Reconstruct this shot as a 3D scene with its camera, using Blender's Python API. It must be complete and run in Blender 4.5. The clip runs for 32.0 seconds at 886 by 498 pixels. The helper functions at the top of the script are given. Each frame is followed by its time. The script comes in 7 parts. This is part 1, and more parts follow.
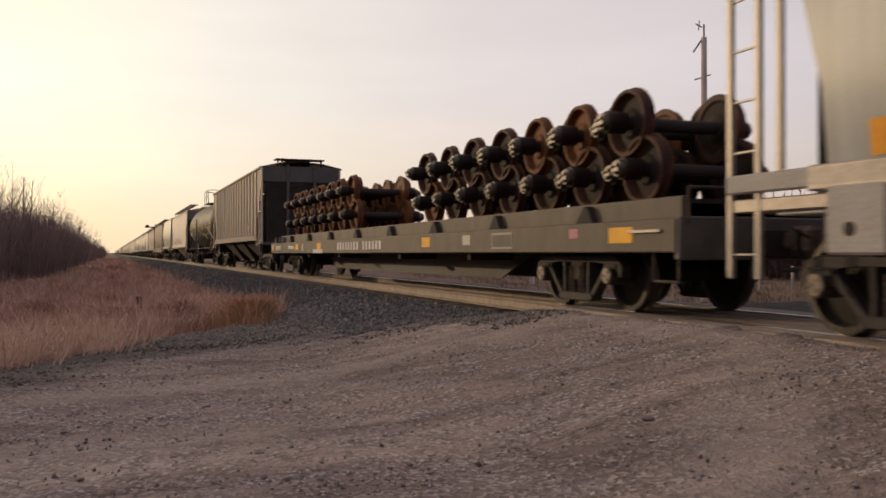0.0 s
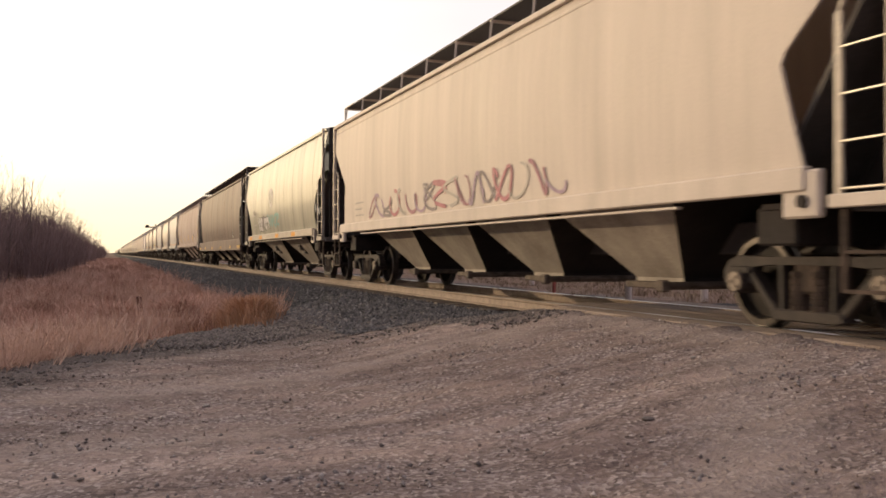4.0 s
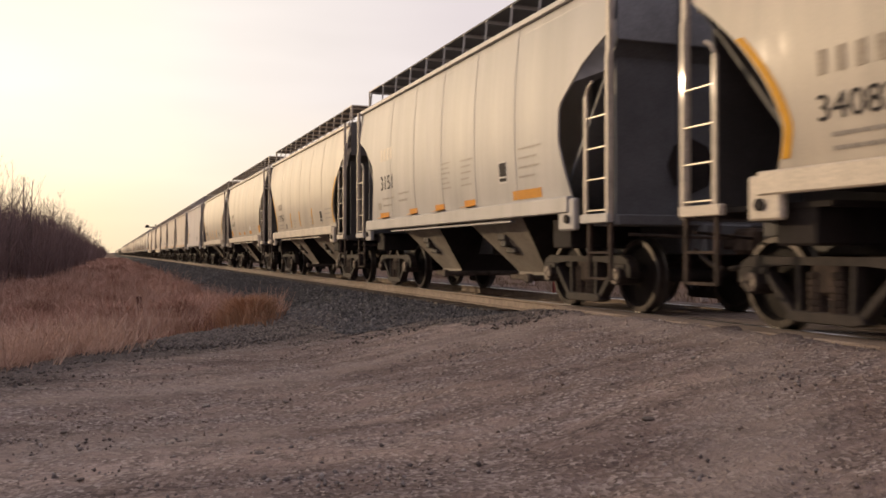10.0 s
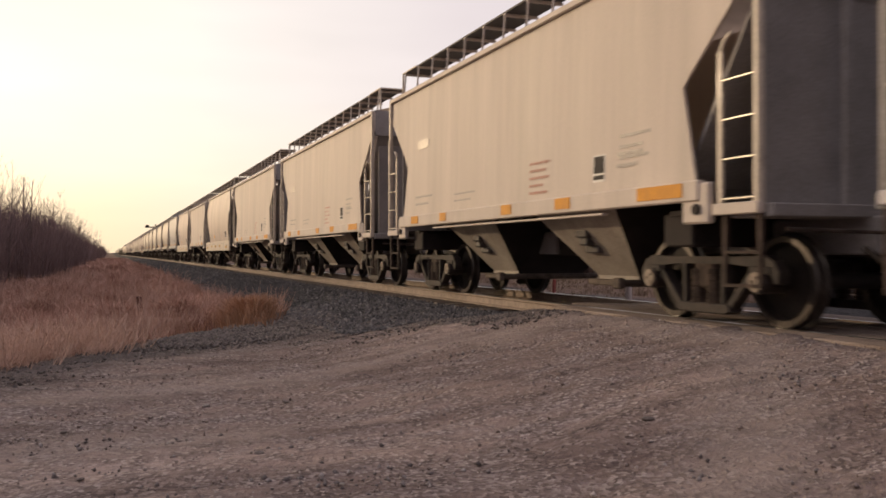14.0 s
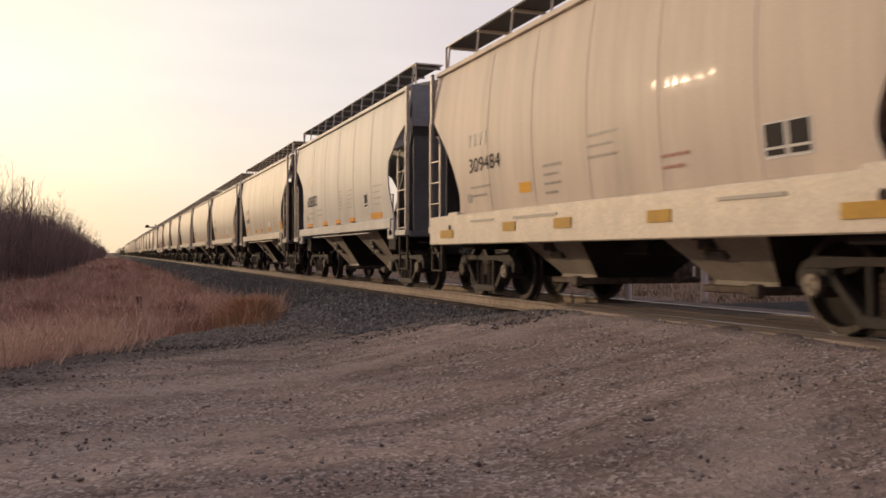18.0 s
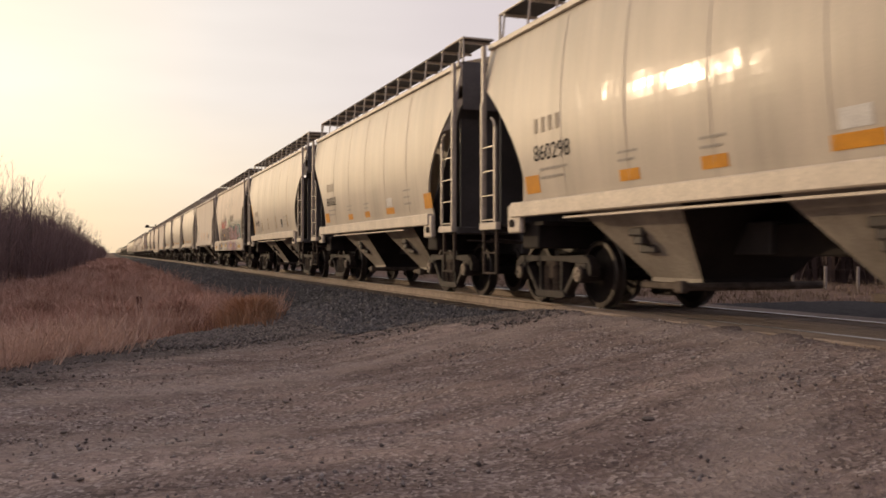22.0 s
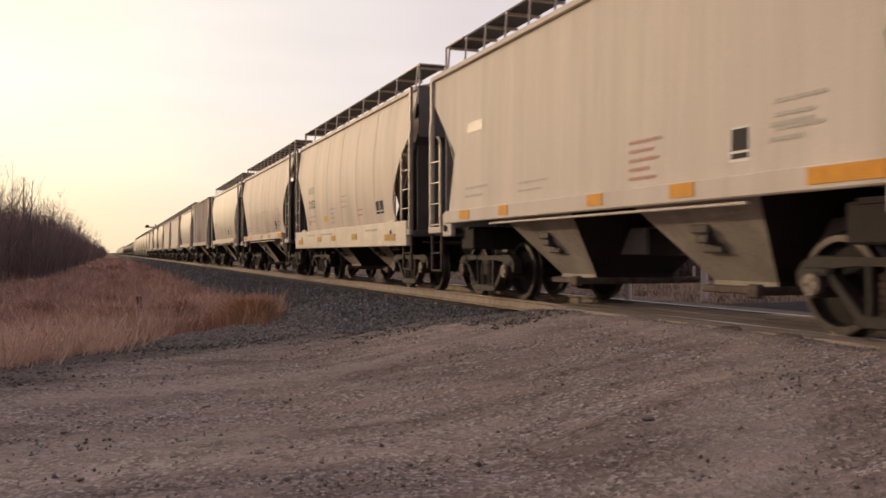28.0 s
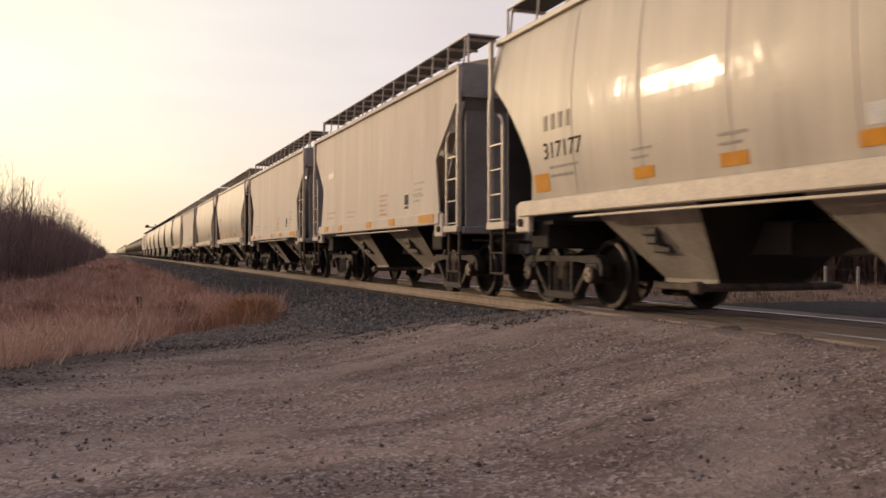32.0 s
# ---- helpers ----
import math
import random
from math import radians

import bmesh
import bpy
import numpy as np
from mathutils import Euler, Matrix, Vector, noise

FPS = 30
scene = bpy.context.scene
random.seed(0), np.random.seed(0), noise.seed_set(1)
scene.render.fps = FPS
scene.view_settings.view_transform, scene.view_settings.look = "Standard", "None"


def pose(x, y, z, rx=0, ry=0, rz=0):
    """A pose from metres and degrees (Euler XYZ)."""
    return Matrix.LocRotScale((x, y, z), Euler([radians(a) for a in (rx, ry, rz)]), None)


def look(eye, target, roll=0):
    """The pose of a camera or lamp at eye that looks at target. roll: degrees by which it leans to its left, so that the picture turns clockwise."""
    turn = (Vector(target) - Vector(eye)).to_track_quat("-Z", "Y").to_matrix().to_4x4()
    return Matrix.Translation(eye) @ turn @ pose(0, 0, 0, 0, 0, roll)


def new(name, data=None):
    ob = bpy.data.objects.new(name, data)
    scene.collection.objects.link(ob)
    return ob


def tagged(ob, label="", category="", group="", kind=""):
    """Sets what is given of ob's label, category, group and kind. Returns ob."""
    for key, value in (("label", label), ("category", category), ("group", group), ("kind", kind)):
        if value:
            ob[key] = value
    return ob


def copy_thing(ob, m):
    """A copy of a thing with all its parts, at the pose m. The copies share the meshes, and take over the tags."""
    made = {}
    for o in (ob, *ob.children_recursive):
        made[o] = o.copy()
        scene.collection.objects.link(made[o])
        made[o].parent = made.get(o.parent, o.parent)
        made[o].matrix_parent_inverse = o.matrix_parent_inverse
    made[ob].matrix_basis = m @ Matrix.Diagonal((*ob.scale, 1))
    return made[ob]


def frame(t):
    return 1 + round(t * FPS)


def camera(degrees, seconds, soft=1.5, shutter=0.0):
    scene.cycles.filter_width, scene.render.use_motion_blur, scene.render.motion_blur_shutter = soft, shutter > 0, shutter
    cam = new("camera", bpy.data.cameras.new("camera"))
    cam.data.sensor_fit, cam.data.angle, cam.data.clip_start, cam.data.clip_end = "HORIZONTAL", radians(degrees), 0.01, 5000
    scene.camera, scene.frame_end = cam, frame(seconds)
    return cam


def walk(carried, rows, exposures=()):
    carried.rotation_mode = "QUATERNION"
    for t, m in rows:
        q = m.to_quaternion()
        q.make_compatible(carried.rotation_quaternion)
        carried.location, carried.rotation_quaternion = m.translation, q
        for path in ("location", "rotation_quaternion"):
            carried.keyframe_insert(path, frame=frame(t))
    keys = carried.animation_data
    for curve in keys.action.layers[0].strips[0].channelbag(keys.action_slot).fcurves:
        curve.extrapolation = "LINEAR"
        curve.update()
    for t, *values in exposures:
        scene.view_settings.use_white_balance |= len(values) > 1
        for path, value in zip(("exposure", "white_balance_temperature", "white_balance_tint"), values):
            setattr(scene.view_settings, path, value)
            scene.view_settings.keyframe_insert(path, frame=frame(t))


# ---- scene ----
# ---------------------------------------------------------------- camera
EYE = (0.0, 0.0, 0.73)                     # rail head is z = 0, the track runs along y
AIM = look(EYE, (math.tan(radians(20.53)) * 100, 100.0, 0.73 + 0.555), 0)
cam = camera(53.1, 32.0, soft=1.65, shutter=0.15)
walk(cam, [(0.0, AIM), (32.0, AIM)],
     exposures=[(0.0, 0.05, 6440, 10), (1.0, 0.25, 6440, 10), (2.0, 0.5, 6440, 10), (3.0, 0.57, 6440, 10), (4.5, 0.5, 6440, 10), (6.0, 0.4, 6440, 11), (7.0, 0.34, 6420, 12),
                (8.0, 0.3, 6420, 12), (9.0, 0.12, 6380, 13), (11.0, 0.15, 6380, 13), (12.0, 0.07, 6380, 13), (13.0, 0.12, 6380, 13), (14.5, 0.2, 6380, 13), (17.0, 0.12, 6380, 13), (20.0, 0.0, 6380, 13), (23.5, 0.03, 6380, 13), (25.0, 0.2, 6380, 13),
                (27.5, 0.1, 6380, 13), (30.2, 0.1, 6380, 13), (31.0, 0.2, 6380, 13), (31.6, 0.14, 6380, 13), (32.0, 0.08, 6380, 13)])

SPEED = 16.15                              # metres a second, towards -y
TRACK = 6.89                               # x of the track's middle
SUN_AZ, SUN_EL = -36.0, 10.5                # degrees from +y towards +x; above the horizon


# ---------------------------------------------------------------- world and sun
def make_world():
    w = bpy.data.worlds.new("sky")
    scene.world = w
    w.use_nodes = True
    nt = w.node_tree
    nt.nodes.clear()
    N = nt.nodes.new
    out, bg = N("ShaderNodeOutputWorld"), N("ShaderNodeBackground")
    sky = N("ShaderNodeTexSky")
    sky.sky_type, sky.sun_disc = "NISHITA", False
    sky.sun_elevation, sky.sun_rotation = radians(SUN_EL), radians(SUN_AZ)
    sky.dust_density, sky.air_density = 3.0, 1.2
    co = N("ShaderNodeTexCoord")
    # thin high cloud: a veil that is brightest round the sun and grey away from it
    dot = N("ShaderNodeVectorMath"); dot.operation = "DOT_PRODUCT"
    a, e = radians(SUN_AZ), radians(SUN_EL)
    dot.inputs[1].default_value = (math.sin(a) * math.cos(e), math.cos(a) * math.cos(e), math.sin(e))
    ramp = N("ShaderNodeValToRGB")
    r = ramp.color_ramp
    r.elements[0].position, r.elements[0].color = 0.0, (0.58, 0.51, 0.56, 1)
    r.elements[1].position, r.elements[1].color = 1.0, (2.5, 2.0, 1.25, 1)
    for pos, c in ((0.15, (0.72, 0.635, 0.665, 1)), (0.55, (0.88, 0.77, 0.745, 1)), (0.75, (1.05, 0.955, 0.85, 1)), (0.88, (1.28, 1.12, 0.865, 1))):
        el = r.elements.new(pos); el.color = c
    mapn = N("ShaderNodeMapping"); mapn.inputs["Scale"].default_value = (1.0, 1.0, 5.0)
    noi = N("ShaderNodeTexNoise"); noi.inputs["Scale"].default_value = 1.6; noi.inputs["Detail"].default_value = 4
    mr = N("ShaderNodeMapRange"); mr.inputs[1].default_value, mr.inputs[2].default_value = 0.3, 0.75
    mr.inputs[3].default_value, mr.inputs[4].default_value = 0.9, 1.1
    mul = N("ShaderNodeVectorMath"); mul.operation = "SCALE"
    sc = N("ShaderNodeVectorMath"); sc.operation = "SCALE"; sc.inputs["Scale"].default_value = 0.10
    add = N("ShaderNodeMix"); add.data_type = "RGBA"; add.inputs["Factor"].default_value = 0.8
    L = nt.links.new
    L(co.outputs["Generated"], dot.inputs[0]); L(dot.outputs["Value"], ramp.inputs["Fac"])
    L(co.outputs["Generated"], mapn.inputs["Vector"]); L(mapn.outputs["Vector"], noi.inputs["Vector"])
    L(noi.outputs["Fac"], mr.inputs[0])
    L(ramp.outputs["Color"], mul.inputs[0]); L(mr.outputs[0], mul.inputs["Scale"])
    L(sky.outputs["Color"], sc.inputs[0])
    L(sc.outputs["Vector"], add.inputs["A"]); L(mul.outputs["Vector"], add.inputs["B"])
    sep = N("ShaderNodeSeparateXYZ"); low = N("ShaderNodeValToRGB")
    low.color_ramp.elements[0].position, low.color_ramp.elements[0].color = 0.0, (0.99, 0.87, 0.67, 1)
    low.color_ramp.elements[1].position, low.color_ramp.elements[1].color = 0.17, (1, 1, 1, 1)
    el = low.color_ramp.elements.new(0.06); el.color = (1.0, 0.94, 0.82, 1)
    tint = N("ShaderNodeMix"); tint.data_type, tint.blend_type = "RGBA", "MULTIPLY"; tint.inputs["Factor"].default_value = 1.0
    L(co.outputs["Generated"], sep.inputs["Vector"]); L(sep.outputs["Z"], low.inputs["Fac"])
    L(add.outputs["Result"], tint.inputs["A"]); L(low.outputs["Color"], tint.inputs["B"])
    L(tint.outputs["Result"], bg.inputs["Color"])
    L(bg.outputs["Background"], out.inputs["Surface"])
    bg.inputs["Strength"].default_value = 1.0
    lamp = bpy.data.lights.new("sun", "SUN")
    lamp.energy, lamp.angle, lamp.color = 1.35, radians(0.6), (1.0, 0.73, 0.45)
    ob = new("sun", lamp)
    ob.matrix_world = look(Vector(dot.inputs[1].default_value) * 100, (0, 0, 0))


make_world()


# ---------------------------------------------------------------- materials
STREAK = (1.5, 1.5, 0.16)                  # grain drawn down a car's side


def mat(name, c1, c2=None, rough=0.6, metal=0.0, scale=3.0, fine=40.0, bump=0.15, stretch=(1, 1, 1), coat=0.0, c3=None, dist=0.01,
        wave=0.0, spec=0.5, streak=0.3, coat_rough=0.07, rust=0.0):
    """Two-scale noise colour, uneven gloss, fine relief and, where asked, slow waves in the sheet."""
    m = bpy.data.materials.new(name)
    m.use_nodes = True
    nt = m.node_tree
    N, L = nt.nodes.new, nt.links.new
    b = nt.nodes["Principled BSDF"]
    co = N("ShaderNodeTexCoord")
    mp = N("ShaderNodeMapping"); mp.inputs["Scale"].default_value = stretch
    L(co.outputs["Object"], mp.inputs["Vector"])
    big = N("ShaderNodeTexNoise"); big.inputs["Scale"].default_value = scale; big.inputs["Detail"].default_value = 5; big.inputs["Roughness"].default_value = 0.6
    sm = N("ShaderNodeTexNoise"); sm.inputs["Scale"].default_value = fine; sm.inputs["Detail"].default_value = 4
    L(mp.outputs["Vector"], big.inputs["Vector"]); L(co.outputs["Object"], sm.inputs["Vector"])
    ramp = N("ShaderNodeValToRGB")
    c2 = c2 or tuple(0.72 * x for x in c1)
    ramp.color_ramp.elements[0].position, ramp.color_ramp.elements[0].color = 0.34, (*c2, 1)
    ramp.color_ramp.elements[1].position, ramp.color_ramp.elements[1].color = 0.66, (*c1, 1)
    if c3:
        el = ramp.color_ramp.elements.new(0.80); el.color = (*c3, 1)
    L(big.outputs["Fac"], ramp.inputs["Fac"])
    mr = N("ShaderNodeMapRange"); mr.inputs[1].default_value, mr.inputs[2].default_value, mr.inputs[3].default_value, mr.inputs[4].default_value = 0.25, 0.75, *((0.93, 1.06) if stretch == STREAK else (0.78, 1.2))
    L(sm.outputs["Fac"], mr.inputs[0])
    mx = N("ShaderNodeVectorMath"); mx.operation = "SCALE"
    L(ramp.outputs["Color"], mx.inputs[0]); L(mr.outputs[0], mx.inputs["Scale"])
    if stretch == STREAK:
        # dirt washed down the sheet in narrow streaks
        sp = N("ShaderNodeMapping"); sp.inputs["Scale"].default_value = (0.3, 2.6, 0.20)
        sn = N("ShaderNodeTexNoise"); sn.inputs["Scale"].default_value = 1.1; sn.inputs["Detail"].default_value = 3; sn.inputs["Roughness"].default_value = 0.5
        L(co.outputs["Object"], sp.inputs["Vector"]); L(sp.outputs["Vector"], sn.inputs["Vector"])
        sr = N("ShaderNodeMapRange"); sr.inputs[1].default_value, sr.inputs[2].default_value, sr.inputs[3].default_value, sr.inputs[4].default_value = 0.28, 0.62, 1.0 - streak, 1.05
        L(sn.outputs["Fac"], sr.inputs[0])
        m2 = N("ShaderNodeVectorMath"); m2.operation = "SCALE"
        L(mx.outputs["Vector"], m2.inputs[0]); L(sr.outputs[0], m2.inputs["Scale"])
        mx = m2
        if rust:
            rm = N("ShaderNodeMapping"); rm.inputs["Scale"].default_value = (0.3, 2.2, 0.3); rm.inputs["Location"].default_value = (3, 7, 1)
            rn = N("ShaderNodeTexNoise"); rn.inputs["Scale"].default_value = 1.5; rn.inputs["Detail"].default_value = 6; rn.inputs["Roughness"].default_value = 0.7
            L(co.outputs["Object"], rm.inputs["Vector"]); L(rm.outputs["Vector"], rn.inputs["Vector"])
            rf = N("ShaderNodeMapRange"); rf.inputs[1].default_value, rf.inputs[2].default_value, rf.inputs[4].default_value = 0.47, 0.66, rust
            L(rn.outputs["Fac"], rf.inputs[0])
            m3 = N("ShaderNodeMix"); m3.data_type = "RGBA"; m3.inputs["B"].default_value = (0.26, 0.105, 0.04, 1)
            L(rf.outputs[0], m3.inputs["Factor"]); L(m2.outputs["Vector"], m3.inputs["A"])
            mx = m3
    L(mx.outputs["Result" if rust else "Vector"], b.inputs["Base Color"])
    rr = N("ShaderNodeMapRange"); rr.inputs[3].default_value, rr.inputs[4].default_value = max(0.03, rough * 0.8), min(1, rough * 1.2)
    L(big.outputs["Fac"], rr.inputs[0]); L(rr.outputs[0], b.inputs["Roughness"])
    b.inputs["Metallic"].default_value = metal
    b.inputs["Coat Weight"].default_value = coat
    b.inputs["Coat Roughness"].default_value = coat_rough
    b.inputs["Coat IOR"].default_value = 1.65
    b.inputs["Specular IOR Level"].default_value = spec
    bp = N("ShaderNodeBump"); bp.inputs["Strength"].default_value = bump; bp.inputs["Distance"].default_value = dist
    L(sm.outputs["Fac"], bp.inputs["Height"])
    if wave:
        wv = N("ShaderNodeTexNoise"); wv.inputs["Scale"].default_value = 1.1; wv.inputs["Detail"].default_value = 1
        wm = N("ShaderNodeMapping"); wm.inputs["Scale"].default_value = (1, 1, 0.45)
        L(co.outputs["Object"], wm.inputs["Vector"]); L(wm.outputs["Vector"], wv.inputs["Vector"])
        b2 = N("ShaderNodeBump"); b2.inputs["Strength"].default_value = 1.0; b2.inputs["Distance"].default_value = wave
        w2 = N("ShaderNodeTexNoise"); w2.inputs["Scale"].default_value = 2.6; w2.inputs["Detail"].default_value = 2.5
        L(wm.outputs["Vector"], w2.inputs["Vector"])
        b3 = N("ShaderNodeBump"); b3.inputs["Strength"].default_value = 1.0; b3.inputs["Distance"].default_value = wave * 0.45
        L(w2.outputs["Fac"], b3.inputs["Height"])
        L(wv.outputs["Fac"], b2.inputs["Height"]); L(bp.outputs["Normal"], b2.inputs["Normal"])
        L(b2.outputs["Normal"], b.inputs["Normal"]); L(b3.outputs["Normal"], b.inputs["Coat Normal"])
    else:
        L(bp.outputs["Normal"], b.inputs["Normal"])
    return m


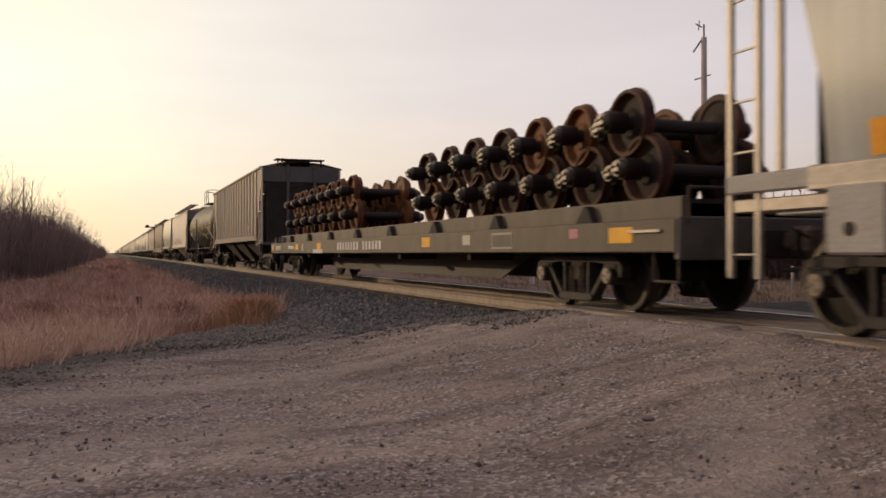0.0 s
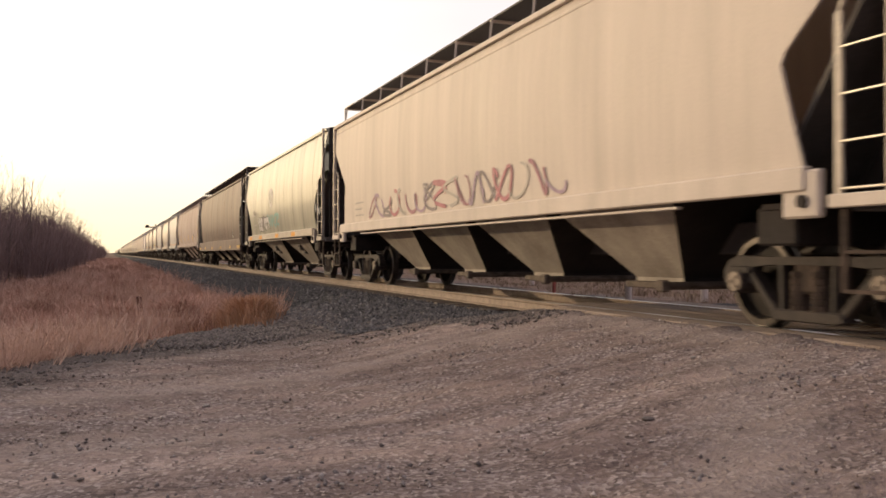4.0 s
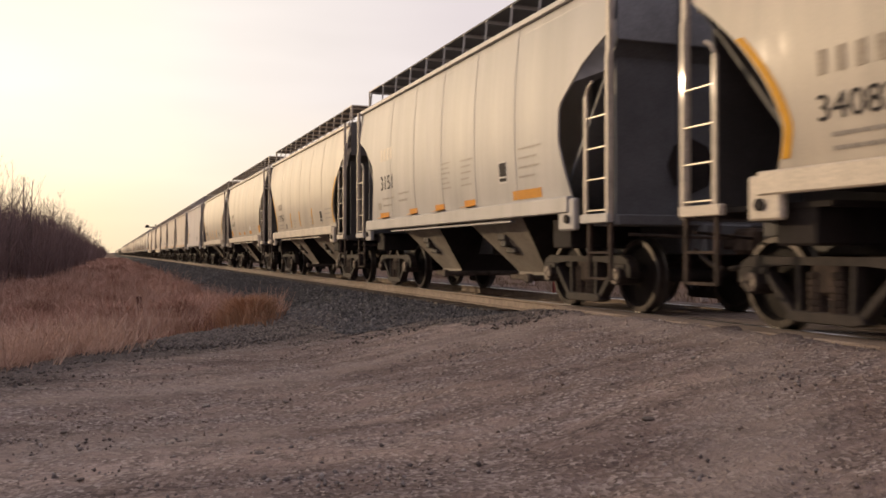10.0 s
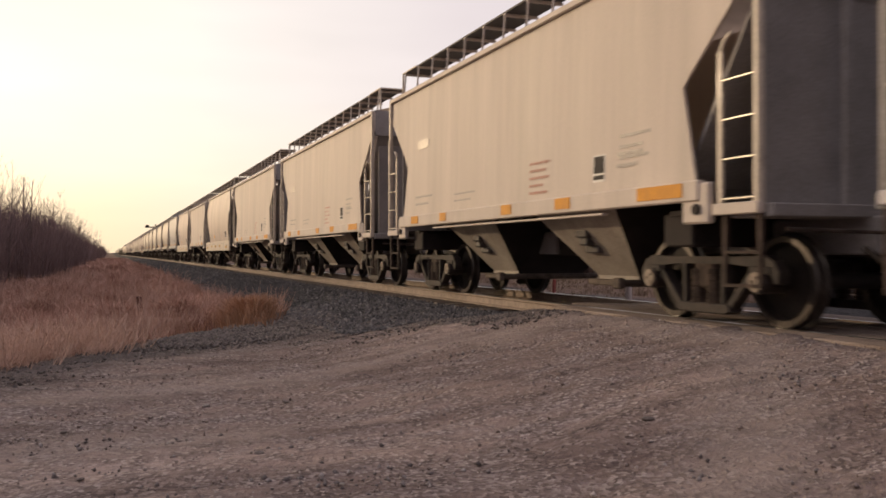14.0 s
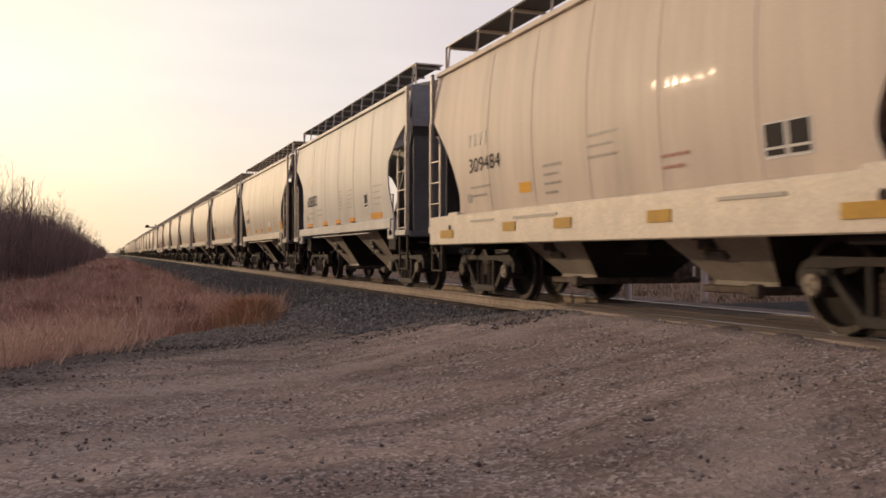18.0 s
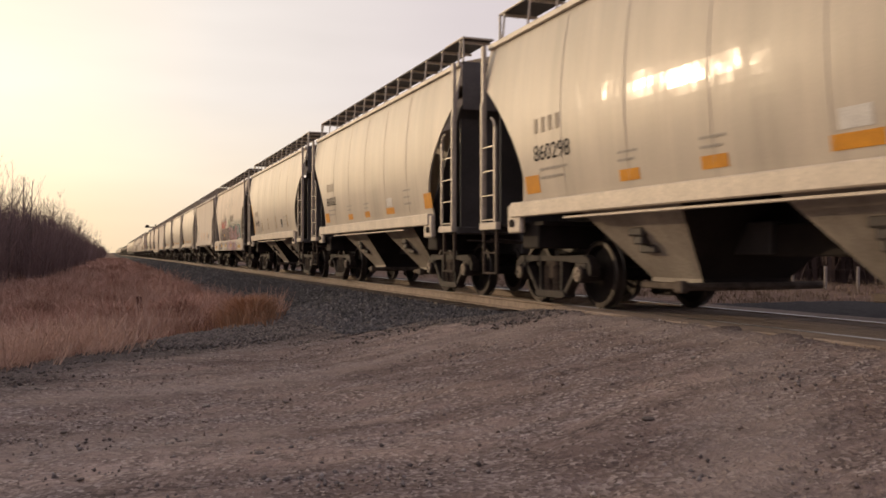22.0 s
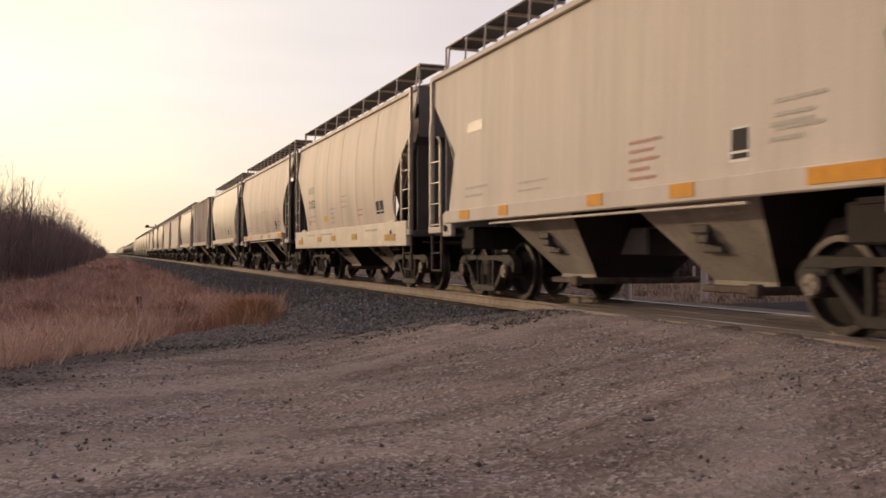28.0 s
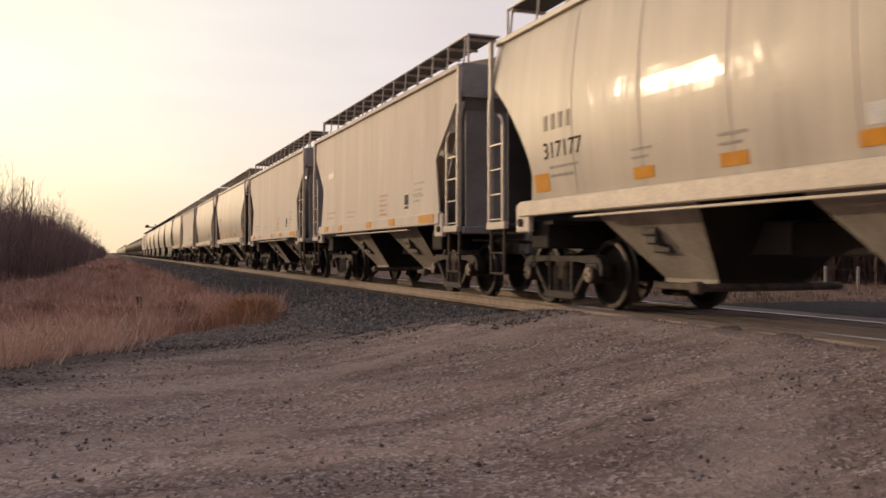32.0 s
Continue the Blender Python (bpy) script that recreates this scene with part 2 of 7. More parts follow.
M = {
    "cream": mat("cream_gloss_paint", (0.525, 0.455, 0.37), (0.435, 0.378, 0.31), 0.5, 0, 1.3, 60, 0.03, STREAK, 0.17, wave=0.032, streak=0.13, coat_rough=0.12),
    "white": mat("white_gloss_paint", (0.43, 0.408, 0.39), (0.375, 0.355, 0.34), 0.5, 0, 1.3, 60, 0.03, STREAK, 0.05, wave=0.02, streak=0.14, coat_rough=0.09),
    "lilac": mat("dull_lilac_grey_paint", (0.50, 0.455, 0.455), (0.43, 0.388, 0.388), 0.65, 0, 1.3, 50, 0.05, STREAK, 0.0, wave=0.01, streak=0.12),
    "tan": mat("dull_tan_paint", (0.545, 0.468, 0.40), (0.47, 0.402, 0.343), 0.65, 0, 1.3, 50, 0.05, STREAK, 0.0, wave=0.01, streak=0.1),
    "pale": mat("pale_cream_dull_paint", (0.57, 0.475, 0.395), (0.47, 0.39, 0.325), 0.6, 0, 1.3, 50, 0.05, STREAK, 0.02, wave=0.015, streak=0.14),
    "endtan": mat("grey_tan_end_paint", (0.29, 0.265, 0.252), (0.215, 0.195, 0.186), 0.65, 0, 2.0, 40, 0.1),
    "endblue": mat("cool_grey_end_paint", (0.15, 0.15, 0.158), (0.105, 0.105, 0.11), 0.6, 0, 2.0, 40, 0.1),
    "dusty": mat("dusty_grey_tan_paint", (0.45, 0.362, 0.325), (0.29, 0.225, 0.20), 0.7, 0, 1.8, 50, 0.05, STREAK, 0.0, wave=0.015, streak=0.22, coat_rough=0.15, rust=0.25, spec=0.25),
    "browngrey": mat("brown_grey_dirty_paint", (0.158, 0.106, 0.093), (0.083, 0.055, 0.048), 0.6, 0, 1.8, 50, 0.06, STREAK, 0.06, wave=0.03, streak=0.4, coat_rough=0.1, rust=0.2, spec=0.2),
    "ribtan": mat("weathered_tan_ribbed_paint", (0.55, 0.475, 0.405), (0.41, 0.34, 0.28), 0.65, 0, 2.2, 40, 0.1, STREAK, rust=0.85, spec=0.3),
    "ribbrown": mat("weathered_brown_grey_paint", (0.19, 0.145, 0.125), (0.085, 0.062, 0.052), 0.6, 0, 2.0, 40, 0.1, STREAK, c3=(0.26, 0.21, 0.18), rust=0.3, spec=0.3),
    # ribs paler than their panels: the sun they catch is in the paint
    "ribpale": mat("sunlit_weathered_rib_paint", (0.36, 0.295, 0.25), (0.20, 0.155, 0.13), 0.6, 0, 2.0, 40, 0.1, STREAK, rust=0.25),
    "ribbone": mat("sunlit_rib_paint", (0.62, 0.54, 0.46), (0.48, 0.40, 0.33), 0.6, 0, 2.0, 40, 0.1, STREAK, rust=0.3),
    "silver": mat("silver_grey_paint", (0.30, 0.30, 0.298), (0.23, 0.23, 0.228), 0.45, 0.0, 1.5, 50, 0.04, STREAK, 0.4, wave=0.02),
    "green": mat("pale_green_paint", (0.36, 0.34, 0.26), (0.27, 0.26, 0.20), 0.5, 0, 1.5, 50, 0.04, STREAK, 0.3, wave=0.012),
    # endgrey and enddark are kept dark to hold the shade of the car ends
    "endgrey": mat("dark_grey_and_shade", (0.074, 0.066, 0.063), (0.046, 0.041, 0.039), 0.6, 0, 2.0, 40, 0.1),
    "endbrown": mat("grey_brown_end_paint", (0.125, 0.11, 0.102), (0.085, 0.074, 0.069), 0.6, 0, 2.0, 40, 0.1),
    "enddark": mat("dark_and_shade_paint", (0.085, 0.072, 0.066), (0.05, 0.042, 0.038), 0.7, 0, 2.5, 40, 0.1),
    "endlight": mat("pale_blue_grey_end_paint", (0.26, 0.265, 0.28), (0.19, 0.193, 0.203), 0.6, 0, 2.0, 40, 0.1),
    "dull_yellow": mat("faded_yellow_reflective_sheet", (0.50, 0.29, 0.05), (0.40, 0.23, 0.045), 0.6, 0, 5.0, 80, 0.02, spec=0.2),
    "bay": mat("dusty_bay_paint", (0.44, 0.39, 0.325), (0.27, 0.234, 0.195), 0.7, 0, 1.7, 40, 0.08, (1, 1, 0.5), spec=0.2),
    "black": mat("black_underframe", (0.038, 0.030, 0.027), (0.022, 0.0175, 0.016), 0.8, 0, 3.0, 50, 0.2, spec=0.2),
    "steel": mat("brown_cast_steel", (0.092, 0.066, 0.053), (0.026, 0.019, 0.0155), 0.8, 0.0, 4.0, 60, 0.25, spec=0.15),
    "casting": mat("dusty_cast_truck_frame", (0.054, 0.041, 0.035), (0.021, 0.016, 0.014), 0.7, 0.0, 5.0, 60, 0.25, spec=0.3, c3=(0.07, 0.043, 0.031)),
    "rungs": mat("bright_rung_steel", (0.40, 0.37, 0.335), (0.28, 0.26, 0.235), 0.4, 0.6, 6.0, 50, 0.05),
    "tread": mat("polished_wheel_rim", (0.080, 0.066, 0.057), (0.036, 0.029, 0.025), 0.32, 0.5, 6.0, 60, 0.1),
    "wheel": mat("dark_wheel_plate", (0.034, 0.027, 0.023), (0.019, 0.015, 0.013), 0.75, 0.0, 5.0, 60, 0.2, spec=0.2),
    "ladder": mat("pale_ladder_paint", (0.54, 0.46, 0.37), (0.38, 0.32, 0.26), 0.5, 0.0, 6.0, 50, 0.08, coat=0.08),
    "sillp": mat("pale_sill_paint", (0.63, 0.54, 0.43), (0.50, 0.425, 0.34), 0.5, 0, 2.0, 40, 0.08, coat=0.2),
    "grate": mat("dark_roofwalk_grating", (0.06, 0.055, 0.055), (0.035, 0.03, 0.03), 0.7, 0.3, 4.0, 60, 0.3),
    "orange": mat("orange_reflective_sheet", (0.66, 0.285, 0.012), (0.53, 0.22, 0.010), 0.6, 0, 5.0, 80, 0.02, spec=0.25),
    "yellow": mat("yellow_reflective_sheet", (0.72, 0.36, 0.015), (0.60, 0.29, 0.012), 0.6, 0, 5.0, 80, 0.02, spec=0.25),
    "ink": mat("black_lettering", (0.035, 0.03, 0.03), (0.027, 0.023, 0.023), 0.7, 0, 5.0, 80, 0.02, spec=0.15),
    "red_ink": mat("faded_red_lettering", (0.42, 0.20, 0.15), (0.36, 0.165, 0.125), 0.6, 0, 5.0, 80, 0.02),
    "fade": mat("faded_grey_lettering", (0.31, 0.275, 0.245), (0.25, 0.225, 0.20), 0.5, 0, 5.0, 80, 0.02),
    "white_ink": mat("white_lettering", (0.62, 0.60, 0.57), (0.50, 0.48, 0.46), 0.5, 0, 5.0, 80, 0.02),
    "rust": mat("orange_rust_steel", (0.145, 0.050, 0.016), (0.06, 0.024, 0.011), 0.65, 0.0, 4.0, 50, 0.25, c3=(0.21, 0.080, 0.024), spec=0.15),
    "rustdark": mat("dark_rusty_steel", (0.085, 0.033, 0.018), (0.034, 0.0165, 0.0115), 0.65, 0.0, 4.0, 50, 0.25, spec=0.15),
    "tank": mat("black_tank_paint", (0.022, 0.0135, 0.0105), (0.013, 0.008, 0.0065), 0.55, 0, 1.4, 60, 0.03, STREAK, 0.0, wave=0.006, spec=0.16),
    "flat": mat("olive_grey_flatcar_paint", (0.120, 0.094, 0.070), (0.066, 0.051, 0.039), 0.65, 0, 2.2, 45, 0.12, (1, 1, 0.4), spec=0.25),
    "cap": mat("oily_bearing_cap", (0.09, 0.075, 0.062), (0.04, 0.034, 0.03), 0.4, 0.4, 8.0, 60, 0.1),
    "gate": mat("stained_outlet_steel", (0.15, 0.118, 0.095), (0.06, 0.045, 0.036), 0.7, 0.1, 7.0, 50, 0.2, spec=0.2),
    "bright_cap": mat("worn_bearing_cap", (0.20, 0.155, 0.125), (0.075, 0.056, 0.046), 0.5, 0.2, 9.0, 50, 0.2),
    "oil": mat("oily_wheel_plate", (0.030, 0.020, 0.016), (0.016, 0.011, 0.009), 0.7, 0.0, 5.0, 60, 0.2, spec=0.12),
    "ribbay": mat("dark_brown_bay_paint", (0.040, 0.029, 0.023), (0.024, 0.0175, 0.014), 0.8, 0, 1.7, 40, 0.08),
    "faint": mat("worn_pale_lettering", (0.26, 0.23, 0.195), (0.17, 0.145, 0.12), 0.6, 0, 9.0, 80, 0.02),
    "hook": mat("worn_light_steel", (0.30, 0.26, 0.225), (0.18, 0.155, 0.135), 0.45, 0.3, 4.0, 40, 0.1),
}


# ---------------------------------------------------------------- mesh helpers
def obj(name, me, parent=None, label=""):
    ob = new(name, me)
    if parent is not None:
        ob.parent = parent
    if label:
        ob["label"] = label
    return ob


def mesh_of(name, verts, faces, *mats, smooth=False, mi=None):
    me = bpy.data.meshes.new(name)
    me.from_pydata([tuple(map(float, v)) for v in verts], [], [tuple(int(i) for i in q) for q in faces])
    for m_ in mats:
        me.materials.append(M[m_] if isinstance(m_, str) else m_)
    if mi is not None:
        me.polygons.foreach_set("material_index", mi)
    if smooth:
        me.polygons.foreach_set("use_smooth", [True] * len(me.polygons))
    me.update()
    return me


def part(name, bm, material, parent, label="", smooth=False):
    me = bpy.data.meshes.new(name)
    bm.to_mesh(me)
    bm.free()
    me.materials.append(M[material] if isinstance(material, str) else material)
    if smooth:
        me.polygons.foreach_set("use_smooth", [True] * len(me.polygons))
    return obj(name, me, parent, label)


def box(bm, x0, x1, y0, y1, z0, z1, bevel=0.0):
    vs = bmesh.ops.create_cube(bm, size=1.0)["verts"]
    bmesh.ops.scale(bm, vec=(x1 - x0, y1 - y0, z1 - z0), verts=vs)
    bmesh.ops.translate(bm, vec=((x0 + x1) / 2, (y0 + y1) / 2, (z0 + z1) / 2), verts=vs)
    if bevel:
        es = list({e for v in vs for e in v.link_edges})
        bmesh.ops.bevel(bm, geom=es, offset=bevel, segments=1, affect="EDGES", profile=0.5)


def bar(bm, p, q, r, seg=6):
    """A round bar from p to q."""
    p, q = Vector(p), Vector(q)
    d = q - p
    m_ = Matrix.Translation((p + q) / 2) @ d.to_track_quat("Z", "Y").to_matrix().to_4x4()
    bmesh.ops.create_cone(bm, cap_ends=True, segments=seg, radius1=r, radius2=r, depth=d.length, matrix=m_)


def disc(bm, x0, x1, r0, r1=None, seg=24, y=0.0, z=0.0):
    """A drum along x."""
    m_ = Matrix.Translation(((x0 + x1) / 2, y, z)) @ Matrix.Rotation(radians(90), 4, "Y")
    bmesh.ops.create_cone(bm, cap_ends=True, segments=seg, radius1=r0, radius2=r0 if r1 is None else r1, depth=abs(x1 - x0), matrix=m_)


def prism(bm, outline, x0, x1):
    """An outline in (y, z), extruded along x."""
    n = len(outline)
    a = [bm.verts.new((x0, y, z)) for y, z in outline]
    b = [bm.verts.new((x1, y, z)) for y, z in outline]
    bm.faces.new(a); bm.faces.new(b[::-1])
    for i in range(n):
        bm.faces.new((a[(i + 1) % n], a[i], b[i], b[(i + 1) % n]))


def lathe(profile, seg=28, mats=("wheel",), mi=None):
    """A body turned about x: profile of (x, r)."""
    vs, fs, idx = [], [], []
    for k in range(seg):
        a = 2 * math.pi * k / seg
        vs += [(x, r * math.sin(a), r * math.cos(a)) for x, r in profile]
    n = len(profile)
    for k in range(seg):
        for i in range(n - 1):
            k2 = (k + 1) % seg
            fs.append((k * n + i, k * n + i + 1, k2 * n + i + 1, k2 * n + i))
            idx.append(mi[i] if mi else 0)
    return vs, fs, idx


def tube(bm, pts, r, seg=6):
    """One bent round tube through the points."""
    rings = []
    for i, p in enumerate(pts):
        d = Vector(pts[min(i + 1, len(pts) - 1)]) - Vector(pts[max(i - 1, 0)])
        q = d.to_track_quat("Z", "Y")
        rings.append([bm.verts.new(Vector(p) + q @ Vector((r * math.cos(6.2832 * k / seg), r * math.sin(6.2832 * k / seg), 0))) for k in range(seg)])
    for a, b in zip(rings, rings[1:]):
        for k in range(seg):
            bm.faces.new((a[k], a[(k + 1) % seg], b[(k + 1) % seg], b[k]))
    bm.faces.new(rings[0][::-1]); bm.faces.new(rings[-1])


def bm_new():
    return bmesh.new()
# ---------------------------------------------------------------- ground
EDGE_A, EDGE_N = Vector((-1.1, 10.6)), Vector((-0.836, 0.549))   # where the gravel lot ends and the dry grass begins


def smooth(a, b, x):
    t = np.clip((x - a) / (b - a), 0, 1)
    return t * t * (3 - 2 * t)


def lot_side(x, y):
    return (x - EDGE_A.x) * EDGE_N.x + (y - EDGE_A.y) * EDGE_N.y


def bumps(x, y):
    return 0.5 * np.sin(x * 0.83 + 1.3 * np.sin(y * 0.31)) * np.sin(y * 0.57 + 0.7) + 0.3 * np.sin(x * 2.1 + y * 1.3) + 0.2 * np.sin(3.9 * y - 1.7 * x)


def ground_z(x, y):
    x, y = np.asarray(x, float), np.asarray(y, float)
    off = np.abs(x - TRACK)
    by = smooth(12.4, 10.0, y)                      # the ramp up to the crossing
    lot = -0.50 + (0.29 + 0.16 * by) * smooth(1.5, 5.3, x) + 0.02 * bumps(x, y) - 0.25 * smooth(0, 12, -x)
    lot = lot + by * smooth(4.7, 5.45, x) * (0.075 + 0.022 * bumps(x * 3, y * 1.9))
    lot = np.where(x > TRACK, -0.05 - 0.35 * smooth(3.5, 14, x - TRACK) + 0.03 * bumps(x, y), lot)
    ditch = -0.85 + 0.06 * bumps(x * 0.6, y * 0.5) - 0.3 * smooth(2, 30, -x)
    far = -0.75 + 0.08 * bumps(x * 0.4, y * 0.4)
    road = smooth(13.4, 11.2, y - 0.10 * bumps(x, y)) * smooth(-26, -22, y)
    west = ditch * smooth(-0.4, 2.6, lot_side(x, y)) + lot * (1 - smooth(-0.4, 2.6, lot_side(x, y)))
    nat = np.where(x < TRACK, west, lot * road + far * (1 - road))
    bed = -0.20 - np.maximum(off - 1.75, 0) * 0.46
    nat = np.maximum(nat, bed)
    low = road * (off < np.where(x < TRACK, 1.44 + 0.14 * bumps(x * 1.5, y * 1.3) + 0.09 * np.sin(y * 5.1 + 2 * np.sin(y * 1.9)), 1.28))
    nat = np.where(low > 0.5, np.minimum(nat, -0.13), nat)
    hills = 4.0 * smooth(700, 2200, np.hypot(x, y)) * (0.5 + 0.5 * np.sin(x * 0.003 + 1) * np.sin(y * 0.0023))
    return nat + hills


def axis(parts):
    out = []
    for a, b, n in parts:
        out += list(np.linspace(a, b, n, endpoint=False))
    return np.array(out + [parts[-1][1]])


def ground_material():
    m = bpy.data.materials.new("dirt_gravel_ground")
    m.use_nodes = True
    nt = m.node_tree
    N, L = nt.nodes.new, nt.links.new
    b = nt.nodes["Principled BSDF"]
    co = N("ShaderNodeTexCoord")

    def noi(scale, detail=6, rough=0.6, stretch=None):
        n = N("ShaderNodeTexNoise")
        n.inputs["Scale"].default_value, n.inputs["Detail"].default_value, n.inputs["Roughness"].default_value = scale, detail, rough
        if stretch:
            mp = N("ShaderNodeMapping"); mp.inputs["Scale"].default_value = stretch; mp.inputs["Rotation"].default_value = (0, 0, 0.5)
            L(co.outputs["Object"], mp.inputs["Vector"]); L(mp.outputs["Vector"], n.inputs["Vector"])
        else:
            L(co.outputs["Object"], n.inputs["Vector"])
        return n

    def ramp(src, stops):
        r = N("ShaderNodeValToRGB")
        r.color_ramp.elements[0].position, r.color_ramp.elements[0].color = stops[0][0], (*stops[0][1], 1)
        r.color_ramp.elements[1].position, r.color_ramp.elements[1].color = stops[-1][0], (*stops[-1][1], 1)
        for p, c in stops[1:-1]:
            e = r.color_ramp.elements.new(p); e.color = (*c, 1)
        L(src, r.inputs["Fac"])
        return r

    def mix(f, a, c):
        x = N("ShaderNodeMix"); x.data_type = "RGBA"
        L(f, x.inputs["Factor"]); L(a, x.inputs["A"]); L(c, x.inputs["B"])
        return x.outputs["Result"]

    big = noi(0.45, 5, 0.6, (0.6, 1.6, 1))
    mid = noi(5.0, 6, 0.7)
    grit = N("ShaderNodeTexVoronoi"); grit.inputs["Scale"].default_value = 38
    L(co.outputs["Object"], grit.inputs["Vector"])
    rut = noi(1.3, 4, 0.6, (0.28, 2.6, 1))
    dirt = ramp(big.outputs["Fac"], [(0.32, (0.148, 0.106, 0.097)), (0.5, (0.235, 0.175, 0.157)), (0.68, (0.37, 0.288, 0.256))])
    stone = ramp(grit.outputs["Color"], [(0.15, (0.06, 0.046, 0.043)), (0.6, (0.195, 0.151, 0.138)), (0.95, (0.50, 0.43, 0.395))])
    cov = ramp(mid.outputs["Fac"], [(0.38, (0, 0, 0)), (0.60, (0.8, 0.8, 0.8))])
    lotc = mix(cov.outputs["Color"], dirt.outputs["Color"], stone.outputs["Color"])
    rc = ramp(rut.outputs["Fac"], [(0.32, (0.70, 0.67, 0.67)), (0.5, (1.0, 1.0, 1.0)), (0.68, (1.24, 1.23, 1.20))])
    mm = N("ShaderNodeMix"); mm.data_type = "RGBA"; mm.blend_type = "MULTIPLY"; mm.inputs["Factor"].default_value = 1.0
    L(lotc, mm.inputs["A"]); L(rc.outputs["Color"], mm.inputs["B"])
    lotc = mm.outputs["Result"]
    # drifts of purplish grey grit and of pale dust
    cl = noi(1.7, 5, 0.65, (0.7, 1.5, 1))
    cf = ramp(cl.outputs["Fac"], [(0.48, (0, 0, 0)), (0.60, (0.7, 0.7, 0.7))])
    grit2 = ramp(grit.outputs["Color"], [(0.1, (0.11, 0.085, 0.083)), (0.5, (0.215, 0.170, 0.163)), (0.95, (0.44, 0.385, 0.365))])
    lotc = mix(cf.outputs["Color"], lotc, grit2.outputs["Color"])
    # pale dust beaten flat by tyres
    at_d = N("ShaderNodeAttribute"); at_d.attribute_name = "dust"
    dn = noi(4.0, 5, 0.7)
    dc = ramp(dn.outputs["Fac"], [(0.3, (0.25, 0.20, 0.178)), (0.7, (0.37, 0.305, 0.272))])
    lotc = mix(at_d.outputs["Fac"], lotc, dc.outputs["Color"])
    ball = ramp(grit.outputs["Color"], [(0.1, (0.014, 0.013, 0.014)), (0.6, (0.038, 0.035, 0.036)), (0.95, (0.085, 0.079, 0.079))])
    gr = noi(2.2, 6, 0.7)
    # brown soil, darkened further for the shadows between the grass clumps
    grassc = ramp(gr.outputs["Fac"], [(0.3, (0.075, 0.045, 0.034)), (0.5, (0.135, 0.083, 0.062)), (0.7, (0.22, 0.145, 0.108))])
    at_g = N("ShaderNodeAttribute"); at_g.attribute_name = "grass"
    at_b = N("ShaderNodeAttribute"); at_b.attribute_name = "ballast"
    c = mix(at_b.outputs["Fac"], lotc, ball.outputs["Color"])
    c = mix(at_g.outputs["Fac"], c, grassc.outputs["Color"])
    L(c, b.inputs["Base Color"])
    b.inputs["Roughness"].default_value = 0.95
    b.inputs["Specular IOR Level"].default_value = 0.2
    b1 = N("ShaderNodeBump"); b1.inputs["Strength"].default_value = 1.0; b1.inputs["Distance"].default_value = 0.065
    L(mid.outputs["Fac"], b1.inputs["Height"])
    b2 = N("ShaderNodeBump"); b2.inputs["Strength"].default_value = 0.7; b2.inputs["Distance"].default_value = 0.012
    L(grit.outputs["Distance"], b2.inputs["Height"]); L(b1.outputs["Normal"], b2.inputs["Normal"])
    L(b2.outputs["Normal"], b.inputs["Normal"])
    return m


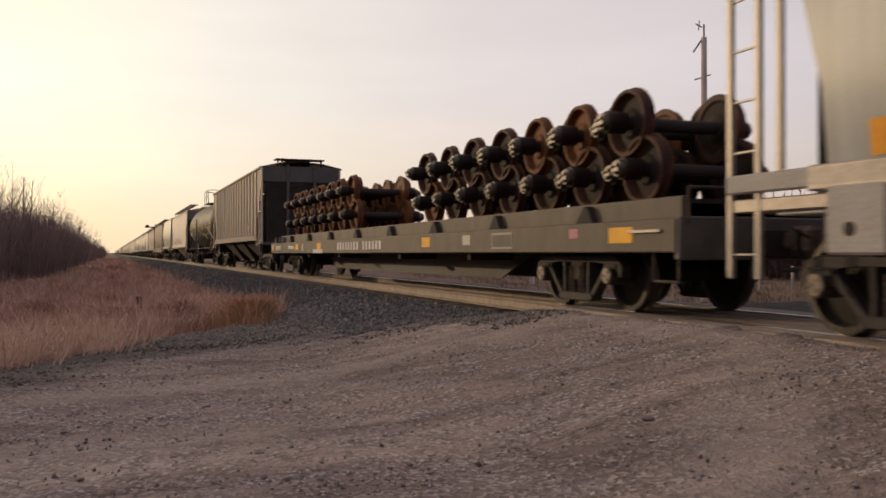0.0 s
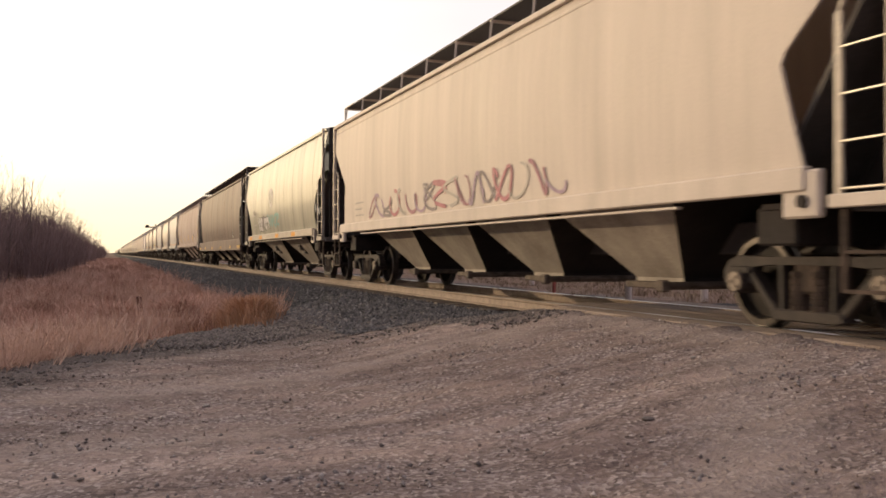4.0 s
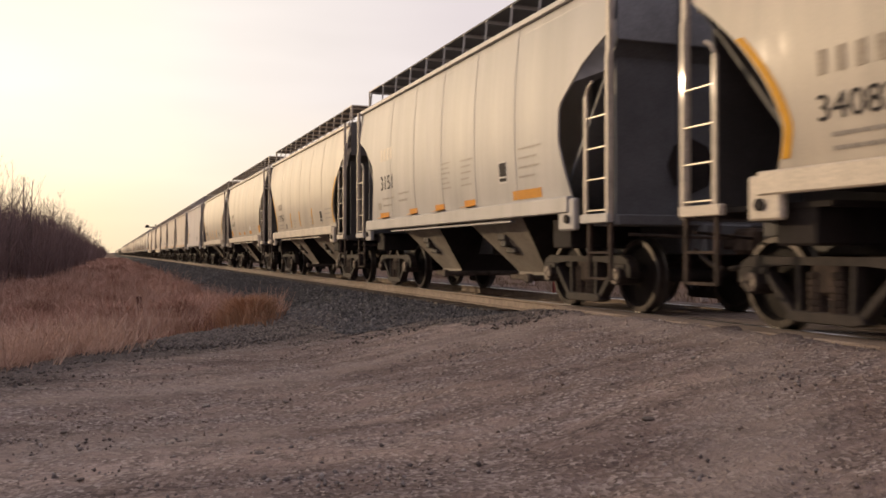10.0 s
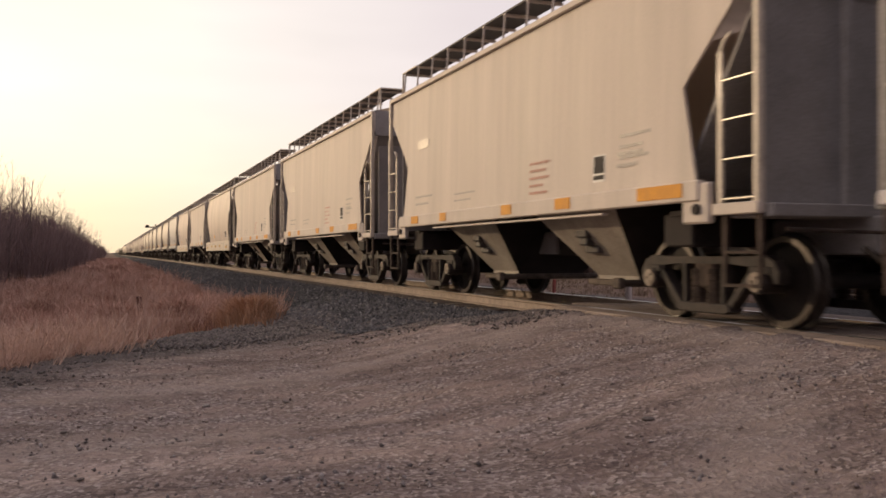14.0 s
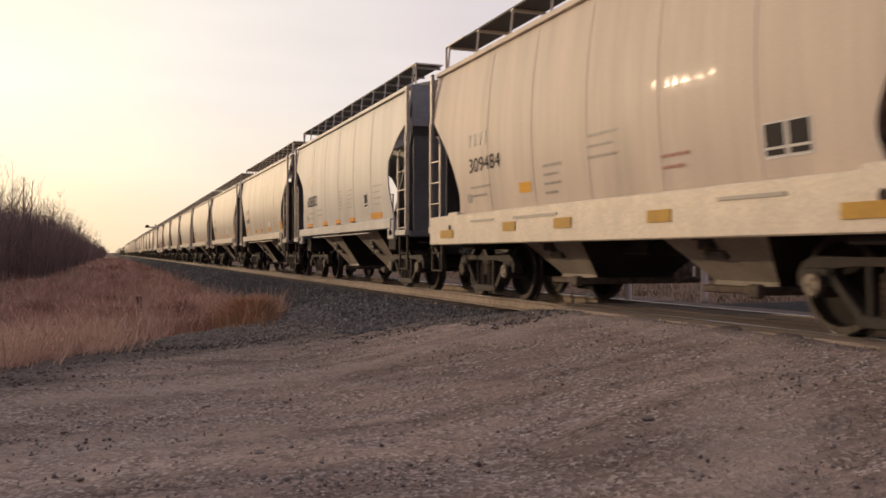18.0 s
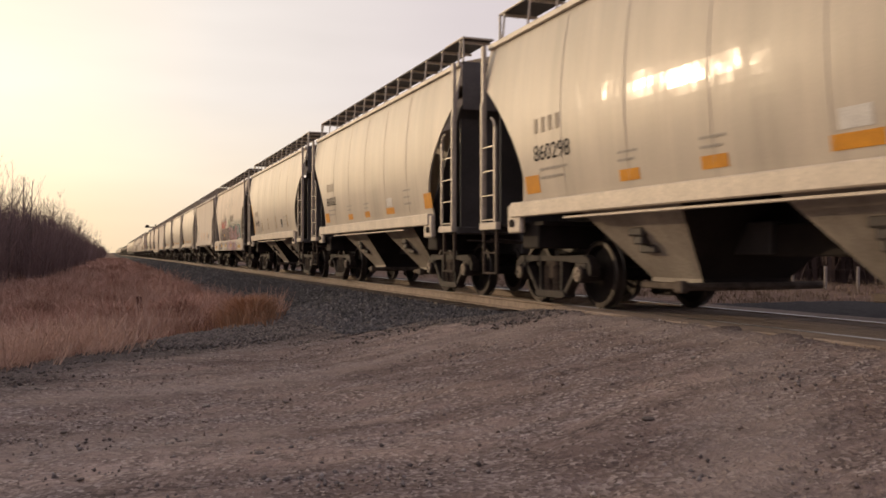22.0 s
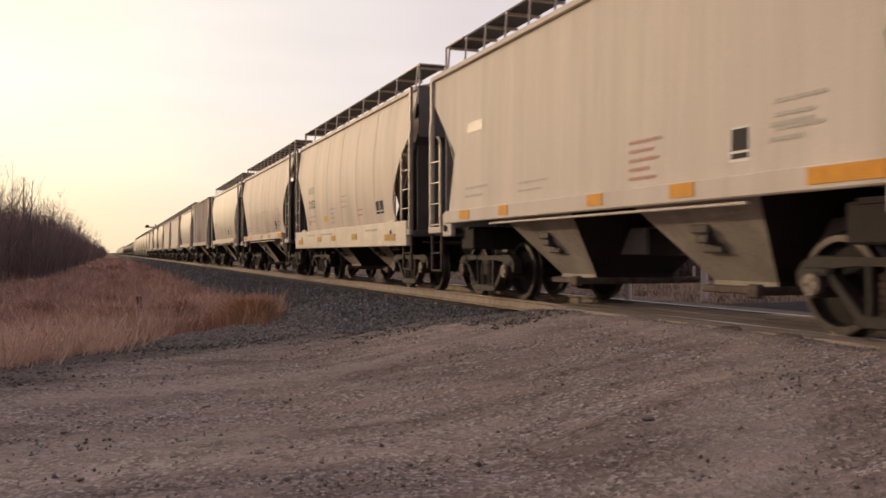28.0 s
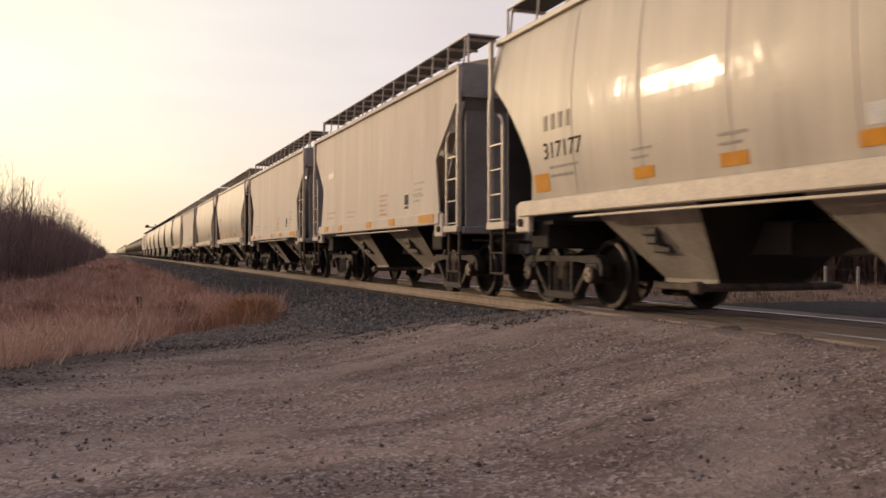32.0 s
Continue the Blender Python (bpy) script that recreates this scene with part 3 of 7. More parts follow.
def build_ground():
    xs = axis([(-4000, -400, 10), (-400, -60, 16), (-60, -12, 24), (-12, 22, 200), (22, 70, 24), (70, 400, 14), (400, 4000, 10)])
    ys = axis([(-600, -60, 8), (-60, -8, 16), (-8, 34, 210), (34, 120, 60), (120, 500, 30), (500, 4500, 24)])
    X, Y = np.meshgrid(xs, ys)
    Z = ground_z(X, Y)
    near = (np.abs(X) < 15) & (Y > -8) & (Y < 34)
    rng = np.random.default_rng(5)
    rut = np.sin((Y - 0.45 * X) * 4.1 + 1.5 * np.sin(X * 0.8)) * np.sin((Y - 0.3 * X) * 1.7 + 0.6) * 0.018 + 0.012 * np.sin((Y - 0.6 * X) * 9.0 + 2 * np.sin(X * 1.3))
    on_lot = (lot_side(X, Y) < 0) & (X < 5.0)
    Z = Z + near * rng.normal(0, 0.007, Z.shape) + near * on_lot * rut * 0.8
    ny, nx = X.shape
    V = np.stack([X, Y, Z], -1).reshape(-1, 3)
    i = (np.arange(ny - 1)[:, None] * nx + np.arange(nx - 1)[None]).ravel()
    F = np.stack([i, i + 1, i + nx + 1, i + nx], -1)
    me = mesh_of("ground", V, F, ground_material(), smooth=True)
    off = np.abs(X - TRACK)
    road = smooth(13.6, 11.4, Y - 0.3 * bumps(X * 2, Y * 2)) * smooth(-26, -22, Y)
    spill = 0.6 * smooth(-1.7, -0.5, lot_side(X, Y) + 0.25 * bumps(X * 2, Y * 2)) * (Y < 20) + 0.65 * smooth(10.3, 12.6, Y + 0.3 * bumps(X * 2, Y * 2)) * (X < 5.6) + 0.6 * smooth(9.2, 10.6, Y + 0.3 * bumps(X * 2, Y * 2)) * smooth(4.1, 4.7, X) * (X < 5.6)
    grass = np.where(X < TRACK, smooth(-0.3, 0.5, lot_side(X, Y) + 0.35 * bumps(X * 2, Y * 2)) * smooth(3.2, 4.2, off + 0.25 * bumps(X * 2, Y * 2)), (1 - road) * smooth(8.5, 11, off + bumps(X, Y)))
    ball = np.maximum(smooth(4.3, 3.4, off) * (1 - road), np.where((X > -5) & (X < TRACK), np.clip(spill, 0, 0.75), 0))
    ball = np.maximum(ball, np.where(X > TRACK, 1.0 * smooth(12.5, 8.0, off + bumps(X, Y)), 0))
    ball = np.maximum(ball, 0.7 * road * smooth(2.2, 3.4, X - TRACK + 0.3 * bumps(X * 2, Y * 2)))
    dust = 0.0 * X
    for (x0, y0), (x1, y1), w in (((2.6, 3.2), (5.0, 6.0), 0.26), ((5.0, 6.0), (5.3, 9.6), 0.22), ((3.9, 8.6), (5.2, 10.4), 0.22), ((-0.4, 8.2), (3.6, 9.3), 0.20), ((-1.6, 6.2), (0.9, 6.1), 0.22)):
        u = np.clip(((X - x0) * (x1 - x0) + (Y - y0) * (y1 - y0)) / ((x1 - x0) ** 2 + (y1 - y0) ** 2), 0, 1)
        d = np.hypot(X - x0 - u * (x1 - x0), Y - y0 - u * (y1 - y0)) + 0.16 * bumps(X * 2.3, Y * 2.1)
        dust = np.maximum(dust, 0.45 * smooth(w + 0.3, w - 0.15, d))
    for name, val in (("grass", grass), ("ballast", ball), ("dust", dust)):
        a = me.attributes.new(name, "FLOAT", "POINT")
        a.data.foreach_set("value", val.ravel().astype(np.float32))
    tagged(obj("ground", me), "brown gravel lot beside dry grass and a railway bed", "ground", kind="structure")


build_ground()


# ---------------------------------------------------------------- track
def build_track():
    top = new("railway_track")
    tagged(top, "straight single railway track with rusty rails on wooden ties", "railway track", kind="structure")
    # rail section: foot, web and head
    sec = [(-0.07, -0.17), (0.07, -0.17), (0.07, -0.155), (0.012, -0.135), (0.012, -0.045), (0.036, -0.03), (0.036, -0.004), (0.03, 0.0),
           (-0.03, 0.0), (-0.036, -0.004), (-0.036, -0.03), (-0.012, -0.045), (-0.012, -0.135), (-0.07, -0.155)]
    n = len(sec)
    rail_side = mat("rusty_rail_side", (0.33, 0.25, 0.19), (0.22, 0.16, 0.12), 0.7, 0.0, 5, 50, 0.2)
    rail_top = mat("polished_rail_head", (0.68, 0.66, 0.64), (0.56, 0.54, 0.52), 0.32, 1.0, 5, 50, 0.03)
    for x in (TRACK - 0.7535, TRACK + 0.7535):
        vs = [(x + a, y, b) for y in (-60, 0, 20, 60, 200, 1800) for a, b in sec]
        fs, mi = [], []
        for k in range(5):
            for i in range(n):
                j = (i + 1) % n
                fs.append((k * n + i, k * n + j, (k + 1) * n + j, (k + 1) * n + i)); mi.append(1 if 6 <= i <= 8 else 0)
        obj("rail", mesh_of("rail", vs, fs, rail_side, rail_top, mi=mi), top, "steel rail with a polished head")
    wood = mat("grey_brown_tie_wood", (0.13, 0.095, 0.07), (0.07, 0.052, 0.04), 0.85, 0, 3, 40, 0.4, (0.3, 3, 3))
    bm = bm_new(); box(bm, -1.3, 1.3, -0.115, 0.115, -0.30, -0.165, 0.01)
    tie = part("tie", bm, wood, top)
    tie.matrix_basis = pose(TRACK, 13.2, 0)
    for k in range(1, 130):
        o = new("tie", tie.data); o.parent = top; o.matrix_basis = pose(TRACK, 13.2 + 0.53 * k, 0, 0, 0, math.sin(k * 7.1) * 0.6)
    # timber crossing: planks along the rails
    pl = mat("worn_crossing_timber", (0.33, 0.262, 0.215), (0.175, 0.132, 0.107), 0.9, 0, 2.5, 45, 0.5, (6, 0.4, 6), c3=(0.42, 0.345, 0.285), spec=0.15)
    cross = new("level_crossing")
    tagged(cross, "worn timber plank road crossing between and beside the rails", "level crossing", kind="structure")
    rng = random.Random(3)
    for x0, x1 in ((-1.58, -1.33), (-1.31, -1.09), (-1.08, -0.845), (-0.63, -0.36), (-0.35, -0.01), (0.0, 0.34), (0.35, 0.63), (0.845, 1.12), (1.13, 1.42)):
        y, end = -20.0, 9.3 if x0 < -1.5 else 10.3 if x0 < -1.2 else 11.0 if x0 < -0.8 else 11.4
        while y < end:
            ln = 2.4 + rng.random() * 0.3
            y1 = min(y + ln, end + rng.random() * 0.5)
            bm = bm_new(); box(bm, x0, x1, y + 0.012, y1, -0.16, (-0.004 if x0 < -1.5 else 0.014 if x0 < -0.8 else -0.010) - rng.random() * 0.010, 0.012)
            p = part("plank", bm, pl, cross)
            p.matrix_basis = pose(TRACK, 0, 0)
            y += ln


build_track()


# ---------------------------------------------------------------- rolling stock
WR = 0.457


def wheelset_mesh():
    prof = [(0.825, 0.0), (0.825, 0.075), (0.80, 0.085), (0.745, 0.09), (0.72, 0.15), (0.70, 0.36), (0.795, 0.385), (0.795, 0.442), (0.782, WR), (0.70, 0.462),
            (0.690, 0.485), (0.665, 0.485), (0.66, 0.40), (0.675, 0.37), (0.67, 0.16), (0.64, 0.10), (0.60, 0.085), (0.0, 0.08)]
    mi = [0, 0, 0, 0, 0, 0, 1, 1, 1, 1, 1, 1, 0, 0, 0, 0, 0]
    vs, fs, ix = lathe(prof, 26, mi=mi)
    n = len(vs)
    vs2 = [(-x, y, z) for x, y, z in vs]
    fs2 = [tuple(n + i for i in q[::-1]) for q in fs]
    return mesh_of("wheelset", vs + vs2, fs + fs2, "wheel", "tread", mi=ix + ix, smooth=False)


def side_frame_bm(x):
    """Cast truck side frame: arched top member, rounded jaws over the bearings, slim diagonal legs, columns, spring seat."""
    bm = bm_new()
    a, b = x - 0.07, x + 0.07
    prism(bm, [(-1.13, 0.44), (-1.14, 0.56), (-1.07, 0.66), (-0.94, 0.715), (-0.5, 0.70), (0.5, 0.70), (0.94, 0.715), (1.07, 0.66), (1.14, 0.56), (1.13, 0.44), (1.05, 0.43),
               (1.02, 0.565), (0.90, 0.60), (0.45, 0.625), (-0.45, 0.625), (-0.90, 0.60), (-1.02, 0.565), (-1.05, 0.43)], a, b)
    for s in (-1, 1):
        for o in ([(s * 0.88, 0.62), (s * 0.775, 0.625), (s * 0.36, 0.20), (s * 0.43, 0.15)],
                  [(s * 0.29, 0.64), (s * 0.355, 0.64), (s * 0.345, 0.20), (s * 0.28, 0.20)],
                  [(s * 0.79, 0.44), (s * 0.73, 0.44), (s * 0.70, 0.62), (s * 0.80, 0.62)]):
            prism(bm, o if s > 0 else o[::-1], a, b)
    prism(bm, [(-0.46, 0.14), (-0.42, 0.215), (0.42, 0.215), (0.46, 0.14), (0.36, 0.11), (-0.36, 0.11)], a - 0.02, b + 0.02)
    bmesh.ops.bevel(bm, geom=[e for e in bm.edges if abs((e.verts[0].co - e.verts[1].co).x) < 1e-6], offset=0.012, segments=1, affect="EDGES")
    return bm


WS = wheelset_mesh()


def spring_mesh():
    prof = [(0.0, 0.0)]
    for k in range(6):
        prof += [(0.06 * k, 0.095), (0.06 * k + 0.045, 0.095), (0.06 * k + 0.047, 0.08), (0.06 * k + 0.058, 0.08)]
    vs, fs, _ = lathe(prof + [(0.36, 0.0)], 7)
    return mesh_of("spring", [(-z, y, x) for x, y, z in vs], fs, "steel")


SPRING = spring_mesh()
FRAME = {}
WHEELSETS = []          # (wheelset, car) pairs that turn


def truck(parent, y, seen=True):
    """A two-axle truck of 1.78 m wheelbase under a car, as bolster with its frames, springs, bearings and wheelsets."""
    bm = bm_new(); box(bm, -1.05, 1.05, -0.17, 0.17, 0.36, 0.66, 0.03); box(bm, -0.3, 0.3, -0.3, 0.3, 0.6, 0.78, 0.03)
    t = part("truck", bm, "steel", parent)
    t.matrix_basis = pose(0, y, 0)
    for s in (-1, 1):
        if s not in FRAME:
            FRAME[s] = part("side_frame", side_frame_bm(s * 0.99), "casting", t).data
        else:
            obj("side_frame", FRAME[s], t)
        for yy in (-0.13, 0.13):
            sp = obj("spring", SPRING, t)
            sp.matrix_basis = pose(s * 0.99, yy, 0.215)
        for w in (-1, 1):
            bm = bm_new()
            disc(bm, s * 0.84, s * 1.10, 0.118, seg=14, y=w * 0.889, z=WR)
            box(bm, s * 0.99 - 0.09, s * 0.99 + 0.09, w * 0.889 - 0.14, w * 0.889 + 0.14, WR + 0.07, WR + 0.15, 0.01)
            bear = part("bearing", bm, "casting", t)
            if s < 0:
                if "cap" not in FRAME:
                    bm = bm_new(); disc(bm, s * 1.135, s * 1.10, 0.098, seg=14)
                    for q in range(3):
                        disc(bm, s * 1.15, s * 1.13, 0.02, seg=6, y=0.05 * math.cos(2.1 * q), z=0.05 * math.sin(2.1 * q))
                    c = part("end_cap", bm, "bright_cap", bear)
                    FRAME["cap"] = c.data
                else:
                    c = obj("end_cap", FRAME["cap"], bear)
                c.matrix_basis = pose(0, w * 0.889, WR)
    for w in (-1, 1):
        o = obj("wheelset", WS, t, "dark steel wheels with bright rims on an axle")
        o.matrix_basis = pose(0, w * 0.889, WR)
    return t


RUNG = {}


def ladder_on(car, x, y0, y1, z0, z1, step, bend, material):
    """A ladder with its rungs as pieces of their own."""
    bm = bm_new(); box(bm, x - 0.016, x + 0.016, y0 - 0.03, y0 + 0.03, z0, z1)
    lad = part("ladder", bm, material, car)
    bm = bm_new(); box(bm, x - 0.016, x + 0.016, y1 - 0.03, y1 + 0.03, z0, z1 - bend)
    part("stile", bm, material, lad)
    if bend:
        bm = bm_new()
        tube(bm, [(x, y1, z1 - bend), (x, y1 + (y0 - y1) * 0.12, z1 - bend + 0.1), (x, y1 + (y0 - y1) * 0.3, z1 - bend + 0.15)], 0.02, 5)
        part("top_hook", bm, material, lad)
    w = round(abs(y1 - y0), 3)
    if (w, material) not in RUNG:
        bm = bm_new(); bar(bm, (0, -w / 2, 0), (0, w / 2, 0), 0.012, 6)
        first = part("rung", bm, "rungs", lad)
        RUNG[w, material] = first.data
        bpy.data.objects.remove(first)
    z = z0 + 0.12
    while z < z1 - bend + 0.02:
        r = obj("rung", RUNG[w, material], lad)
        r.matrix_basis = pose(x, (y0 + y1) / 2, z)
        z += step


def ladder_bm(x, y0, y1, z0, z1, step=0.36, bend=0.0):
    bm = bm_new()
    for yy, top in ((y0, z1), (y1, z1 - bend)):
        box(bm, x - 0.012, x + 0.012, yy - 0.032, yy + 0.032, z0, top)
    z = z0 + 0.12
    while z < z1 - bend + 0.02:
        bar(bm, (x + 0.0, y0, z), (x + 0.0, y1, z), 0.011, 6)
        z += step
    return bm


class Shape:
    """The outline of a hopper's side: half width and half length by height."""

    def __init__(self, pitch=12.42, ztop=3.92, z0=1.24, zs=1.45, w=1.51, bulge=0.10, cut="round", depth=1.35, zc=3.15, top_gap=1.3, tuck=0.03):
        self.pitch, self.ztop, self.z0, self.zs, self.w, self.bulge, self.cut, self.depth, self.zc = pitch, ztop, z0, zs, w, bulge, cut, depth, zc
        self.half = pitch / 2 - top_gap / 2
        self.tuck = tuck

    def x(self, z):
        u = (z - self.zs) / (self.ztop - self.zs)
        u = min(max(u, 0.0), 1.0)
        return self.w - self.bulge * (2 * u - 0.9) ** 2 if self.bulge else self.w - self.tuck * u

    def y(self, z):
        if z >= self.zc:
            return self.half
        u = (self.zc - z) / (self.zc - self.zs)
        if self.cut == "round":
            k = math.sin(min(1, u * 1.12) * math.pi / 2) ** 0.9 * (1 - 0.10 * max(0, u - 0.8) / 0.2)
        elif self.cut == "hex":
            k = min(1.0, u / 0.14) * 0.45 + max(0, min(1, (u - 0.14) / 0.24)) * 0.45 + 0.10 * math.sin(u * math.pi * 0.5)
            k = k * (1 - 0.22 * max(0, u - 0.62) / 0.38)
        elif self.cut == "angle":
            k = min(1.0, u / 0.52) * (1 - 0.20 * max(0, u - 0.52) / 0.48)
        else:
            k = min(1.0, u / 0.75)
        return self.half - self.depth * k


def side_sheet(shape, s, seams=9):
    """The side of the body: a curved sheet with thickness, shaped out at both ends."""
    zs = sorted(set(list(np.linspace(shape.zs - 0.02, shape.ztop, 26)) + [shape.zc]))
    nc = 4
    vs, fs = [], []
    for inner in (0, 1):
        for z in zs:
            h = shape.y(z)
            for k in range(nc + 1):
                vs.append((s * (shape.x(z) - 0.03 * inner), -h + 2 * h * k / nc, z))
    w, lay = nc + 1, (nc + 1) * len(zs)
    for j in range(len(zs) - 1):
        for k in range(nc):
            a = j * w + k
            q = (a, a + 1, a + w + 1, a + w)
            fs.append(q if s > 0 else q[::-1])
            q2 = tuple(lay + i for i in q)
            fs.append(q2[::-1] if s > 0 else q2)
        for k in (0, nc):
            a = j * w + k
            fs.append((a, a + w, a + w + lay, a + lay))
    for k in range(nc):
        fs.append((k, k + 1, k + 1 + lay, k + lay))
    return vs, fs


def rack_bm(x, ya, yb, zs, t=0.02, w=0.025):
    """Two stiles joined by treads, in one piece. zs: lower and upper edge of each tread in turn, then the top."""
    ys = (ya - w, ya + w, yb - w, yb + w)
    solid = {(i, j) for i in range(3) for j in range(len(zs) - 1) if i != 1 or j % 2 == 0}
    bm = bm_new()
    v = {(k, i, j): bm.verts.new((x + (-t, t)[k], ys[i], zs[j])) for k in (0, 1) for i in range(4) for j in range(len(zs))}
    for i, j in solid:
        bm.faces.new((v[0, i, j], v[0, i, j + 1], v[0, i + 1, j + 1], v[0, i + 1, j]))
        bm.faces.new((v[1, i, j], v[1, i + 1, j], v[1, i + 1, j + 1], v[1, i, j + 1]))
        for di, dj, a, b in ((-1, 0, (i, j), (i, j + 1)), (1, 0, (i + 1, j), (i + 1, j + 1)), (0, -1, (i, j), (i + 1, j)), (0, 1, (i, j + 1), (i + 1, j + 1))):
            if (i + di, j + dj) not in solid:
                bm.faces.new((v[(0, *a)], v[(0, *b)], v[(1, *b)], v[(1, *a)]))
    bmesh.ops.recalc_face_normals(bm, faces=bm.faces[:])
    return bm


def step_bm(x, ya, yb):
    return rack_bm(x, ya, yb, (0.42, 0.45, 0.73, 0.755, 1.12))


def far_ladder_bm(x, ya, yb, z0, z1, step):
    zs, z = [], z0
    while z < z1:
        zs += [z, z + 0.03]
        z += step
    return rack_bm(x, min(ya, yb), max(ya, yb), zs, 0.014, 0.035)


def rib_y(S, r, ribs):
    if ribs < 15:
        # a wide flat panel at both ends
        return -4.375 if r == 0 else 4.375 if r == ribs - 1 else -3.25 + 6.5 * (r - 1) / (ribs - 3)
    return -S.y(1.6) + 0.05 + (2 * S.y(1.6) - 0.1) * (0.035 + 0.955 * r) / 16


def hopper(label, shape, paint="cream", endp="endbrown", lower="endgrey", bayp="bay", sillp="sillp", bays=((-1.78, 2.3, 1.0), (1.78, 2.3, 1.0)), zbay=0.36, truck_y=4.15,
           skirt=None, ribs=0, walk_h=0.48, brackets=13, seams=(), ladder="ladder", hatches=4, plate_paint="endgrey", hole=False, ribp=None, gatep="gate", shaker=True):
    """A covered hopper: sides, roof with hatches and running boards, end frames with ladders, bays, sills, couplers and two trucks."""
    car = new("hopper_car")
    tagged(car, label, "freight car", "cars of the freight train")
    S, H = shape, shape.half
    for s in (-1, 1):
        vs, fs = side_sheet(S, s)
        part_ = obj("side_sheet", mesh_of("side_sheet", vs, fs, paint, smooth=False), car, "")
        # top chord and side sill
        bm = bm_new(); box(bm, s * (S.x(S.ztop) + 0.025) - 0.035, s * (S.x(S.ztop) + 0.025) + 0.035, -H, H, S.ztop - 0.04, S.ztop + 0.045, 0.012)
        part("top_chord", bm, paint, car)
        if s < 0 and S.bulge and not ribs:
            bm = bm_new(); box(bm, -S.x(S.ztop) - 0.022, -S.x(S.ztop) + 0.01, -H, H, S.ztop - 0.19, S.ztop - 0.14, 0.008)
            part("eave_moulding", bm, paint, car)
        bm = bm_new()
        zb = skirt if skirt else S.z0
        hs = H - 0.10 if skirt else S.y(S.zs) + 0.10
        box(bm, s * (S.w + 0.005) - 0.05, s * (S.w + 0.005) + 0.05, -hs, hs, zb, S.zs + (0.05 if skirt else 0), 0.015)
        part("side_sill", bm, sillp, car)
        if s < 0 and not skirt and not ribs:
            bm = bm_new(); box(bm, -S.w - 0.02, -S.w + 0.06, -truck_y + 1.25, truck_y - 1.25, zb - 0.065, zb - 0.035, 0.006)
            part("sill_flange", bm, sillp, car)
        for r in range(ribs):
            yy = rib_y(S, r, ribs)
            bm = bm_new()
            o = [(s * (S.w - 0.01), yy - 0.078), (s * (S.w + 0.045), yy - 0.036), (s * (S.w + 0.045), yy + 0.036), (s * (S.w - 0.01), yy + 0.078)]
            lo = [bm.verts.new((x, y, S.zs - 0.03)) for x, y in o]; hi = [bm.verts.new((x, y, S.ztop - 0.02)) for x, y in o]
            for i in range(4):
                bm.faces.new((lo[i], lo[(i + 1) % 4], hi[(i + 1) % 4], hi[i]))
            bm.faces.new(lo); bm.faces.new(hi)
            bmesh.ops.recalc_face_normals(bm, faces=bm.faces[:])
            part("rib", bm, ribp or paint, car)
        for yy in seams if s < 0 else ():
            if abs(yy) < S.y(2.0):
                bm = bm_new()
                for j in range(10):
                    z0 = S.zs + (S.ztop - S.zs) * j / 10; z1 = S.zs + (S.ztop - S.zs) * (j + 1) / 10
                    x0, x1 = s * (S.x(z0) + 0.002), s * (S.x(z1) + 0.002)
                    q = [bm.verts.new((x0, yy - 0.015, z0)), bm.verts.new((x0 + s * 0.006, yy, z0)), bm.verts.new((x0, yy + 0.015, z0)),
                         bm.verts.new((x1, yy - 0.015, z1)), bm.verts.new((x1 + s * 0.006, yy, z1)), bm.verts.new((x1, yy + 0.015, z1))]
                    bm.faces.new((q[0], q[1], q[4], q[3])); bm.faces.new((q[1], q[2], q[5], q[4]))
                part("weld_seam", bm, paint, car)
    # roof: a shallow arch
    xt = S.x(S.ztop) + 0.02
    prof = [(-xt, S.ztop + 0.04), (-xt * 0.55, S.ztop + 0.2), (0, S.ztop + 0.27), (xt * 0.55, S.ztop + 0.2), (xt, S.ztop + 0.04)]
    bm = bm_new()
    a = [bm.verts.new((x, -H, z)) for x, z in prof]; b = [bm.verts.new((x, H, z)) for x, z in prof]
    for i in range(4):
        bm.faces.new((a[i], a[i + 1], b[i + 1], b[i]))
    bmesh.ops.solidify(bm, geom=bm.faces[:], thickness=0.03)
    part("roof", bm, paint, car)
    for k in range(hatches):
        yy = -H + (k + 0.5) * 2 * H / hatches
        bm = bm_new(); box(bm, -0.36, 0.36, yy - H / hatches * 0.84, yy + H / hatches * 0.84, S.ztop + 0.24, S.ztop + 0.38, 0.03)
        part("roof_hatch", bm, paint, car)
    if walk_h:
        zr = S.ztop + walk_h
        for s in (-1, 1):
            bm = bm_new()
            box(bm, min(s * 0.72, s * 1.26), max(s * 0.72, s * 1.26), -H + 0.15, H - 0.15, zr, zr + 0.03)
            part("running_board", bm, "grate", car, "dark steel grating running board")
            for k in range(brackets if s < 0 else 0):
                yy = -H + 0.3 + (2 * H - 0.6) * k / (brackets - 1)
                bm = bm_new()
                box(bm, min(s * 0.70, s * 1.28), max(s * 0.70, s * 1.28), yy - 0.02, yy + 0.02, zr - 0.045, zr - 0.002)
                bar(bm, (s * 1.26, yy, zr - 0.02), (s * 1.30, yy, S.ztop + 0.06), 0.018, 5)
                part("bracket", bm, sillp, car)
            for e in (-1, 1):
                bm = bm_new()
                bar(bm, (s * 1.27, e * (H - 0.15), S.ztop + 0.02), (s * 1.27, e * (H - 0.15), zr + 0.03), 0.02)
                bar(bm, (s * 1.27, e * (H - 0.15), zr + 0.02), (s * 1.27, e * (H - 1.0), zr + 0.02), 0.018)
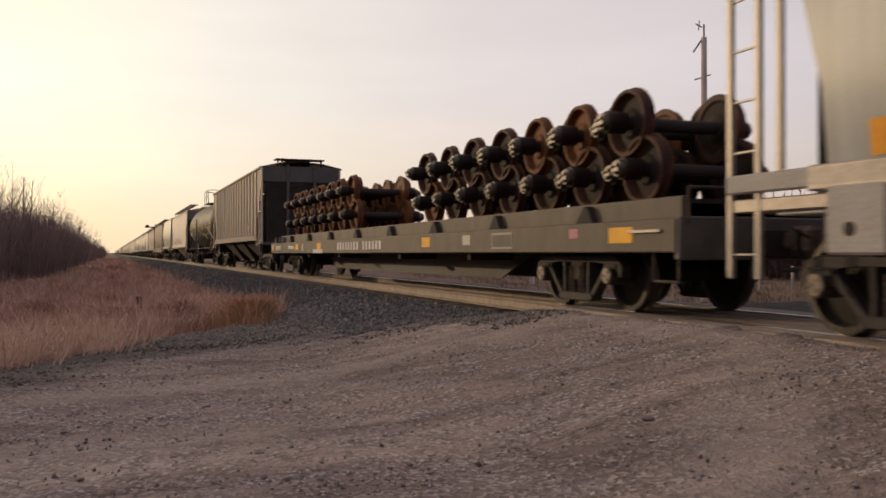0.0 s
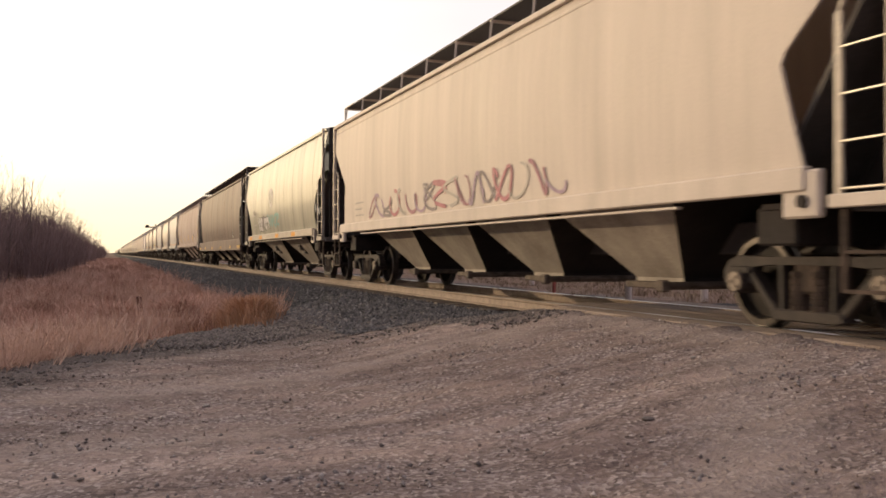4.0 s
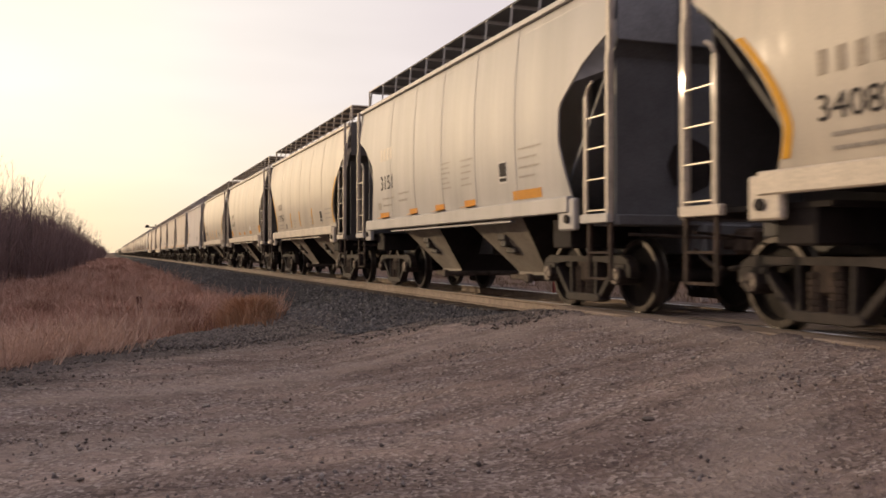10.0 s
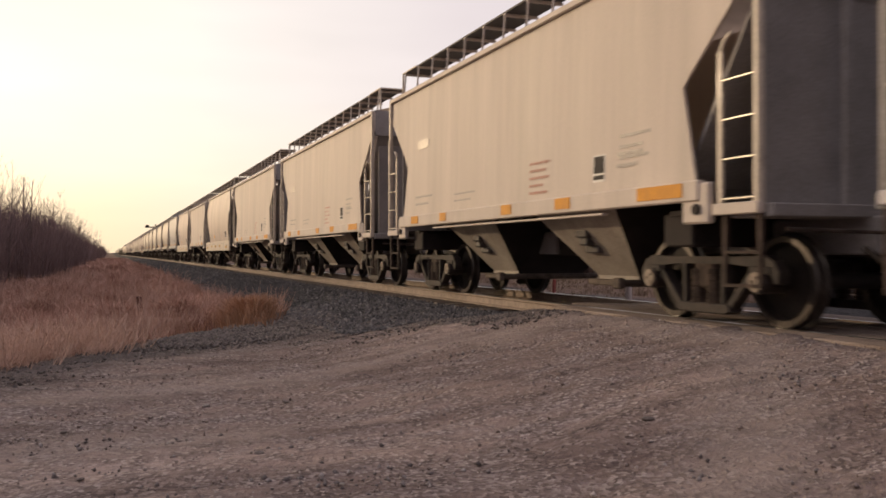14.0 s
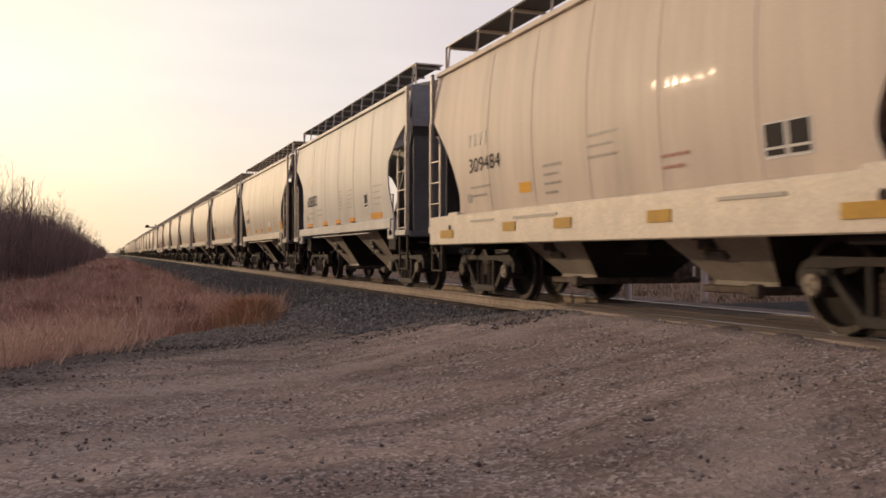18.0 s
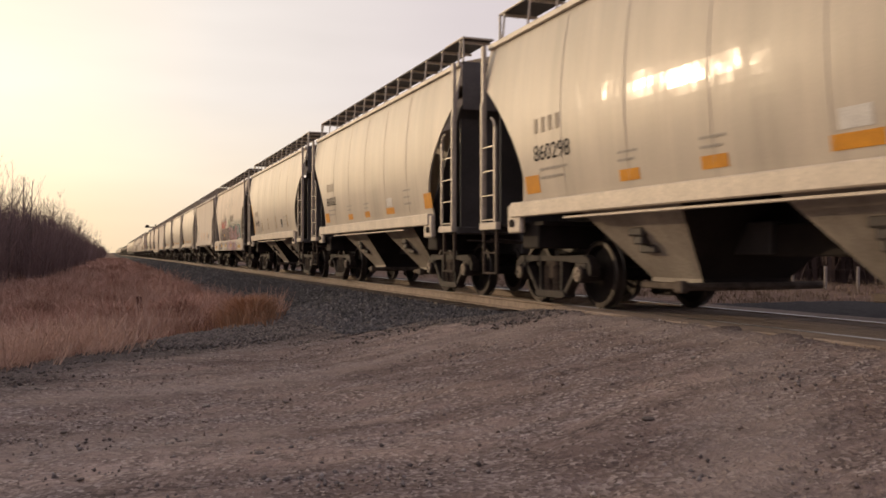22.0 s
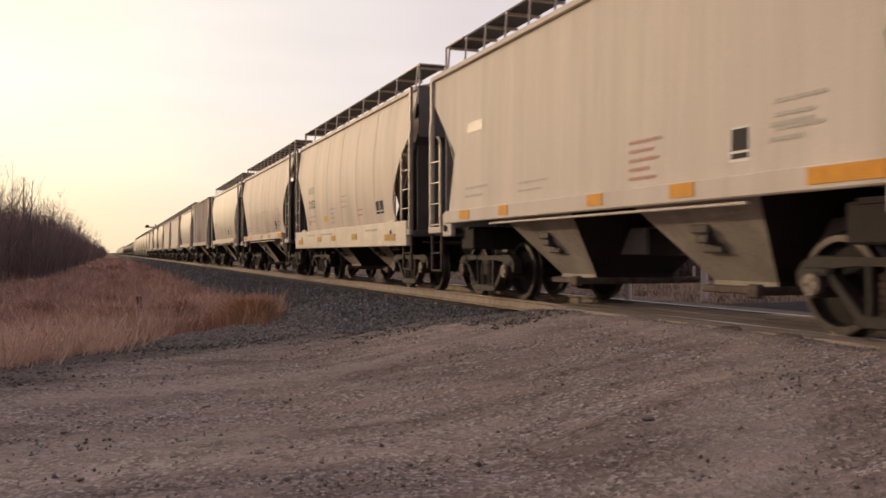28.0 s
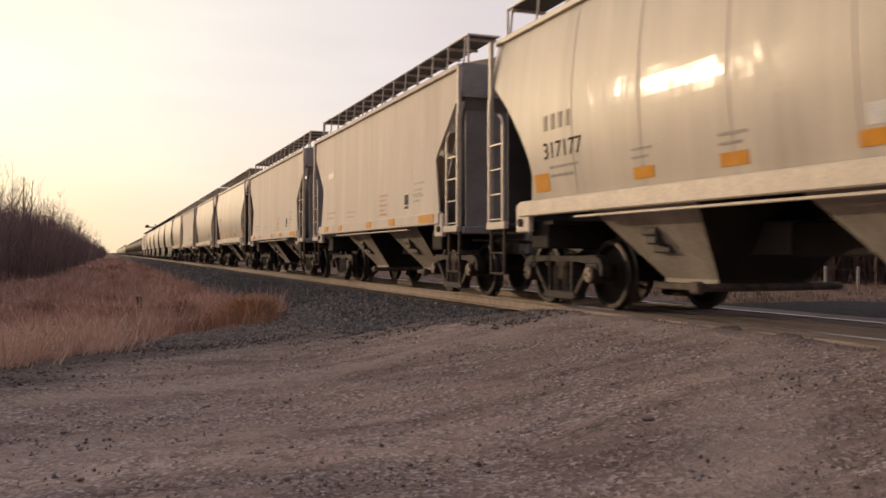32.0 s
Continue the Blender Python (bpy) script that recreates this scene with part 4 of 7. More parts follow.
                bar(bm, (s * 1.27, e * (H - 0.15), zr + 0.02), (s * 0.7, e * (H - 0.15), zr + 0.02), 0.018)
                part("handrail", bm, ladder, car)
    for e in (-1, 1):
        # end bulkhead over the slope sheet that runs down to the bays
        he = S.y(S.zs)
        zc = S.zc
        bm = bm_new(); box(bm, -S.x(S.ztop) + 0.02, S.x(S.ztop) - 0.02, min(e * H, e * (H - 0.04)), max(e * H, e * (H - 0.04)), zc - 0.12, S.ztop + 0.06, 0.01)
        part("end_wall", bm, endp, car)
        # slope sheet: the shade inside the open end is put into its colour
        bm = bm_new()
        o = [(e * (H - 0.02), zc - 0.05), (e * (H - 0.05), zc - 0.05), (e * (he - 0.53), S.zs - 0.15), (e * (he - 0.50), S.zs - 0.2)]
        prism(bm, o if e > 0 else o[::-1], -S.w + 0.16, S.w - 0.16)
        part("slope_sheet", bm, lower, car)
        for xx in (-0.52, 0.52):
            bm = bm_new()
            box(bm, xx - 0.05, xx + 0.05, min(e * (H - 0.02), e * (H + 0.05)), max(e * (H - 0.02), e * (H + 0.05)), 1.1, zc + 0.55, 0.01)
            part("end_post", bm, lower, car)
        bm = bm_new()
        box(bm, -S.w + 0.05, S.w - 0.05, min(e * (H - 0.45), e * (H + 0.12)), max(e * (H - 0.45), e * (H + 0.12)), 1.06, 1.18, 0.01)
        box(bm, -0.34, 0.34, min(e * 0.5, e * (H + 0.22)), max(e * 0.5, e * (H + 0.22)), 0.72, 1.08, 0.02)
        part("end_platform", bm, lower, car)
        for s in (-1, 1):
            # corner post, ladder and the steps below it
            bm = bm_new(); box(bm, s * (S.w - 0.02) - 0.03, s * (S.w - 0.02) + 0.03, min(e * (H + 0.02), e * (H - 0.07)), max(e * (H + 0.02), e * (H - 0.07)), 1.1, S.ztop + 0.02, 0.008)
            part("corner_post", bm, ladder, car)
            if s < 0:
                ladder_on(car, s * (S.w + 0.01), e * (H - 0.02), e * (H - 0.52), 1.12, 3.05, 0.37, 0.42, ladder)
            else:
                part("ladder", far_ladder_bm(s * (S.w + 0.01), e * (H - 0.02), e * (H - 0.52), 1.12, 2.7, 0.37), ladder, car)
            ya, yb = sorted((e * (H - 0.02), e * (H - 0.5)))
            part("step", step_bm(s * (S.w - 0.03), ya, yb), "steel", car)
            bm = bm_new(); box(bm, s * S.w - 0.04, s * S.w + 0.04, min(e * (H - 0.62), e * (H + 0.02)), max(e * (H - 0.62), e * (H + 0.02)), 1.09, 1.20, 0.01)
            part("end_sill", bm, sillp, car)
            yy = S.y(S.zs) + 0.02
            bm = bm_new(); box(bm, s * S.w - 0.03, s * S.w + 0.055, min(e * (yy - 0.2), e * (yy + 0.22)), max(e * (yy - 0.2), e * (yy + 0.22)), 1.02, 1.42, 0.02)
            pad = part("jacking_pad", bm, sillp, car)
            if s < 0:
                # solid black disc, painting the dark of a hole on the pad
                bm = bm_new(); disc(bm, s * S.w - 0.062, s * S.w - 0.03, 0.055, seg=12, y=e * (yy + 0.05), z=1.16)
                part("pad_hole", bm, "black", pad)
        # end plate, with the shade of the sunless end in its colour
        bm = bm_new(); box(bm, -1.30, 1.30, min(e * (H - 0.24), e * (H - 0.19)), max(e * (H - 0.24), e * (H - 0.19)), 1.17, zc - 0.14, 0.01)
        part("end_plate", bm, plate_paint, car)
        if hole:
            # no cut here: a black octagon paints the dark inside the opening
            bm = bm_new(); bmesh.ops.create_cone(bm, cap_ends=True, segments=8, radius1=0.34, radius2=0.34, depth=0.03, matrix=Matrix.Translation((-0.25, e * (H - 0.185), 1.80)) @ Matrix.Rotation(radians(90), 4, "X"))
            part("end_opening", bm, "black", car)
        # web and plate added to block the sky seen through the car's end
        reach = H - (0.25 if hole else 0.5)
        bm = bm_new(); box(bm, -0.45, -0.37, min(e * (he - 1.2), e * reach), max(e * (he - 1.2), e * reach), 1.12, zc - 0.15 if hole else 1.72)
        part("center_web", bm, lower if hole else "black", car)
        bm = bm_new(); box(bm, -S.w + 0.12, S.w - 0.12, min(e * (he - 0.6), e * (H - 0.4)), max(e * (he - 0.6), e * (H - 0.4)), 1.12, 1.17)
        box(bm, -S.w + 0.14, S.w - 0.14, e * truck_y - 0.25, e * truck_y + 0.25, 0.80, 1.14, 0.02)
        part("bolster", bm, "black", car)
        # coupler and draft gear
        bm = bm_new()
        box(bm, -0.11, 0.11, min(e * (H + 0.15), e * (S.pitch / 2 - 0.12)), max(e * (H + 0.15), e * (S.pitch / 2 - 0.12)), 0.78, 0.96, 0.03)
        box(bm, -0.20, 0.16, min(e * (S.pitch / 2 - 0.16), e * (S.pitch / 2 + 0.10)), max(e * (S.pitch / 2 - 0.16), e * (S.pitch / 2 + 0.10)), 0.72, 1.02, 0.05)
        bar(bm, (-0.2, e * (S.pitch / 2 - 0.1), 0.9), (-1.3, e * (H + 0.1), 0.95), 0.018)
        part("coupler", bm, "steel", car)
        bm = bm_new()
        pts = []
        for j in range(9):
            q = H + 0.12 + (S.pitch / 2 - H - 0.12) * j / 8
            pts.append((-0.42, e * q, 0.78 - 0.22 * math.sin(math.pi * 0.5 * j / 8)))
        tube(bm, pts, 0.03)
        part("brake_hose", bm, "black", car)
    # bays: inverted pyramids with sliding gates
    for yc, top, bot in bays:
        vs = []
        zt = S.zs - 0.03
        for z, hl, hw in ((zt, top / 2, S.w - 0.07), (zbay + 0.08, bot / 2, 0.62), (zbay, bot / 2, 0.62)):
            vs += [(-hw, yc - hl, z), (hw, yc - hl, z), (hw, yc + hl, z), (-hw, yc + hl, z)]
        fs = [(3, 2, 1, 0), (8, 9, 10, 11)]
        for r in (0, 4):
            for k in range(4):
                fs.append((r + k, r + (k + 1) % 4, r + 4 + (k + 1) % 4, r + 4 + k))
        # end faces and floor go black: shade between the bays put into colour
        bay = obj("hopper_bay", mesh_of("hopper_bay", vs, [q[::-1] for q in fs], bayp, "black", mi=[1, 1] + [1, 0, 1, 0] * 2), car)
        bm = bm_new(); box(bm, -0.75, 0.75, yc - bot / 2 - 0.06, yc + bot / 2 + 0.06, zbay - 0.05, zbay + 0.03, 0.012)
        bar(bm, (-1.0, yc - bot / 2 - 0.1, zbay), (1.0, yc - bot / 2 - 0.1, zbay), 0.045, 8)
        box(bm, -1.03, -0.93, yc - bot / 2 - 0.18, yc - bot / 2 - 0.02, zbay - 0.07, zbay + 0.07, 0.02)
        part("outlet_gate", bm, gatep, bay)
        if len(bays) != 2 or not shaker:
            continue
        bm = bm_new()
        for dz, w_, t_ in ((0.10, 0.30, 0.05), (0.0, 0.20, 0.10), (-0.10, 0.34, 0.05)):
            zz = (zt + zbay) / 2 + dz
            xx = -0.62 - (S.w - 0.69) * (zz - zbay - 0.08) / (zt - zbay - 0.08)
            box(bm, xx - t_, xx + 0.06, yc + 0.1 - w_ / 2, yc + 0.1 + w_ / 2, zz - 0.055, zz + 0.055, 0.02)
        part("vibrator_bracket", bm, "enddark", bay)
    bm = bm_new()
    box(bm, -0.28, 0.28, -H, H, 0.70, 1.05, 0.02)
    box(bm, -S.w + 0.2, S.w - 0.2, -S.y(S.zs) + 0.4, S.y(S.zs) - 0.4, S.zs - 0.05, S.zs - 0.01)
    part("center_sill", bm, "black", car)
    bm = bm_new(); bmesh.ops.create_cone(bm, cap_ends=True, segments=12, radius1=0.14, radius2=0.14, depth=0.5, matrix=Matrix.Translation((0.6, -H + 0.62, 1.4)) @ Matrix.Rotation(radians(90), 4, "X"))
    part("brake_gear", bm, "endgrey", car)
    for e in (-1, 1):
        truck(car, e * truck_y)
    return car


# ---- lettering and reflective sheets, laid on a side
def plate(car, shape, y, z, w, h, material, name="panel", label="", lift=0.006, s=-1):
    """A thin sheet that follows the side's curve. y is its middle, as one reads along the car."""
    bm = bm_new()
    rows = 4
    grid = []
    for out in (lift, 0.0):
        for j in range(rows + 1):
            zz = z - h / 2 + h * j / rows
            x = s * (shape.w + 0.056 + out if zz < shape.zs + 0.03 and shape.zs > 0 else shape.x(zz) + out)
            grid.append([bm.verts.new((x, y - w / 2, zz)), bm.verts.new((x, y + w / 2, zz))])
    for j in range(rows):
        bm.faces.new((grid[j][0], grid[j + 1][0], grid[j + 1][1], grid[j][1]))
    k = rows + 1
    for j in range(rows):
        for c in (0, 1):
            bm.faces.new((grid[j][c], grid[j + 1][c], grid[k + j + 1][c], grid[k + j][c]))
    bm.faces.new((grid[0][0], grid[0][1], grid[k][1], grid[k][0])); bm.faces.new((grid[rows][0], grid[rows][1], grid[k + rows][1], grid[k + rows][0]))
    bmesh.ops.recalc_face_normals(bm, faces=bm.faces[:])
    return part(name, bm, material, car, label)


def writing(car, shape, text, y, z, h, material="ink", width=None):
    """Raised lettering read from the lot side; y is where it begins (the text runs towards -y)."""
    cu = bpy.data.curves.new("lettering", "FONT")
    cu.body, cu.size = text, h * 1.38
    ob = bpy.data.objects.new("lettering", cu)
    scene.collection.objects.link(ob)
    dg = bpy.context.evaluated_depsgraph_get()
    me = bpy.data.meshes.new_from_object(ob.evaluated_get(dg))
    bpy.data.objects.remove(ob)
    xs = [v.co.x for v in me.vertices]
    k = (width / (max(xs) - min(xs))) if width and xs else 0.85
    for v in me.vertices:
        zz = z + v.co.y
        v.co = (-(shape.x(zz) + 0.008), y - v.co.x * k, zz)
    me.materials.clear()
    me.materials.append(M[material])
    return obj("lettering", me, car, "painted car number")


def bars(car, shape, y, z, rows, w, h=0.07, gap=0.14, material="fade"):
    """Small print that cannot be read: rows of plain bars running towards -y."""
    for r in range(rows):
        ww = w * (1.0, 0.8, 0.92, 0.7, 0.86)[r % 5]
        # a line of small blocks, one for each letter
        bm, a, hh, col = bm_new(), 0.0, h * 0.62, []
        rng = random.Random(int(1000 * (y + 20) + 77 * z + 31 * r))
        word = rng.randint(3, 7)
        while a < ww:
            b = a + hh * rng.uniform(0.42, 0.66)
            word -= 1
            n = b + hh * (0.22 if word else 0.7)
            col += [(a, 1.0), (b, 1.0), (b + 0.003, 0.08), (n - 0.003, 0.08)]
            a = n
            word = word or rng.randint(3, 7)
        prev = None
        for a, f in col[:-2]:
            zm = z - r * gap
            cur = [bm.verts.new((-(shape.x(q) + 0.007), y - a, q)) for q in (zm - hh * f / 2, zm + hh * f / 2)]
            if prev:
                bm.faces.new((prev[0], prev[1], cur[1], cur[0]))
            prev = cur
        part("print_line", bm, material, car)
# ---- kinds of two-bay sand hoppers
ROUND = Shape(cut="round", depth=1.38, zc=3.28, bulge=0.13)
SKIRT = Shape(cut="round", depth=1.30, zc=3.10, bulge=0.13, zs=1.32)
HEX = Shape(cut="hex", depth=1.30, zc=3.34, bulge=0.08, ztop=3.98)
ANGLE = Shape(cut="angle", depth=1.15, zc=3.45, bulge=0.0, ztop=3.84, tuck=0.05)
SEAMS = (-4.4, -3.0, -1.5, 0.0, 1.5, 3.0, 4.4)


def end_stripe(car, sh, e, material="yellow"):
    """A yellow edge stripe along the shaped-out end of the side."""
    bm = bm_new()
    n = 12
    for j in range(n):
        z0, z1 = 1.55 + 1.15 * j / n, 1.55 + 1.15 * (j + 1) / n
        q = []
        for z, w in ((z0, 0.02), (z0, 0.13), (z1, 0.13), (z1, 0.02)):
            q.append(bm.verts.new((-(sh.x(z) + 0.006), e * (sh.y(z) - w), z)))
        bm.faces.new(q if e < 0 else q[::-1])
    return part("edge_stripe", bm, material, car, "yellow reflective stripe")


def dress_round(car, sh, number, kind):
    low = 0.0 if kind == "orange" else 0.17
    writing(car, sh, number, 3.8, 1.98 - low, 0.22, "ink", 1.0)
    [plate(car, sh, 3.7 - 0.2 * q, 2.45 - low, 0.10, 0.20, "ghost_mark", "owner_mark") for q in range(4)]
    bars(car, sh, 3.65, 1.86 - low, 2, 0.75, 0.06, 0.11)
    if kind == "orange":
        plate(car, sh, 3.92, 1.68, 0.42, 0.24, "orange", "reflector", "orange reflective square")
        plate(car, sh, -4.12, 1.70, 0.42, 0.28, "orange", "reflector", "orange reflective square")
        for y in (1.5, 0.0, -1.75):
            plate(car, sh, y, 1.62, 0.40 if y > -1 else 0.55, 0.13, "orange", "reflector", "orange reflective strip")
        plate(car, sh, -1.75, 1.80, 0.34, 0.17, "white_ink", "notice")
        bars(car, sh, 0.2, 1.86, 2, 0.4, 0.05, 0.09)
        bars(car, sh, 1.7, 1.88, 2, 0.4, 0.05, 0.09)
        bars(car, sh, -2.75, 1.97, 3, 0.45, 0.06, 0.13)
    elif kind == "stripe":
        for e in (-1, 1):
            end_stripe(car, sh, e)
        for y in (1.6, 0.2, -1.6):
            plate(car, sh, y, 1.80, 0.09, 0.46, "yellow", "reflector", "yellow upright reflective strip")
        plate(car, sh, 2.45, 1.62, 0.24, 0.17, "fade", "stencil_frame")
        for y in (1.2, -1.3):
            bars(car, sh, y, 1.76, 3, 0.45, 0.05, 0.1)
        board(car, sh, -2.75, 1.76)
        bars(car, sh, -3.3, 1.93, 3, 0.7, 0.05, 0.12)
    else:
        for y in (2.2, 0.8, -0.8, -2.9):
            plate(car, sh, y, 1.82, 0.05, 0.44, "ochre_strip", "reflector", "dull ochre upright strip")
        if number:
            end_stripe(car, sh, 1)
            plate(car, sh, 2.5, 1.66, 0.24, 0.17, "fade", "stencil_frame")
        board(car, sh, -1.9, 1.76)
        bars(car, sh, -2.3, 1.95, 3, 0.6, 0.05, 0.12)


def board(car, sh, y, z, n=1):
    """The black consolidated-stencil box with a pale frame: two panels over a lower strip."""
    for k in range(n):
        yy = y - k * 0.30
        plate(car, sh, yy, z, 0.28, 0.32, "white_ink", "stencil_frame", lift=0.004)
        plate(car, sh, yy, z + 0.045, 0.23, 0.20, "ink", "stencil_panel", lift=0.009)
        plate(car, sh, yy, z - 0.105, 0.23, 0.05, "ink", "stencil_panel", lift=0.009)


def dress_white(car, sh, number):
    writing(car, sh, number, 3.72, 2.07, 0.30, "ink", 0.82 if len(number) < 5 else 1.25)
    [plate(car, sh, 3.62 - 0.21 * q, 2.80, 0.13, 0.25, "sillp", "owner_mark") for q in range(4)]
    for y in (3.55, 1.65, 0.2, -1.2):
        plate(car, sh, y, 1.535, 0.62 if y > 3 else 0.46, 0.12, "orange", "reflector", "orange reflective strip")
    plate(car, sh, -3.3, 1.56, 0.9, 0.13, "orange", "reflector", "orange reflective strip")
    plate(car, sh, 3.86, 1.74, 0.2, 0.15, "fade", "stencil_frame")
    bars(car, sh, 3.6, 1.88, 2, 0.8, 0.07, 0.14)
    bars(car, sh, 2.5, 1.93, 2, 0.65, 0.07, 0.14)
    bars(car, sh, 0.0, 2.28, 6, 0.42, 0.05, 0.085)
    bars(car, sh, -0.9, 2.25, 5, 0.5, 0.05, 0.1)
    board(car, sh, -2.55, 1.92)
    bars(car, sh, -3.1, 2.2, 4, 0.7, 0.05, 0.13)


def dress_tan(car, sh, number, kind=0):
    bars(car, sh, 3.9, 1.78, 2, 0.9, 0.07, 0.13)
    plate(car, sh, 3.55, 2.5 if kind else 2.75, 0.6, 0.16, "sillp", "owner_mark")
    if number:
        writing(car, sh, number, 3.9, 1.95, 0.22, "ink", 0.17 * len(number))
    if kind == 0:
        for y, w in ((3.8, 0.4), (2.3, 0.3), (-0.3, 0.35), (-2.0, 0.4), (-4.1, 0.8)):
            plate(car, sh, y, 1.36, w, 0.14, "orange", "reflector", "orange reflective strip on the sill", lift=0.008)
    elif kind == 2:
        for e in (-1, 1):
            end_stripe(car, sh, e)
    else:
        for y in (1.6, -0.2, -2.0):
            plate(car, sh, y, 1.78, 0.09, 0.48, "orange", "reflector", "orange upright reflective strip")
    board(car, sh, -2.8, 1.73)
    bars(car, sh, -0.95, 1.86 if kind else 1.95, 3 if kind else 5, 0.6, 0.06, 0.10, "fade" if kind else "red_ink")
    bars(car, sh, -3.25, 2.05, 3, 0.6, 0.06, 0.12)
    bars(car, sh, 1.9, 1.72, 2, 0.9, 0.05, 0.11)
    bars(car, sh, -3.2, 1.85, 2, 0.5, 0.07, 0.13)


def dress_skirt(car, sh, number, boards=2):
    if number:
        writing(car, sh, number, 3.78, 2.02, 0.23, "ink", 0.20 * len(number))
        [plate(car, sh, 3.72 - 0.20 * q, 2.52, 0.10, 0.20, "fade", "owner_mark") for q in range(4)]
    bars(car, sh, 3.75, 1.78, 2, 0.8, 0.06, 0.13)
    plate(car, sh, 3.85, 1.62, 0.16, 0.14, "fade", "stencil_frame")
    plate(car, sh, 1.8, 1.66, 0.36, 0.14, "yellow", "reflector", "yellow reflective strip")
    board(car, sh, -3.2, 1.72, boards)
    bars(car, sh, 1.2, 1.9, 4, 0.5, 0.06, 0.12)
    bars(car, sh, 0.0, 2.15, 3, 0.7, 0.05, 0.13)
    bars(car, sh, -1.5, 1.75, 2, 0.5, 0.06, 0.12, "red_ink")
    for y, w in ((4.6, 0.6), (2.1, 0.42), (0.5, 0.45), (-1.6, 0.42), (-4.4, 0.7)):
        plate(car, sh, y, 1.06 if abs(y) > 4 else 1.12, w, 0.13, "dull_yellow", "reflector", "faded yellow reflective strip on the sill", lift=0.012)
    for y, w in ((3.1, 0.9), (1.3, 1.3), (-3.0, 0.9)):
        plate(car, sh, y, 1.24, w, 0.035, "fade", "print_line", lift=0.010)


def scribble(car, sh, y0, y1, z0, z1, mats, seed, n=7, fat=0.09):
    """Sprayed tags: looping painted strokes of no known letters on the side."""
    rng = random.Random(seed)
    for k in range(n):
        bm = bm_new()
        yc = y0 + (y1 - y0) * (k + 0.5) / n
        w = abs(y1 - y0) / n * 0.62
        zc, hh = (z0 + z1) / 2, (z1 - z0) / 2
        a0, fy, fz = rng.random() * 6, rng.choice((1, 2, 3)), rng.choice((1, 2, 3))
        pts = [(yc + w * math.sin(a0 + fy * q), zc + hh * math.sin(a0 * 2 + fz * q + 0.8)) for q in np.linspace(0, rng.uniform(2.5, 4.5), 22)]
        fw = fat * rng.uniform(0.6, 1.3)
        prev = None
        for i in range(len(pts) - 1):
            (ya, za), (yb, zb) = pts[i], pts[i + 1]
            d = math.hypot(yb - ya, zb - za) or 1
            ny_, nz_ = -(zb - za) / d * fw / 2, (yb - ya) / d * fw / 2
            cur = []
            for yy, zz in ((ya + ny_, za + nz_), (ya - ny_, za - nz_)):
                cur.append(bm.verts.new((-(sh.x(zz) + 0.007 + k * 0.0006 + 0) if not 0 < zz < sh.zs + 0.03 or sh.zs < 0 else -(sh.w + 0.063 + k * 0.0006), yy, zz)))
            if prev:
                bm.faces.new((prev[0], prev[1], cur[1], cur[0]))
            prev = cur
        part("sprayed_tag", bm, mats[k % len(mats)], car, "spray-painted stroke")


def paint_col(name, c):
    if name not in M:
        M[name] = mat(name, c, tuple(0.75 * x for x in c), 0.65, 0, 3.0, 50, 0.03, spec=0.12)
    return name


def strip_on_rib(car, w, y, z0, z1, material):
    """A thin reflective strip stuck on the face of a rib."""
    bm = bm_new(); box(bm, -(w + 0.049), -(w + 0.0455), y - 0.03, y + 0.03, z0, z1)
    return part("reflector", bm, material, car, material + " upright reflective strip")


def spray_mat(name, c):
    """Sprayed colour that thins out in patches and lets the car's paint through."""
    m = mat(name, c, tuple(0.8 * x for x in c), 0.65, 0, 3.0, 50, 0.03, spec=0.12)
    nt = m.node_tree
    co, n, r = nt.nodes.new("ShaderNodeTexCoord"), nt.nodes.new("ShaderNodeTexNoise"), nt.nodes.new("ShaderNodeMapRange")
    mp = nt.nodes.new("ShaderNodeMapping"); mp.inputs["Scale"].default_value = (1, 1.6, 0.8)
    n.inputs["Scale"].default_value, n.inputs["Detail"].default_value = 3.2, 5
    r.inputs[1].default_value, r.inputs[2].default_value, r.inputs[4].default_value = 0.30, 0.48, 0.95
    uv = nt.nodes.new("ShaderNodeAttribute"); uv.attribute_name = "edge"
    mu = nt.nodes.new("ShaderNodeMath"); mu.operation = "MULTIPLY"
    L = nt.links.new
    L(co.outputs["Object"], mp.inputs["Vector"]); L(mp.outputs["Vector"], n.inputs["Vector"]); L(n.outputs["Fac"], r.inputs[0])
    L(r.outputs[0], mu.inputs[0]); L(uv.outputs["Fac"], mu.inputs[1]); L(mu.outputs[0], nt.nodes["Principled BSDF"].inputs["Alpha"])
    M[name] = m
    return name


for name_, c_ in (("pale_spray", (0.60, 0.55, 0.50)), ("pink_haze", (0.62, 0.20, 0.17)), ("rose_haze", (0.50, 0.30, 0.32)), ("mint_haze", (0.28, 0.60, 0.32)), ("fade_haze", (0.30, 0.24, 0.20)),
                  ("teal_haze", (0.29, 0.46, 0.43)), ("smoke_haze", (0.25, 0.23, 0.23)), ("brown_haze", (0.13, 0.085, 0.075))):
    spray_mat(name_, c_)
paint_col("dusk_spray", (0.20, 0.15, 0.14)); paint_col("dusk_rose", (0.27, 0.18, 0.18)); paint_col("ghost_mark", (0.475, 0.405, 0.32)); paint_col("rose_spray", (0.42, 0.23, 0.25)); paint_col("smoke_spray", (0.30, 0.26, 0.25)); paint_col("ochre_strip", (0.30, 0.20, 0.085))


def side_x(sh, z):
    return sh.w + 0.058 if 0 < z < sh.zs + 0.03 else sh.x(z)


